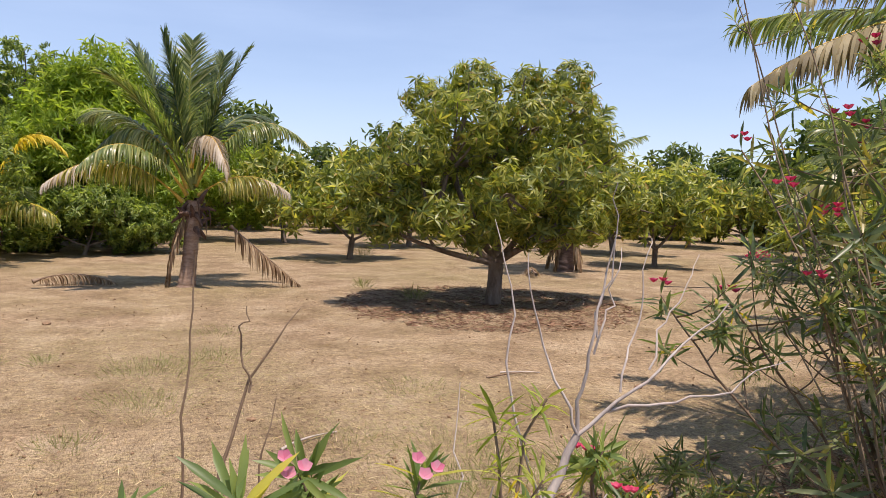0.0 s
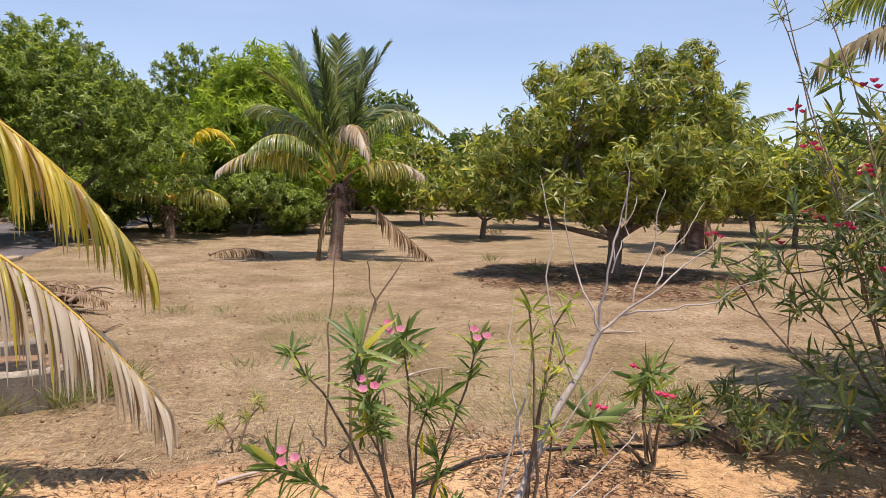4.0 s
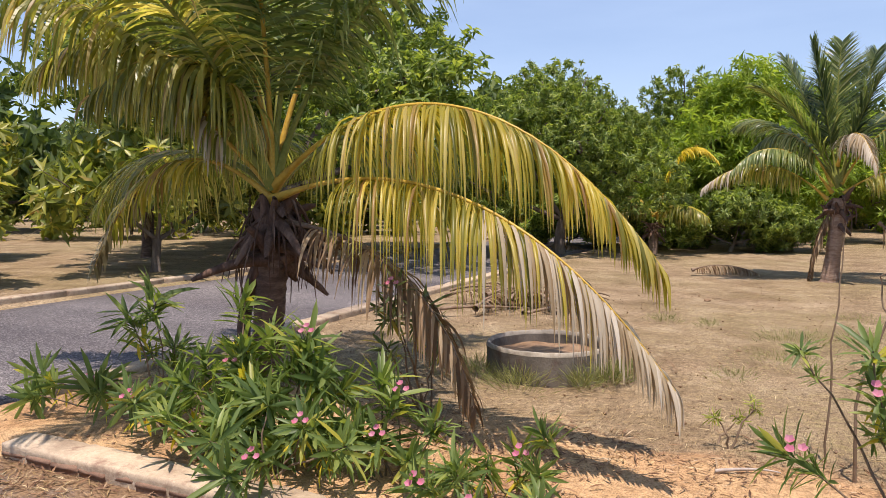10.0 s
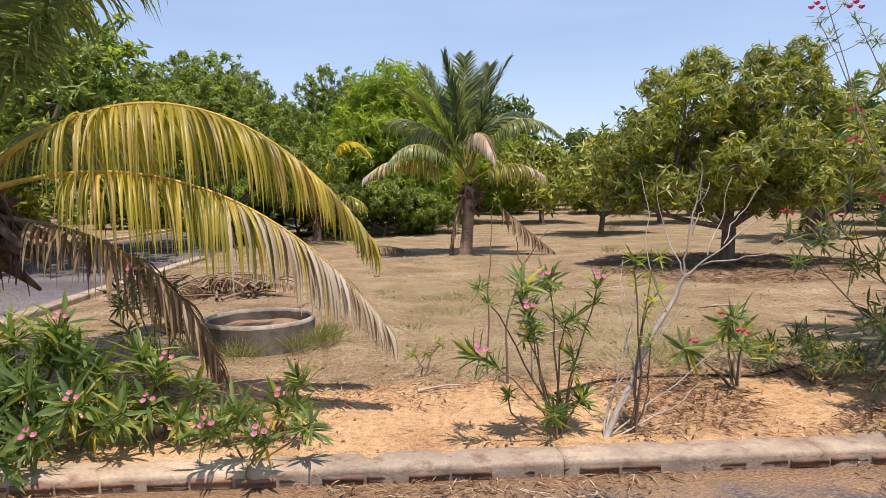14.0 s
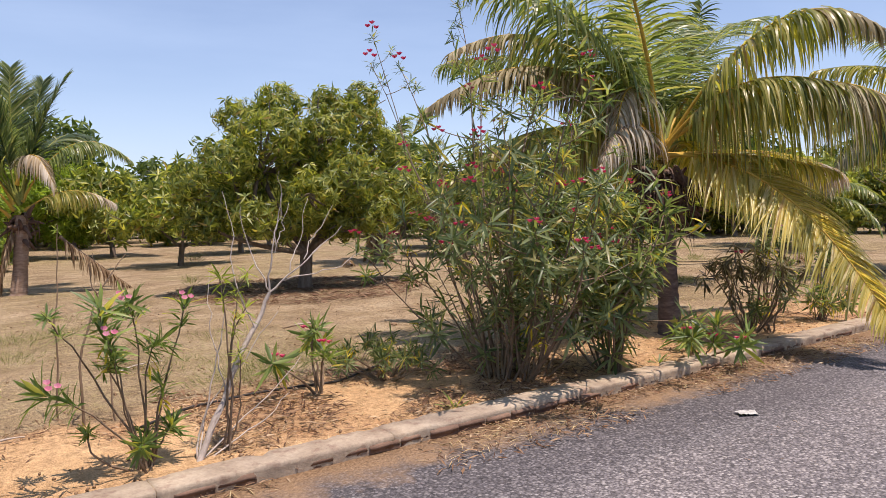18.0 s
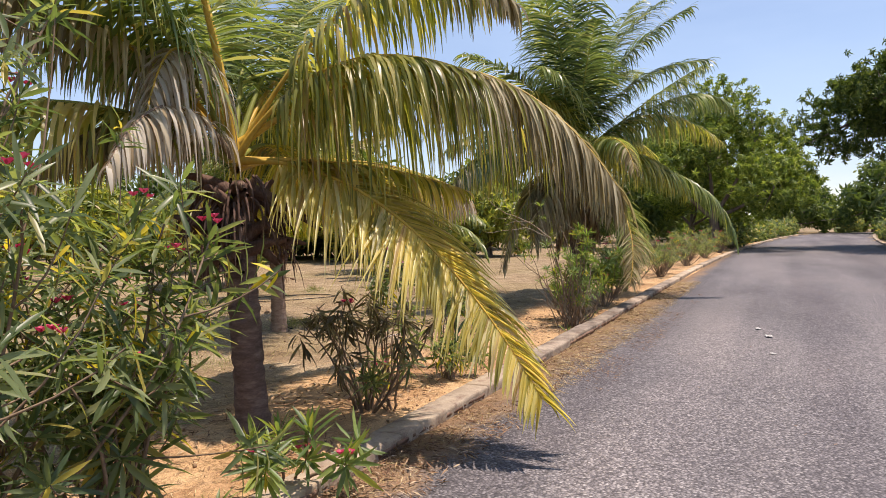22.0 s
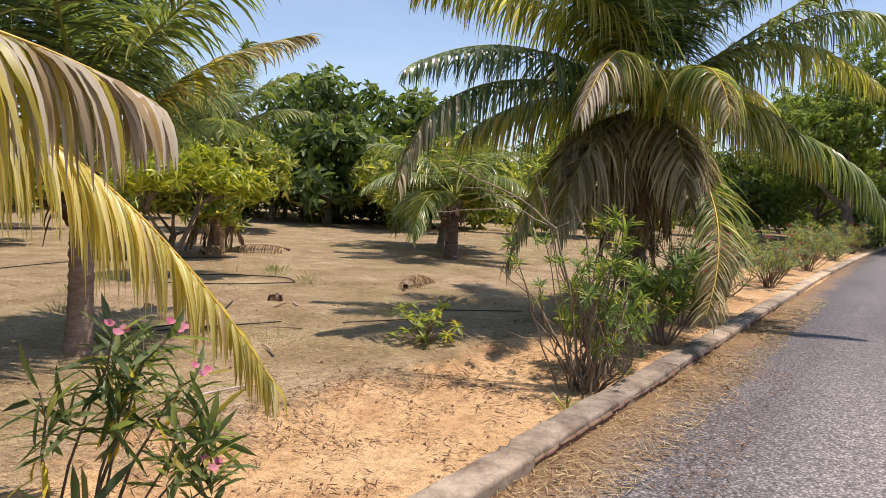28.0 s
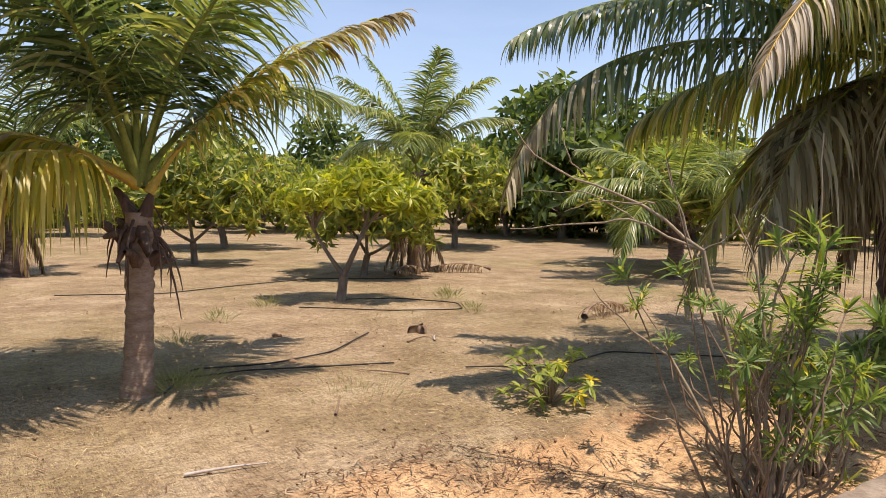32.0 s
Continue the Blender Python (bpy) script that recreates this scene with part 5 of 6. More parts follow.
FLOWERS = [flower_mesh(FLOWER), flower_mesh(FLOWER_RED)]


def oleander(at, label, stems, height, spread, whorls, leafy=0.45, red=0, flowers=4, whorl_size=1.0, thick=0.011, yellow=0.12, lean=(0, 0), group="oleanders", dark=False, jitter=0.16, stem=None, root=0.14, withered=False, crook=0.012):
    """Many thin stems from one root, each with leaf whorls along its upper end and here and there a flower."""
    ob = thing("oleander", on_ground(*at), label, "shrub", group)
    meshes = [WHORL_DRY] * 3 if withered else (WHORL_DARK if dark else WHORL_MESH)
    for i in range(stems):
        az = i * 2.4 + rng.uniform(-0.4, 0.4)
        q = math.sqrt((i + 0.5) / stems)
        h = height * (0.5 + 0.55 * rng.random() ** 1.5) * (1 - 0.2 * q * q)
        foot = np.array([root * q * math.cos(az) * spread, root * q * math.sin(az) * spread, 0])
        tip = np.array([spread * q * math.cos(az) + lean[0] + rng.normal(0, 0.08), spread * q * math.sin(az) + lean[1] + rng.normal(0, 0.08), h])
        mid = foot * 0.55 + tip * 0.45 + np.array([rng.normal(0, 0.2 * spread), rng.normal(0, 0.2 * spread), rng.uniform(0.0, 0.22) * h])
        pts = bend(foot, mid, tip, 10)
        pts[2:] += np.cumsum(rng.normal(0, crook, (8, 3)), axis=0) * (1, 1, 0.4)
        wood, shoots, sprays = tube(pts, np.linspace(thick * rng.uniform(0.8, 1.3), thick * 0.4, 10), 5), [], []
        for w in range(whorls):
            s = max(0.06, 1 - leafy * w / max(1, whorls) * rng.uniform(0.7, 1.2))
            k = s * 9
            a = min(8, int(k))
            p = pts[a] + (pts[a + 1] - pts[a]) * (k - a)
            d = pts[a + 1] - pts[a] + (rng.normal(0, 0.03, 3) if w == 0 else rng.normal(0, 0.09, 3))
            if w:
                off = rng.normal(0, jitter * 0.6, 3)
                off[2] = abs(off[2]) + 0.04
                shoots.append(tube(bend(p, p + off * (0.6, 0.6, 0.2), p + off, 5), np.linspace(thick * 0.45, thick * 0.25, 5), 4))
                d = d * 0.6 + off * 0.5
                p = p + off
            r = towards(np.array([d]), np.array([rng.uniform(0, 6.28)]))[0]
            sz = whorl_size * rng.uniform(0.75, 1.2)
            me = WHORL_YELLOW if w and rng.random() < yellow else meshes[int(rng.integers(0, 3))]
            sprays.append((me, Matrix.Translation(p) @ Matrix(r.tolist()).to_4x4() @ Matrix.Diagonal((sz, sz, sz, 1))))
        st = part("stem", mesh_of("stem", *wood, stem or STEM, True), ob)
        for shoot in shoots:
            part("shoot", mesh_of("shoot", *shoot, stem or STEM, True), st)
        for me, place in sprays:
            part("leaf_whorl", me, st, m=place)
        if flowers and i % max(1, stems // flowers) == 0:
            part("flower", FLOWERS[red], st, "pink flower" if not red else "deep pink flower", Matrix.Translation(pts[-1] + np.array([0, 0, 0.05])) @ Matrix.Diagonal((1.15, 1.15, 1.15, 1)))
    return ob


def shaped_oleander(at, label, tips, red=0, dark=False, thick=0.007, stem=None, group="oleanders", spread=0.07, pale=False):
    """An oleander whose stem ends are known: each is (x, y, z, size of its whorl, 1 for a flower)."""
    base = on_ground(*at)
    ob = thing("oleander", base, label, "shrub", group)
    meshes = WHORL_PALE if pale else (WHORL_DARK if dark else WHORL_MESH)
    for x, y, z, size, bloom in tips:
        tip = np.array([x, y, z]) - np.array(base)
        foot = np.array([spread * tip[0] + rng.normal(0, 0.03), spread * tip[1] + rng.normal(0, 0.03), 0])
        mid = foot * 0.55 + tip * 0.45 + np.array([rng.normal(0, 0.05), rng.normal(0, 0.05), rng.uniform(-0.02, 0.16) * tip[2]])
        pts = bend(foot, mid, tip, 10)
        pts[2:-1] += np.cumsum(rng.normal(0, 0.009, (7, 3)), axis=0)
        st = part("stem", mesh_of("stem", *tube(pts, np.linspace(thick * rng.uniform(0.9, 1.4), thick * 0.5, 10), 5), stem or STEM, True), ob)
        for w, (k, sz) in enumerate(((9, size), (8, size * 0.72))):
            d = pts[9] - pts[8] + rng.normal(0, 0.02, 3)
            r = towards(np.array([d]), np.array([rng.uniform(0, 6.28)]))[0]
            part("leaf_whorl", meshes[int(rng.integers(0, 3))], st, m=Matrix.Translation(pts[k]) @ Matrix(r.tolist()).to_4x4() @ Matrix.Diagonal((sz, sz, sz, 1)))
        if rng.random() < 0.35:
            part("leaf_whorl", WHORL_YELLOW, st, m=Matrix.Translation(pts[7]) @ pose(0, 0, 0, 0, 0, rng.uniform(0, 360)) @ Matrix.Diagonal((size * 0.8, size * 0.8, size * 0.8, 1)))
        if bloom:
            part("flower", FLOWERS[red], st, "deep pink flower" if red else "pink flower", Matrix.Translation(pts[-1] + np.array([rng.normal(0, 0.03), -0.05, 0.03])) @ pose(0, 0, 0, 35, 0, 0) @ Matrix.Diagonal((0.85, 0.85, 0.85, 1)))
    return ob


rng = np.random.default_rng(21)
shaped_oleander((-3.75, 1.75), "oleander shrub with long green leaves beside the junction", [
    (-3.92, 1.6, 0.85, 1.23, 0), (-3.62, 1.6, 0.98, 1.29, 0), (-4.82, 1.6, 0.34, 1.23, 0), (-4.21, 1.6, 0.36, 1.34, 1), (-3.6, 1.5, 0.3, 1.34, 0), (-4.35, 1.7, 0.3, 1.12, 0), (-4.78, 1.5, 0.22, 1.12, 0), (-3.7, 1.8, 0.62, 1.12, 0), (-4.1, 1.9, 0.6, 1.12, 0)])
shaped_oleander((-2.75, 1.65), "oleander shrub with long green leaves and pink flowers", [
    (-3, 1.6, 0.6, 1.40, 1), (-2.46, 1.6, 0.82, 1.46, 1), (-2.67, 1.5, 0.5, 1.40, 0), (-2.32, 1.55, 0.61, 1.34, 0), (-3.15, 1.4, 0.22, 1.23, 1), (-2.64, 1.4, 0.24, 1.29, 0), (-2.85, 1.7, 0.78, 1.23, 0), (-3.2, 1.75, 0.5, 1.23, 0),
    (-2.95, 1.5, 0.4, 1.23, 0), (-2.55, 1.8, 0.66, 1.23, 0), (-2.4, 1.45, 0.38, 1.23, 0), (-3.3, 1.6, 0.36, 1.12, 0), (-2.8, 1.4, 0.33, 1.12, 0), (-2.3, 1.7, 0.5, 1.3, 0), (-2.6, 1.65, 0.68, 1.35, 0), (-2.9, 1.55, 0.55, 1.3, 0), (-3.35, 1.7, 0.58, 1.2, 0), (-2.75, 1.45, 0.48, 1.25, 0), (-2.5, 1.4, 0.3, 1.2, 0), (-3.0, 1.4, 0.34, 1.2, 0), (-3.45, 1.55, 0.42, 1.2, 0)])
shaped_oleander((-1.95, 1.6), "oleander shrub with yellowing lower leaves and pink flowers", [
    (-2.24, 1.6, 0.38, 1.34, 0), (-1.89, 1.6, 0.56, 1.34, 1), (-2.12, 1.5, 0.26, 1.23, 0), (-1.96, 1.5, 0.34, 1.23, 1), (-1.7, 1.65, 0.42, 1.12, 0), (-2.05, 1.7, 0.6, 1.23, 0), (-1.75, 1.45, 0.26, 1.01, 0), (-2.3, 1.45, 0.24, 1.12, 0)])
shaped_oleander((-1.25, 1.5), "small oleander shoots with dark green leaves", [(-1.1, 1.6, 0.45, 0.9, 0), (-1.22, 1.6, 0.32, 0.95, 1), (-1.37, 1.5, 0.26, 0.95, 0), (-1.52, 1.45, 0.2, 1.0, 0), (-1.05, 1.42, 0.3, 0.8, 0)])
shaped_oleander((-1.3, 1.2), "small oleander shoot leaning over the kerb", [(-1.5, 1.02, 0.34, 1.0, 1), (-1.22, 0.98, 0.3, 0.95, 1), (-0.95, 1.1, 0.32, 0.85, 0), (-1.35, 1.1, 0.42, 0.9, 0)])
shaped_oleander((-2.55, 1.3), "oleander shoots hanging over the kerb with pink flowers", [(-2.55, 0.98, 0.2, 1.15, 0), (-2.4, 1.05, 0.3, 1.1, 1), (-2.3, 1.3, 0.42, 1.2, 1), (-2.0, 1.25, 0.36, 1.1, 0), (-2.75, 1.1, 0.32, 1.1, 0), (-2.6, 1.35, 0.5, 1.15, 0)])
shaped_oleander((-3.0, 1.35), "oleander shoots with long leaves behind the kerb", [(-2.75, 1.45, 0.5, 1.2, 0), (-2.95, 1.6, 0.72, 1.2, 0), (-2.8, 1.3, 0.36, 1.1, 0), (-3.15, 1.2, 0.4, 1.1, 0), (-3.3, 1.4, 0.55, 1.15, 0), (-3.5, 1.25, 0.42, 1.1, 1), (-3.05, 1.75, 0.98, 1.1, 0)])
shaped_oleander((-2.3, 2.75), "dark green oleander shoots beneath the palm fronds", [(-2.3, 2.3, 1.02, 1.1, 1), (-2.1, 2.35, 0.9, 1.1, 0), (-2.45, 2.5, 0.85, 1.1, 0), (-2.2, 2.6, 0.75, 1.0, 0), (-2.4, 2.3, 0.65, 1.0, 0), (-2.05, 2.5, 0.66, 1.0, 0)], dark=True)
shaped_oleander((0.47, 1.45), "open oleander shrub with thin stems and pink flowers", [
    (0.0, 1.42, 1.0, 0.52, 0), (0.24, 1.36, 1.02, 0.84, 0), (0.26, 1.3, 0.86, 0.80, 1), (0.4, 1.48, 1.02, 0.80, 1), (0.7, 1.42, 1.0, 0.71, 1), (0.56, 1.36, 0.82, 0.92, 0), (-0.06, 1.3, 0.62, 0.97, 1), (0.54, 1.44, 0.58, 0.67, 0),
    (0.16, 1.46, 0.34, 0.50, 0), (0.62, 1.5, 0.3, 0.80, 0), (0.5, 1.55, 0.28, 0.76, 0), (0.4, 1.3, 0.24, 0.71, 0), (0.3, 1.4, 0.72, 0.67, 0)])
shaped_oleander((0.9, 1.5), "thin oleander stems with pale green shoot tips", [(1.06, 1.42, 0.94, 0.71, 0), (0.91, 1.45, 1.15, 0.59, 0), (1.1, 1.48, 1.15, 0.50, 0), (0.98, 1.36, 0.7, 0.46, 0)], pale=True)
shaped_oleander((-0.35, 2.9), "small bright green shoots on the earth", [(-0.42, 2.85, 0.26, 0.42, 0), (-0.2, 2.95, 0.34, 0.42, 0), (-0.3, 3.1, 0.22, 0.38, 0)], pale=True)
oleander((1.95, 2.3), "small oleander shoot with a deep pink flower", 5, 0.55, 0.3, 1, flowers=2, red=1)
oleander((2.6, 2.4), "low leafy green shrub among the litter", 14, 0.34, 0.42, 3, flowers=0, dark=True, whorl_size=0.62)
oleander((3.5, 1.75), "tall dense oleander bush with deep pink flowers", 33, 2.7, 1.24, 9, leafy=0.84, red=1, flowers=20, whorl_size=0.98, thick=0.011, yellow=0.14, dark=True, jitter=0.36, stem=STEM, root=0.2)
oleander((3.35, 1.85), "long thin oleander stems with deep pink flower tips", 12, 3.35, 0.7, 3, leafy=0.3, red=1, flowers=12, whorl_size=0.5, thick=0.007, yellow=0.1, dark=True, jitter=0.16, stem=STEM_PALE, lean=(-0.45, 0.1))
oleander((4.35, 1.45), "leafy oleander bush with deep pink flowers", 16, 1.5, 0.6, 5, leafy=0.95, red=1, flowers=4, dark=True, root=0.2, jitter=0.28, whorl_size=1.2)
oleander((5.35, 1.25), "low oleander shoot lying across the kerb", 5, 0.35, 0.45, 2, flowers=2, red=1, lean=(-0.1, -0.15))
oleander((6.85, 1.62), "half-withered oleander with dark hanging leaves", 16, 1.05, 0.6, 2, leafy=0.35, flowers=1, red=1, withered=True)
oleander((6.95, 1.45), "small oleander shoot with a deep pink flower", 5, 0.55, 0.3, 2, flowers=1, red=1, dark=True)
shaped_oleander((8.25, 1.55), "leafy dark oleander shrub with pink flowers on the sand", [
    (8.6, 1.45, 1.04, 1.1, 1), (8.41, 1.5, 1.05, 1.2, 1), (8.75, 1.4, 0.72, 1.2, 0), (8.6, 1.4, 0.7, 1.2, 0), (8.72, 1.35, 0.55, 1.1, 1), (8.32, 1.5, 0.47, 1.3, 0), (8.11, 1.45, 0.36, 1.3, 0), (8.6, 1.38, 0.28, 1.2, 0), (8.45, 1.5, 0.83, 1.2, 0), (8.2, 1.55, 0.9, 1.2, 0),
    (8.0, 1.5, 0.5, 1.2, 0), (8.75, 1.5, 0.85, 1.1, 1), (8.55, 1.6, 0.95, 1.2, 0), (8.3, 1.4, 0.3, 1.2, 0)], dark=True)
shaped_oleander((7.6, 1.85), "leafy dark oleander shrub with pink flowers", [
    (7.24, 1.75, 1.25, 1.2, 0), (7.82, 1.75, 1.19, 1.3, 0), (7.31, 1.7, 1.1, 1.1, 0), (7.55, 1.75, 1.2, 1.2, 1), (7.45, 1.8, 1.32, 1.0, 1), (7.7, 1.65, 0.85, 1.2, 0), (7.4, 1.6, 0.75, 1.1, 0), (7.9, 1.9, 0.8, 1.2, 0), (7.6, 2.0, 0.95, 1.1, 0), (7.8, 1.6, 0.6, 1.1, 0)], dark=True)
oleander((12.75, 1.5), "straggling oleander with bare grey stems", 30, 1.5, 0.5, 1, leafy=0.5, flowers=0, thick=0.0085, yellow=0.3, whorl_size=0.55, root=0.3, crook=0.04, stem=STEM)
shaped_oleander((12.7, 1.5), "oleander shoots with bright green leaves beside the kerb", [
    (12.2, 2.03, 1.24, 0.7, 0), (12.38, 1.81, 1.28, 0.75, 0), (12.33, 1.87, 1.87, 0.6, 0), (12.74, 1.3, 1.06, 0.85, 0), (12.75, 1.25, 1.31, 0.9, 0), (12.7, 1.33, 0.71, 0.75, 0), (12.64, 1.39, 0.41, 0.65, 0), (12.83, 1.3, 0.4, 0.65, 0),
    (12.85, 1.35, 1.13, 0.85, 0), (12.57, 1.52, 0.92, 0.6, 0), (12.9, 1.3, 1.42, 0.85, 0), (13.05, 1.45, 1.5, 0.8, 0)], spread=0.3)
oleander((13.45, 1.6), "oleander shrub behind the bare stems", 10, 1.1, 0.4, 3, leafy=0.7, flowers=0)
oleander((14.9, 1.5), "oleander shrub beside the kerb with pink flowers", 14, 1.0, 0.55, 3, leafy=0.5, flowers=3, red=1)
hedge = oleander((16.3, 1.65), "oleander shrub of the kerbside hedge", 18, 1.25, 0.65, 3, leafy=0.7, flowers=4, red=1, dark=True, group="hedge oleanders", whorl_size=0.8, jitter=0.25)
for k in range(15):
    x = 17.9 + k * 1.9 + (k % 3) * 0.3
    copy_thing(hedge, pose(x, lane_y(x) + 1.75 + 0.2 * math.sin(k * 2.1), ground_z(x, lane_y(x) + 1.75), 0, 0, k * 97)).scale = (1, 1, 0.85 + 0.25 * math.sin(k * 1.3))


def hedge_mass(name, x0, x1, y, height, depth, count, label):
    n = int((x1 - x0) / 1.4)
    lobes = [((x0 + (i + 0.5) * 1.4, y + lane_y(x0 + i * 1.4) + 0.25 * math.sin(i * 2.2), height * 0.45 * (1 + 0.25 * math.sin(i * 1.7))), (0.95, depth, height * 0.55)) for i in range(n)]
    v, f = crown_of(lobes, count, FAR_TUFT, 0.75, 0.0, 0.45)
    keep = v[:, 2] > -0.2
    v[:, 2] = np.where(keep, v[:, 2], 0.05)
    tagged(new(name, mesh_of(name, v, f, OLEANDER_DARK)), label, "hedge", kind="stuff")


hedge_mass("hedge", 46, 95, 2.2, 1.6, 0.8, 2600, "long green oleander hedge behind the kerb")
hedge_mass("hedge", 20, 95, SOUTH_Y - 1.4, 1.5, 0.8, 3600, "long green oleander hedge across the lane")
hedge_mass("hedge", 100, 118, 5.0, 2.6, 1.2, 1500, "green thicket at the end of the lane")
hedge_mass("hedge", 104, 122, -3.0, 3.0, 1.6, 1800, "green thicket at the end of the lane")

# ---- bare shrub beside the kerb ----


def branch_set(name, at, label, category, paths, bark, group=""):
    """A leafless shrub: each path is (points, thick, thin), its first point on the root."""
    ob = thing(name, on_ground(*at), label, category, group)
    for pts, r0, r1 in paths:
        pts = np.asarray(pts, dtype=float)
        t = np.linspace(0, 1, 12)
        k = np.linspace(0, 1, len(pts))
        drift = np.cumsum(rng.normal(0, 0.010, (12, 3)), axis=0)
        drift -= drift[0] + t[:, None] * (drift[-1] - drift[0])
        smooth = np.stack([np.interp(t, k, pts[:, i]) for i in range(3)], -1) + drift
        part("branch", mesh_of("branch", *tube(smooth, np.linspace(r0, r1, 12), 6), bark, True), ob)
    return ob


rng = np.random.default_rng(5)
branch_set("bare_shrub", (0.74, 1.42), "bare shrub with pale leafless forking stems", "shrub", [
    (((0, 0, 0), (0.2, 0.08, 0.38), (0.42, 0.14, 0.74), (0.53, 0.15, 0.95)), 0.0216, 0.0119),
    (((0.53, 0.15, 0.95), (0.58, 0.14, 1.25), (0.63, 0.13, 1.58)), 0.0068, 0.0021),
    (((0.53, 0.15, 0.95), (0.46, 0.2, 1.2), (0.4, 0.26, 1.5)), 0.0056, 0.0014),
    (((0.53, 0.15, 0.95), (0.75, 0.1, 1.15), (1.0, 0.04, 1.36)), 0.0068, 0.0021),
    (((0.62, 0.13, 1.02), (0.85, 0.02, 1.08), (1.12, -0.1, 1.2)), 0.0050, 0.0014),
    (((0.57, 0.14, 1.2), (0.66, 0.16, 1.35), (0.7, 0.2, 1.52)), 0.0037, 0.0014),
    (((0, 0.02, 0), (0.07, 0.06, 0.4), (0.22, 0.1, 0.85)), 0.0074, 0.0028),
    (((0, 0, 0), (0.35, 0.1, 0.2), (0.75, 0.2, 0.5)), 0.0062, 0.0021),
    (((0, 0, 0), (0.3, 0.05, 0.1), (0.62, 0.1, 0.3)), 0.0062, 0.0021),
    (((0, 0, 0), (0.12, 0.12, 0.3), (0.4, 0.3, 0.55)), 0.0062, 0.0021),
    (((0.42, 0.14, 0.74), (0.3, 0.2, 1.1), (0.34, 0.25, 1.35), (0.3, 0.3, 1.6)), 0.0050, 0.0014),
    (((0.58, 0.14, 1.25), (0.62, 0.1, 1.45), (0.6, 0.1, 1.72)), 0.0037, 0.0014),
    (((0.75, 0.1, 1.15), (0.85, 0.15, 1.35), (1.02, 0.2, 1.5)), 0.0037, 0.0014),
    (((0.66, 0.12, 1.08), (0.8, 0.2, 1.3), (0.86, 0.25, 1.55)), 0.0037, 0.0014),
    (((0.05, 0.02, 0.1), (0.25, 0.0, 0.5), (0.5, -0.05, 0.85)), 0.0056, 0.0021),
    (((0.2, 0.08, 0.38), (0.15, 0.2, 0.75), (0.2, 0.3, 1.1)), 0.0050, 0.0014)], PALE_BARK)
branch_set("dry_shrub", (0.32, 2.6), "thin dry dark stems standing on the earth", "shrub", [
    (((0, 0, 0), (0.03, 0.05, 0.5), (0.16, 0.1, 0.92), (0.34, 0.12, 1.18)), 0.011, 0.003),
    (((0.13, 0.08, 0.85), (0.1, 0.1, 1.05), (0.12, 0.1, 1.2)), 0.006, 0.002),
    (((0.2, 0, 0), (0.16, 0.04, 0.5), (0.24, 0.08, 0.82)), 0.008, 0.002),
    (((-0.12, 0.3, 0), (-0.1, 0.3, 0.8), (-0.06, 0.32, 1.4)), 0.008, 0.003)], STEM)
branch_set("bare_shrub", (12.68, 1.45), "tangled leafless shrub with long grey twigs", "shrub", [
    (((0, 0, 0), (0.01, 0.16, 0.23), (-0.03, 0.22, 0.83), (-0.11, 0.34, 1.4)), 0.016, 0.011),
    (((-0.11, 0.34, 1.4), (-0.26, 0.55, 1.65), (-0.5, 0.83, 1.79), (-0.73, 1.05, 1.98), (-0.81, 1.12, 2.1)), 0.011, 0.003),
    (((-0.11, 0.34, 1.4), (-0.32, 0.62, 1.55), (-0.5, 0.82, 1.52), (-0.81, 1.12, 1.5)), 0.009, 0.003),
    (((-0.26, 0.55, 1.65), (-0.42, 0.73, 1.65), (-0.59, 0.91, 1.6)), 0.006, 0.002),
    (((0, 0, 0), (-0.17, 0.43, 0.78), (-0.34, 0.65, 0.95), (-0.47, 0.79, 1.17)), 0.011, 0.003),
    (((0, 0, 0.1), (-0.13, 0.38, 0.44), (-0.34, 0.64, 0.51)), 0.009, 0.003),
    (((0, 0, 0), (0.07, 0.06, 0.85), (0.05, 0.1, 1.35), (-0.03, 0.22, 1.6)), 0.014, 0.003),
    (((0, 0, 0), (0.12, -0.03, 0.86), (0.16, -0.11, 1.45), (0.17, -0.13, 2.01)), 0.014, 0.003),
    (((0.05, 0.1, 0.5), (0.08, 0.04, 1.15), (0.14, -0.06, 1.45), (0.04, 0.11, 1.6)), 0.009, 0.003),
    (((0, 0, 0), (0.22, -0.2, 0.77), (0.3, -0.2, 1.01)), 0.010, 0.003),
    (((-0.05, 0.25, 0.95), (-0.12, 0.36, 1.37), (-0.21, 0.48, 1.74), (-0.23, 0.51, 1.89)), 0.008, 0.003),
    (((-0.12, 0.36, 1.37), (-0.04, 0.24, 1.47), (0.04, 0.11, 1.68)), 0.006, 0.002),
    (((-0.5, 0.83, 1.79), (-0.62, 0.9, 1.95), (-0.6, 0.95, 2.15)), 0.005, 0.002),
    (((-0.32, 0.62, 1.55), (-0.5, 0.85, 1.7), (-0.75, 1.0, 1.72)), 0.005, 0.002)], STEM_PALE)

# ---- concrete well ring ----


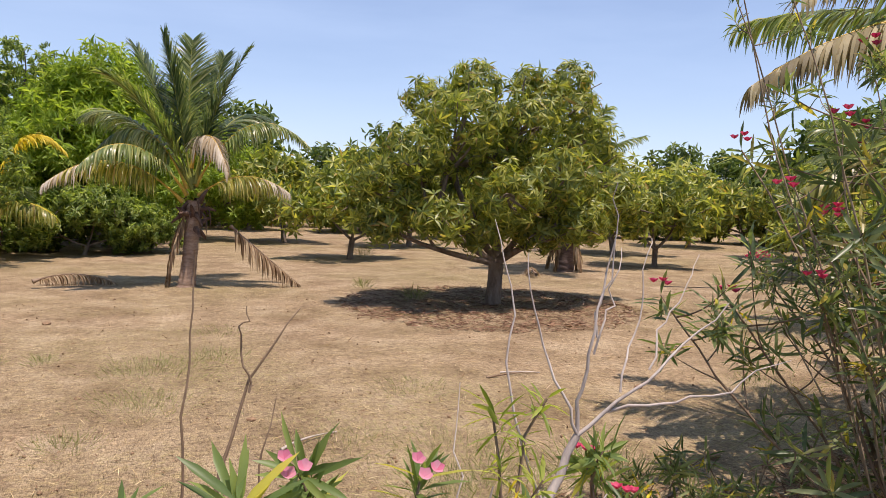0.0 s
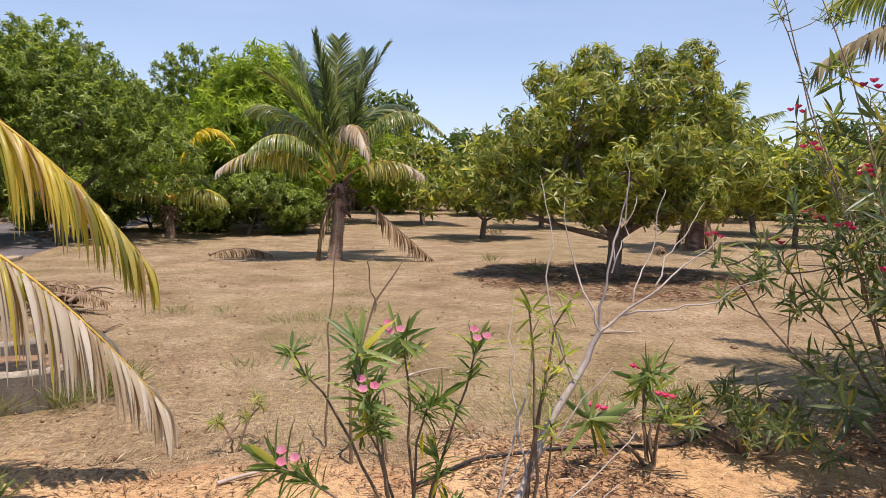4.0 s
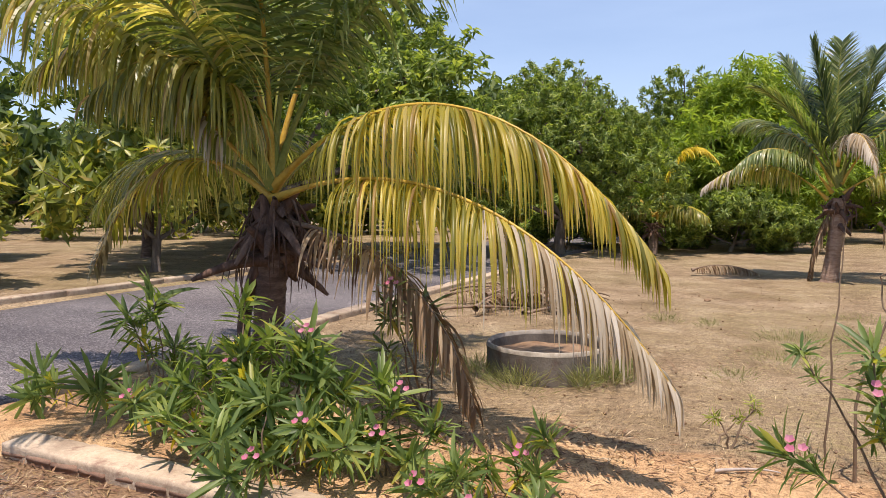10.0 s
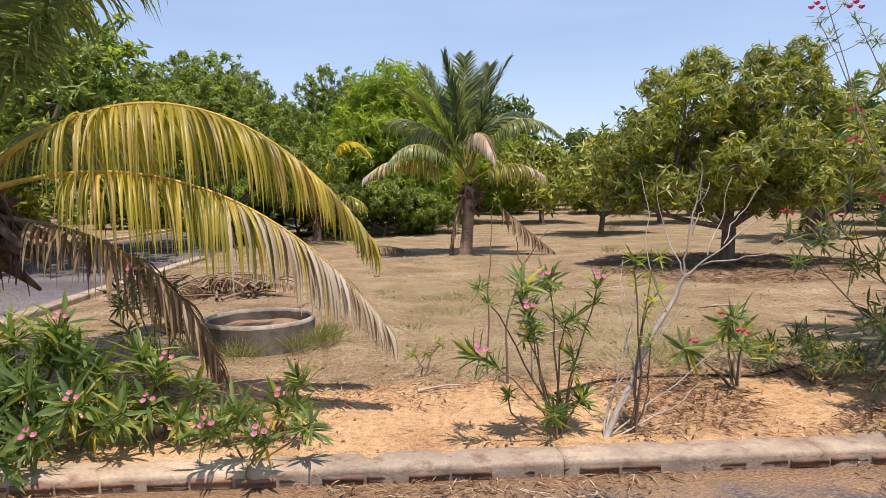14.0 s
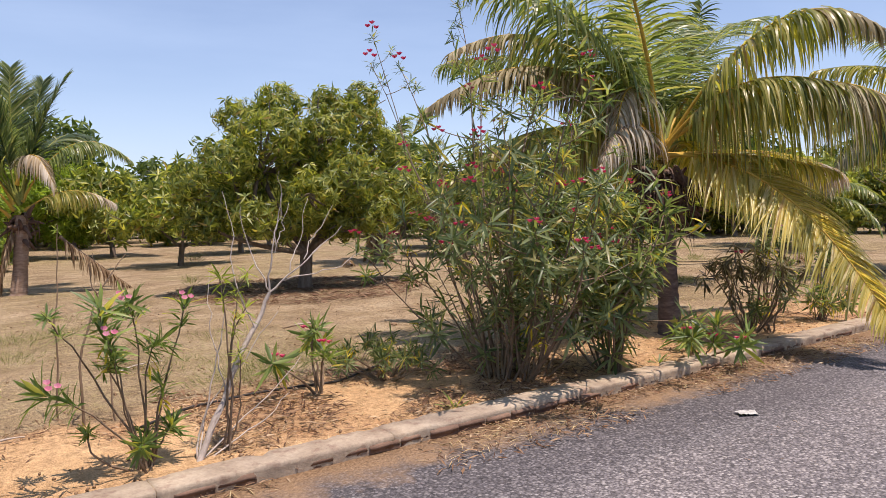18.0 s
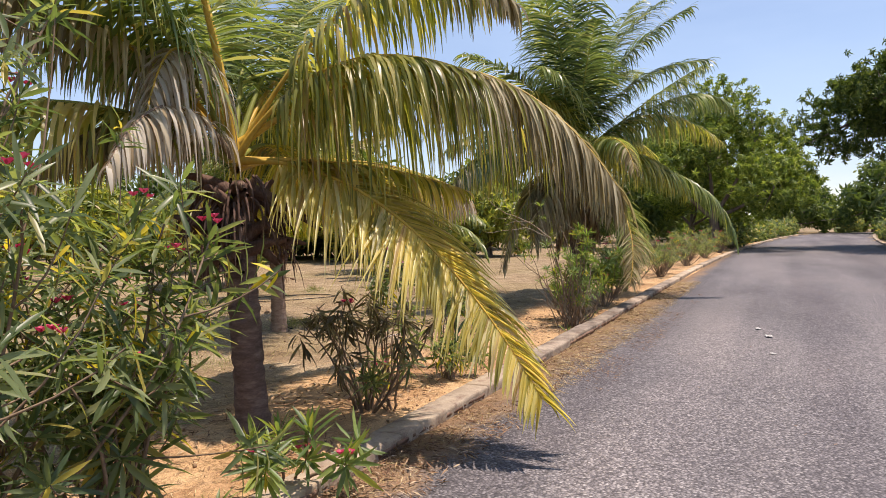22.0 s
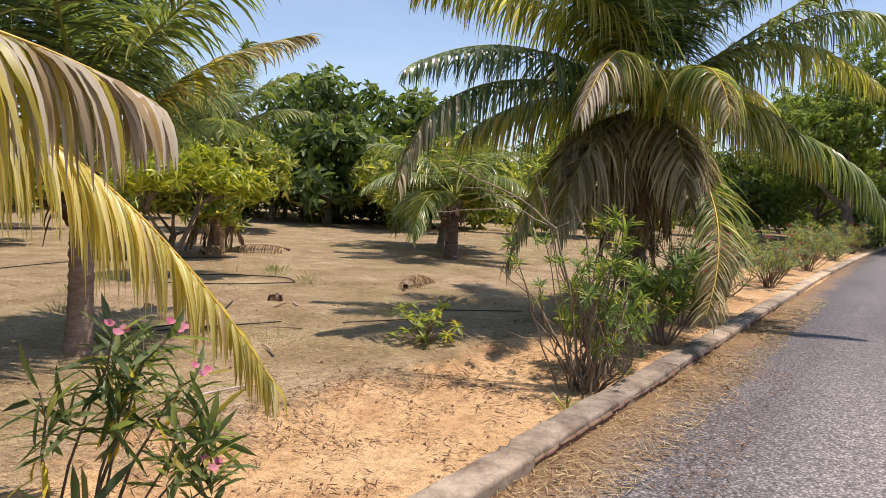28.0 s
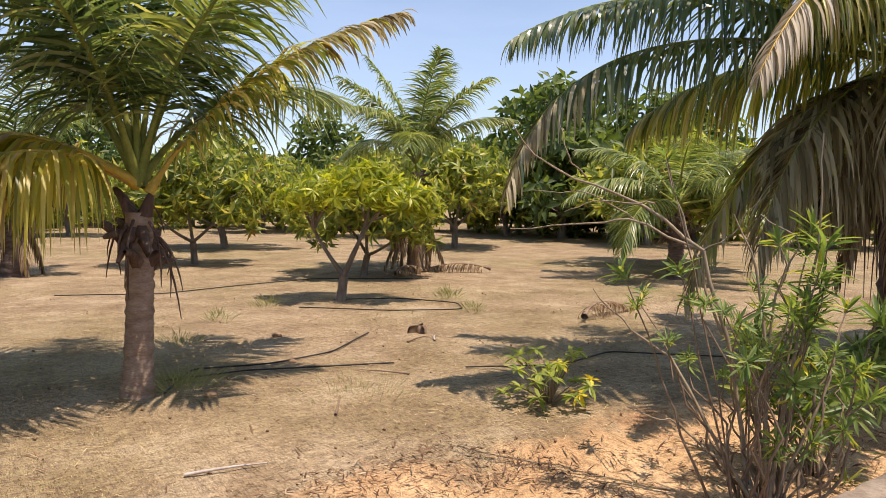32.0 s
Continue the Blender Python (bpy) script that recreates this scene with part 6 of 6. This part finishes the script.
def build_ring():
    ring = thing("well_ring", on_ground(-1.9, 4.35), "low round concrete well ring with dark stains", "well ring")
    n, prof = 56, [(0.54, 0.0), (0.535, 0.15), (0.54, 0.27), (0.532, 0.30), (0.52, 0.306), (0.508, 0.30), (0.503, 0.27), (0.50, 0.05)]
    v, f, rim = [], [], []
    for i in range(n):
        a = 2 * math.pi * i / n
        for k, (r, z) in enumerate(prof):
            w = wobble(math.cos(a) * 3 + k, math.sin(a) * 3, 2.3, 6.0)
            v.append(((r + 0.012 * w) * math.cos(a), (r + 0.012 * w) * math.sin(a), z + 0.008 * w * (z > 0.2)))
    m = len(prof)
    for i in range(n):
        for k in range(m - 1):
            a, b = i * m + k, ((i + 1) % n) * m + k
            # top faces take the paler rim material, sides the darker one
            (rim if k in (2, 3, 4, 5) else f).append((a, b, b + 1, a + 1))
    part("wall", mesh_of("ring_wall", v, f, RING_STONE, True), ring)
    part("rim", mesh_of("ring_rim", v, rim, RIM_STONE, True), ring, "pale rim")
    v = [(0, 0, 0.21)] + [(0.51 * math.cos(2 * math.pi * i / 24), 0.51 * math.sin(2 * math.pi * i / 24), 0.19 + 0.01 * math.sin(i * 1.7)) for i in range(24)]
    part("fill", mesh_of("ring_fill", v, [(0, 1 + i, 1 + (i + 1) % 24) for i in range(24)], CLOD, True), ring, "dry earth inside")


build_ring()

# ---- dead fronds lying about ----


def lying_frond(x, y, turn, length, label="dry brown palm frond lying on the earth", lift=0.03, material=None):
    ob = thing("fallen_frond", on_ground(x, y), label, "palm frond", "fallen fronds", turn=radians(turn))
    frond(ob, (-length / 2, 0, lift + 0.05), (0, 0.08 * length, lift + 0.16), (length / 2, 0, lift), material or FROND_DEAD, DEADWOOD, 34, 0.26, 0.9, 0.026, 0.08)


for x, y, a, ln in ((-3.6, 7.9, 10, 1.8), (-3.1, 8.1, 40, 1.7), (-2.8, 7.7, -20, 1.6), (-3.4, 7.5, 75, 1.5), (-3.9, 8.2, -50, 1.6), (-2.7, 8.3, 110, 1.5), (-3.2, 7.9, 160, 1.7), (-1.0, 13.9, 5, 1.3), (17.2, 11.9, 30, 1.5), (18.4, 12.0, 140, 1.5), (16.6, 6.0, 15, 1.4), (-6.2, 20.5, 30, 1.6), (8.9, 14.6, 60, 1.4)):
    lying_frond(x, y, a, ln, lift=0.05 + 0.12 * (abs(x + 3.3) < 0.7 and y < 9) * rng.random())
for k in range(26):
    x, y, a = -3.25 + rng.normal(0, 0.55), 7.95 + rng.normal(0, 0.35), rng.uniform(0, 3.14)
    ln = rng.uniform(0.6, 1.3)
    o = np.array([math.cos(a), math.sin(a), 0]) * ln / 2
    z = rng.uniform(0.04, 0.3)
    stalk = tagged(new("dry_stalk", mesh_of("dry_stalk", *tube(bend(-o, np.array([0, 0, rng.uniform(0.05, 0.2)]), o, 8), np.linspace(0.024, 0.008, 8), 6), DEADWOOD, True)), "dry brown frond stalk on the heap", "palm stalk", "heap of stalks")
    stalk.location = (x, y, ground_z(x, y) + z * 0.7)

# ---- small things on the ground ----


def lump(name, x, y, size, material, label, category, squash=0.6, group="", seed=1):
    bm = bmesh.new()
    bmesh.ops.create_icosphere(bm, subdivisions=2, radius=size)
    for v in bm.verts:
        k = 1 + 0.35 * noise.noise(v.co * (1.3 / size) + Vector((seed, seed, 0)))
        v.co = Vector((v.co.x * k, v.co.y * k * 0.8, v.co.z * k * squash))
    me = bpy.data.meshes.new(name)
    bm.to_mesh(me)
    bm.free()
    me.materials.append(material)
    ob = tagged(new(name, me), label, category, group)
    ob.location = (x, y, ground_z(x, y) + size * squash * 0.45)
    return ob


for k, (x, y, s) in enumerate(((-1.0, 9.7, 0.05), (12.26, 7.02, 0.06), (3.55, 3.3, 0.05), (10.9, 5.0, 0.05), (11.9, 5.75, 0.045), (-0.4, 6.0, 0.03), (0.8, 5.0, 0.035), (4.3, 5.0, 0.04))):
    lump("earth_clod", x, y, s, CLOD, "dark dry clod of earth on the ground", "clod", 0.6, "clods", k + 1)


def husk(x, y, turn):
    ob = thing("coconut_husk", on_ground(x, y), "opened dry coconut husk lying on the earth", "husk", turn=turn)
    for s in (-1, 1):
        v, f = [], []
        for i in range(9):
            a = math.pi * i / 8
            for r in (0.13, 0.10):
                for z in (0.0, 0.045, 0.09):
                    q = r * (1 - (z / 0.2) ** 2)
                    v.append((s * 0.09 + q * math.cos(a + s), q * math.sin(a + s) * 0.7, z + 0.02))
        for i in range(8):
            for k in range(5):
                a = i * 6 + k
                if k != 2:
                    f.append((a, a + 6, a + 7, a + 1))
            a = i * 6
            f.append((a + 2, a + 8, a + 11, a + 5))
        part("husk_half", mesh_of("husk_half", v, f, DEADWOOD, True), ob)


husk(13.75, 6.35, 0.4)
for k, (x, y, a, ln) in enumerate(((13.5, 6.0, 20, 0.4), (13.7, 5.95, 50, 0.3), (3.35, 5.75, 10, 0.55), (3.5, 5.8, -15, 0.4), (11.6, 4.2, 60, 0.5), (10.5, 3.4, -10, 0.45), (12.4, 4.9, 130, 0.5), (1.1, 4.4, 30, 0.5), (-1.8, 6.6, 75, 0.4), (-0.2, 2.5, 20, 0.35), (6.0, 6.5, 100, 0.5))):
    o = np.array([math.cos(radians(a)), math.sin(radians(a)), 0]) * ln / 2
    tw = tagged(new("dry_twig", mesh_of("dry_twig", *tube(bend(-o, np.array([0.06 * math.sin(a), 0.06 * math.cos(a), 0.03]), o, 9), np.linspace(0.012, 0.004, 9), 5), PALE_BARK if k % 2 else DEADWOOD, True)), "dry crooked twig lying on the earth", "twig", "twigs")
    tw.location = (x, y, ground_z(x, y) + 0.012)


def laid_hose(points, label, r=0.009):
    pts = np.asarray(points, dtype=float)
    t = np.linspace(0, 1, 60)
    k = np.linspace(0, 1, len(pts))
    x, y = np.interp(t, k, pts[:, 0]), np.interp(t, k, pts[:, 1])
    for q in range(4):
        x[1:-1], y[1:-1] = (x[:-2] + 2 * x[1:-1] + x[2:]) / 4, (y[:-2] + 2 * y[1:-1] + y[2:]) / 4
    line = np.stack([x, y, [ground_z(a, b) + r + 0.012 for a, b in zip(x, y)]], -1)
    tagged(new("irrigation_hose", mesh_of("irrigation_hose", *tube(line, r, 6), HOSE, True)), label, "hose", "hoses")


laid_hose([(10.6, 12.0), (12.0, 11.2), (13.5, 11.8), (15.2, 12.2), (17.0, 11.0)], "black irrigation hose lying across the orchard")
laid_hose([(14.1, 9.3), (15.0, 8.9), (15.5, 8.0), (15.2, 7.45), (14.2, 7.9), (13.3, 8.8)], "black hose looped round the young mango")
laid_hose([(10.7, 5.6), (11.4, 5.62), (12.1, 5.35), (12.65, 5.12)], "black hose running to the palm", 0.008)
laid_hose([(10.6, 5.2), (11.0, 5.9), (11.7, 5.75), (12.4, 5.9), (13.2, 6.6)], "black hose running to the palm", 0.008)
laid_hose([(13.1, 4.6), (13.9, 4.2), (14.8, 4.4), (15.6, 3.6)], "black hose lying by the palm", 0.008)
laid_hose([(10.15, 1.34), (10.4, 1.36), (10.7, 1.36), (11.1, 1.29), (11.4, 1.3)], "short black cable lying behind the kerb", 0.009)
laid_hose([(0.6, 2.2), (1.0, 2.5), (1.5, 2.55), (2.2, 2.5), (2.9, 2.9)], "thin black hose lying on the litter", 0.010)


def crumpled(name, x, y, size, turn, label, seed):
    n = 9
    v = [((i / (n - 1) - 0.5) * size * (1 + 0.25 * wobble(j, i, 0.9, seed)), (j / (n - 1) - 0.5) * size * 0.6 * (1 + 0.3 * wobble(i, j, 0.7, seed)), 0.012 + 0.05 * size * 2.2 * (wobble(i, j, 0.55, seed) + 0.45)) for j in range(n) for i in range(n)]
    f = [(j * n + i, j * n + i + 1, (j + 1) * n + i + 1, (j + 1) * n + i) for j in range(n - 1) for i in range(n - 1)]
    ob = tagged(new(name, mesh_of(name, v, f, PAPER)), label, "litter", "scraps")
    ob.location, ob.rotation_euler = (x, y, 0.0), (0, 0, turn)


crumpled("paper_scrap", 4.16, 0.04, 0.14, -0.5, "crumpled white paper scrap on the asphalt", 2)
crumpled("paper_scrap", 13.05, -1.1, 0.11, 0.4, "crumpled white paper scrap on the asphalt", 5)
crumpled("paper_scrap", 12.35, -1.25, 0.14, 0.2, "flat white paper scrap on the asphalt", 7)
crumpled("paper_scrap", 11.0, -1.3, 0.08, 0.9, "small white paper scrap on the asphalt", 9)

# ---- weeds and tufts ----
TUFT_BLADE = blade(0.16, 0.006, 0.2, 0.35, (0.0, 0.5, 1.0))


def tuft(x, y, count, radius, height, material, label):
    p = rng.normal(0, radius * 0.5, (count, 2))
    d = np.stack([p[:, 0] * 1.2 / radius + rng.normal(0, 0.4, count), p[:, 1] * 1.2 / radius + rng.normal(0, 0.4, count), np.ones(count) * 0.9], -1)
    d /= np.linalg.norm(d, axis=1)[:, None]
    turns = towards(d, rng.uniform(0, 6.28, count)) @ rot_y(np.full(count, -math.pi / 2))
    v, f = scatter(TUFT_BLADE, turns, np.stack([p[:, 0], p[:, 1], rng.uniform(0, height * 0.6, count)], -1), height / 0.16 * rng.uniform(0.4, 1.0, count))
    ob = tagged(new("weed_tuft", mesh_of("weed_tuft", v, f, material)), label, "weed", "weeds", "stuff")
    ob.location = (x, y, ground_z(x, y))


for x, y, c, r, h in ((0.16, 6.7, 260, 0.5, 0.14), (0.75, 7.1, 160, 0.35, 0.13), (-0.79, 7.3, 60, 0.12, 0.14), (-0.39, 4.7, 80, 0.2, 0.13), (4.31, 10.8, 60, 0.2, 0.3), (3.87, 12.4, 50, 0.15, 0.28), (6.07, 19.8, 60, 0.25, 0.4),
                      (-1.3, 4.1, 130, 0.12, 0.26), (-1.45, 3.85, 100, 0.1, 0.22), (-1.2, 4.3, 120, 0.12, 0.24), (0.05, 5.6, 220, 0.4, 0.12), (1.3, 4.2, 240, 0.5, 0.1), (2.0, 4.0, 240, 0.5, 0.1), (1.6, 3.2, 300, 0.45, 0.12), (-1.95, 3.7, 200, 0.25, 0.2), (-2.4, 3.9, 120, 0.22, 0.22), (-1.3, 7.4, 80, 0.2, 0.15), (0.9, 8.4, 120, 0.4, 0.12), (1.9, 3.3, 200, 0.45, 0.16), (2.6, 3.2, 200, 0.4, 0.2),
                      (12.0, 8.3, 60, 0.15, 0.22), (12.9, 9.0, 60, 0.15, 0.22), (15.6, 8.4, 80, 0.18, 0.24), (15.2, 7.2, 60, 0.15, 0.2), (10.75, 5.3, 160, 0.25, 0.2), (11.2, 7.0, 70, 0.18, 0.2), (13.9, 4.5, 120, 0.4, 0.14), (11.9, 4.4, 160, 0.5, 0.12), (2.2, 5.4, 120, 0.4, 0.12), (5.5, 4.6, 160, 0.5, 0.13), (8.0, 4.2, 160, 0.5, 0.13), (7.2, 7.0, 140, 0.5, 0.12)):
    tuft(x, y, c * 3, r, h * 0.8, GRASS, "thin dull green weeds on the dry earth")
for x, y in ((10.9, 0.86), (11.9, 0.82), (13.1, 0.84), (14.4, 0.85), (9.6, 0.8), (8.3, 0.85), (15.6, 0.85), (17.2, 0.86), (18.6, 0.9), (6.6, 0.86), (7.4, 0.84)):
    tuft(x, y, 90, 0.2, 0.09, STRAW, "dry straw-coloured grass along the kerb")

rng = np.random.default_rng(33)
yb = thing("yellow_bush", on_ground(12.95, 3.35), "small broadleaf bush with a yellow lower leaf cluster", "shrub")
for k in range(24):
    a, q = k * 2.4, 0.36 * math.sqrt((k + 0.4) / 24)
    tip = np.array([q * math.cos(a), q * math.sin(a), 0.36 * rng.uniform(0.3, 1.1)])
    st = part("stem", mesh_of("stem", *tube(bend((0, 0, 0), tip * (0.4, 0.4, 0.6), tip, 6), np.linspace(0.008, 0.003, 6), 5), STEM, True), yb)
    part("leaf_whorl", mesh_of("leaf_whorl", *rosette(10, 0.10, 0.034, -30, 50, 0.3), YELLOWLEAF if k in (2, 10, 18) else OLEANDER_PALE, True), st, m=Matrix.Translation(tip))
spiky = thing("spiky_sprout", on_ground(12.15, 1.42), "small spiky green sprout beside the kerb", "sprout")
part("leaf_rosette", mesh_of("leaf_rosette", *rosette(12, 0.2, 0.018, 10, 75, 0.1), OLEANDER_DARK, True), spiky)
for x, y in ((14.2, 1.5), (13.55, 1.45), (2.55, 1.34), (4.9, 1.36)):
    sp = thing("spiky_sprout", on_ground(x, y), "small spiky green sprout beside the kerb", "sprout", "sprouts")
    part("leaf_rosette", mesh_of("leaf_rosette", *rosette(11, 0.17, 0.02, 0, 70, 0.15), OLEANDER, True), sp)

# ---- loose litter ----
BIT = blade(0.11, 0.015, 0.35, 0.08, (0.0, 0.5, 1.0))
STICKLET = blade(0.16, 0.007, 0.4, 0.06, (0.0, 0.5, 1.0))


def litter(name, spots, template, material, label, size=1.0, lift=0.008, tilt=0.14):
    spots = np.asarray(spots)
    n = len(spots)
    z = np.array([max(ground_z(x, y), 0.0 if (-6.3 < y < 1.02) else -1) for x, y in spots]) + lift + rng.uniform(0, 0.012, n)
    turns = rot_z(rng.uniform(0, 6.28, n)) @ rot_y(rng.normal(0, tilt, n)) @ rot_x(rng.normal(0, tilt * 1.5, n))
    v, f = scatter(template, turns, np.column_stack([spots, z]), size * rng.uniform(0.35, 1.3, n))
    return tagged(new(name, mesh_of(name, v, f, material)), label, "litter", kind="stuff")


def field(n, x0, x1, y0, y1, power=1.0):
    return np.column_stack([rng.uniform(x0, x1, n), y0 + (y1 - y0) * rng.random(n) ** power])


def clumped(n, x0, x1, y0, y1, scale, keep, power=1.0):
    pts = field(n * 3, x0, x1, y0, y1, power)
    k = [i for i in range(len(pts)) if wobble(pts[i][0], pts[i][1], scale, 12.0) > keep - rng.random() * 0.35]
    return pts[k[:n]]


def off_sand(pts):
    """Leaves out the bare sandy stretches behind the kerb."""
    return np.array([p for p in pts if not ((p[0] < 0.9 or 8.4 < p[0] < 12.3) and p[1] < 2.3 + 0.5 * wobble(p[0], p[1], 1.1, 4.0))])


litter("straw_bits", off_sand(clumped(26000, -5, 18, 1.3, 13, 0.5, -0.05, 1.3)), STICKLET, STRAW, "loose straw bits over the dry earth", 0.62)
litter("dry_leaves", off_sand(clumped(15000, -5, 18, 1.35, 14, 0.7, 0.05, 1.3)), BIT, LITTER, "scattered brown leaf bits over the dry earth", 0.42)
litter("straw_mat", off_sand(clumped(26000, -4.5, 16, 1.35, 7.5, 0.9, -0.1, 1.2)), STICKLET, STRAW, "fine matted straw over the dry earth", 0.36, 0.004)
litter("dark_chaff", off_sand(clumped(22000, -4.5, 16, 1.4, 8.0, 1.3, 0.0, 1.2)), STICKLET, LITTER, "fine dark chaff over the dry earth", 0.3, 0.003)
litter("twig_bits", field(1200, -5, 18, 1.4, 14, 1.4), STICKLET, LITTER, "scattered dark twigs over the dry earth", 1.3)
ring = rng.normal(0, 1, (7000, 2))
ring = ring / np.linalg.norm(ring, axis=1)[:, None] * (2.45 * np.sqrt(rng.random(7000)))[:, None] + (5.35, 10.15)
litter("mango_litter", ring, BIT, LITTER_DARK, "thick brown leaf litter under the mango", 1.35, 0.015)
litter("kerb_litter", np.concatenate([clumped(3600, -4.5, 8, 0.45, 1.02, 0.9, 0.12), clumped(3000, 8, 20, 0.5, 1.02, 0.9, 0.1), field(900, 3.2, 6.4, 0.75, 1.02, 0.6)]), BIT, LITTER, "brown fallen leaves along the kerb", 0.7, 0.010, 0.25)
litter("kerb_straw", np.concatenate([clumped(1500, -4.5, 8, 0.6, 1.02, 0.9, 0.15), clumped(8000, 8, 22, 0.45, 1.02, 0.9, -0.1)]), STICKLET, STRAW, "dry straw along the kerb", 0.75, 0.010)
litter("shrub_litter", np.concatenate([clumped(5200, 0.9, 4.6, 1.3, 3.1, 1.2, 0.0), field(500, -4.0, -0.9, 1.35, 2.4), field(900, 11.6, 15, 1.4, 2.6), field(900, 5.2, 9.2, 1.35, 2.6)]), BIT, LITTER, "brown fallen leaves under the shrubs", 0.85, 0.014, 0.25)
litter("sand_edge_litter", np.concatenate([clumped(1500, -3.2, 0.9, 2.05, 2.9, 1.6, 0.1), clumped(1900, 8.6, 12.3, 2.0, 3.1, 1.6, 0.1), clumped(500, 8.6, 12.4, 1.35, 2.1, 2.0, 0.25)]), BIT, LITTER, "dark leaf litter gathered where the sand ends", 0.62, 0.008, 0.25)
litter("road_edge_litter", clumped(1500, 8.5, 18, 0.05, 0.55, 1.3, 0.22), BIT, LITTER, "dry leaf bits strewn onto the asphalt edge", 0.5, 0.006, 0.2)
litter("road_specks", field(260, -3, 20, -3.5, 0.6), BIT, LITTER, "few dry leaf bits on the asphalt", 0.35, 0.004)

ROCK = (np.array([(1, 0, 0), (-1, 0, 0), (0, 1, 0), (0, -1, 0), (0, 0, 0.7), (0, 0, -0.7)]) * 0.02, np.array([(0, 2, 4), (2, 1, 4), (1, 3, 4), (3, 0, 4), (2, 0, 5), (1, 2, 5), (3, 1, 5), (0, 3, 5)]))
litter("pebbles", clumped(1500, -5, 18, 1.3, 12, 0.6, 0.0, 1.5), ROCK, CLOD, "small crumbs of dry earth", 0.75, 0.0, 0.8)
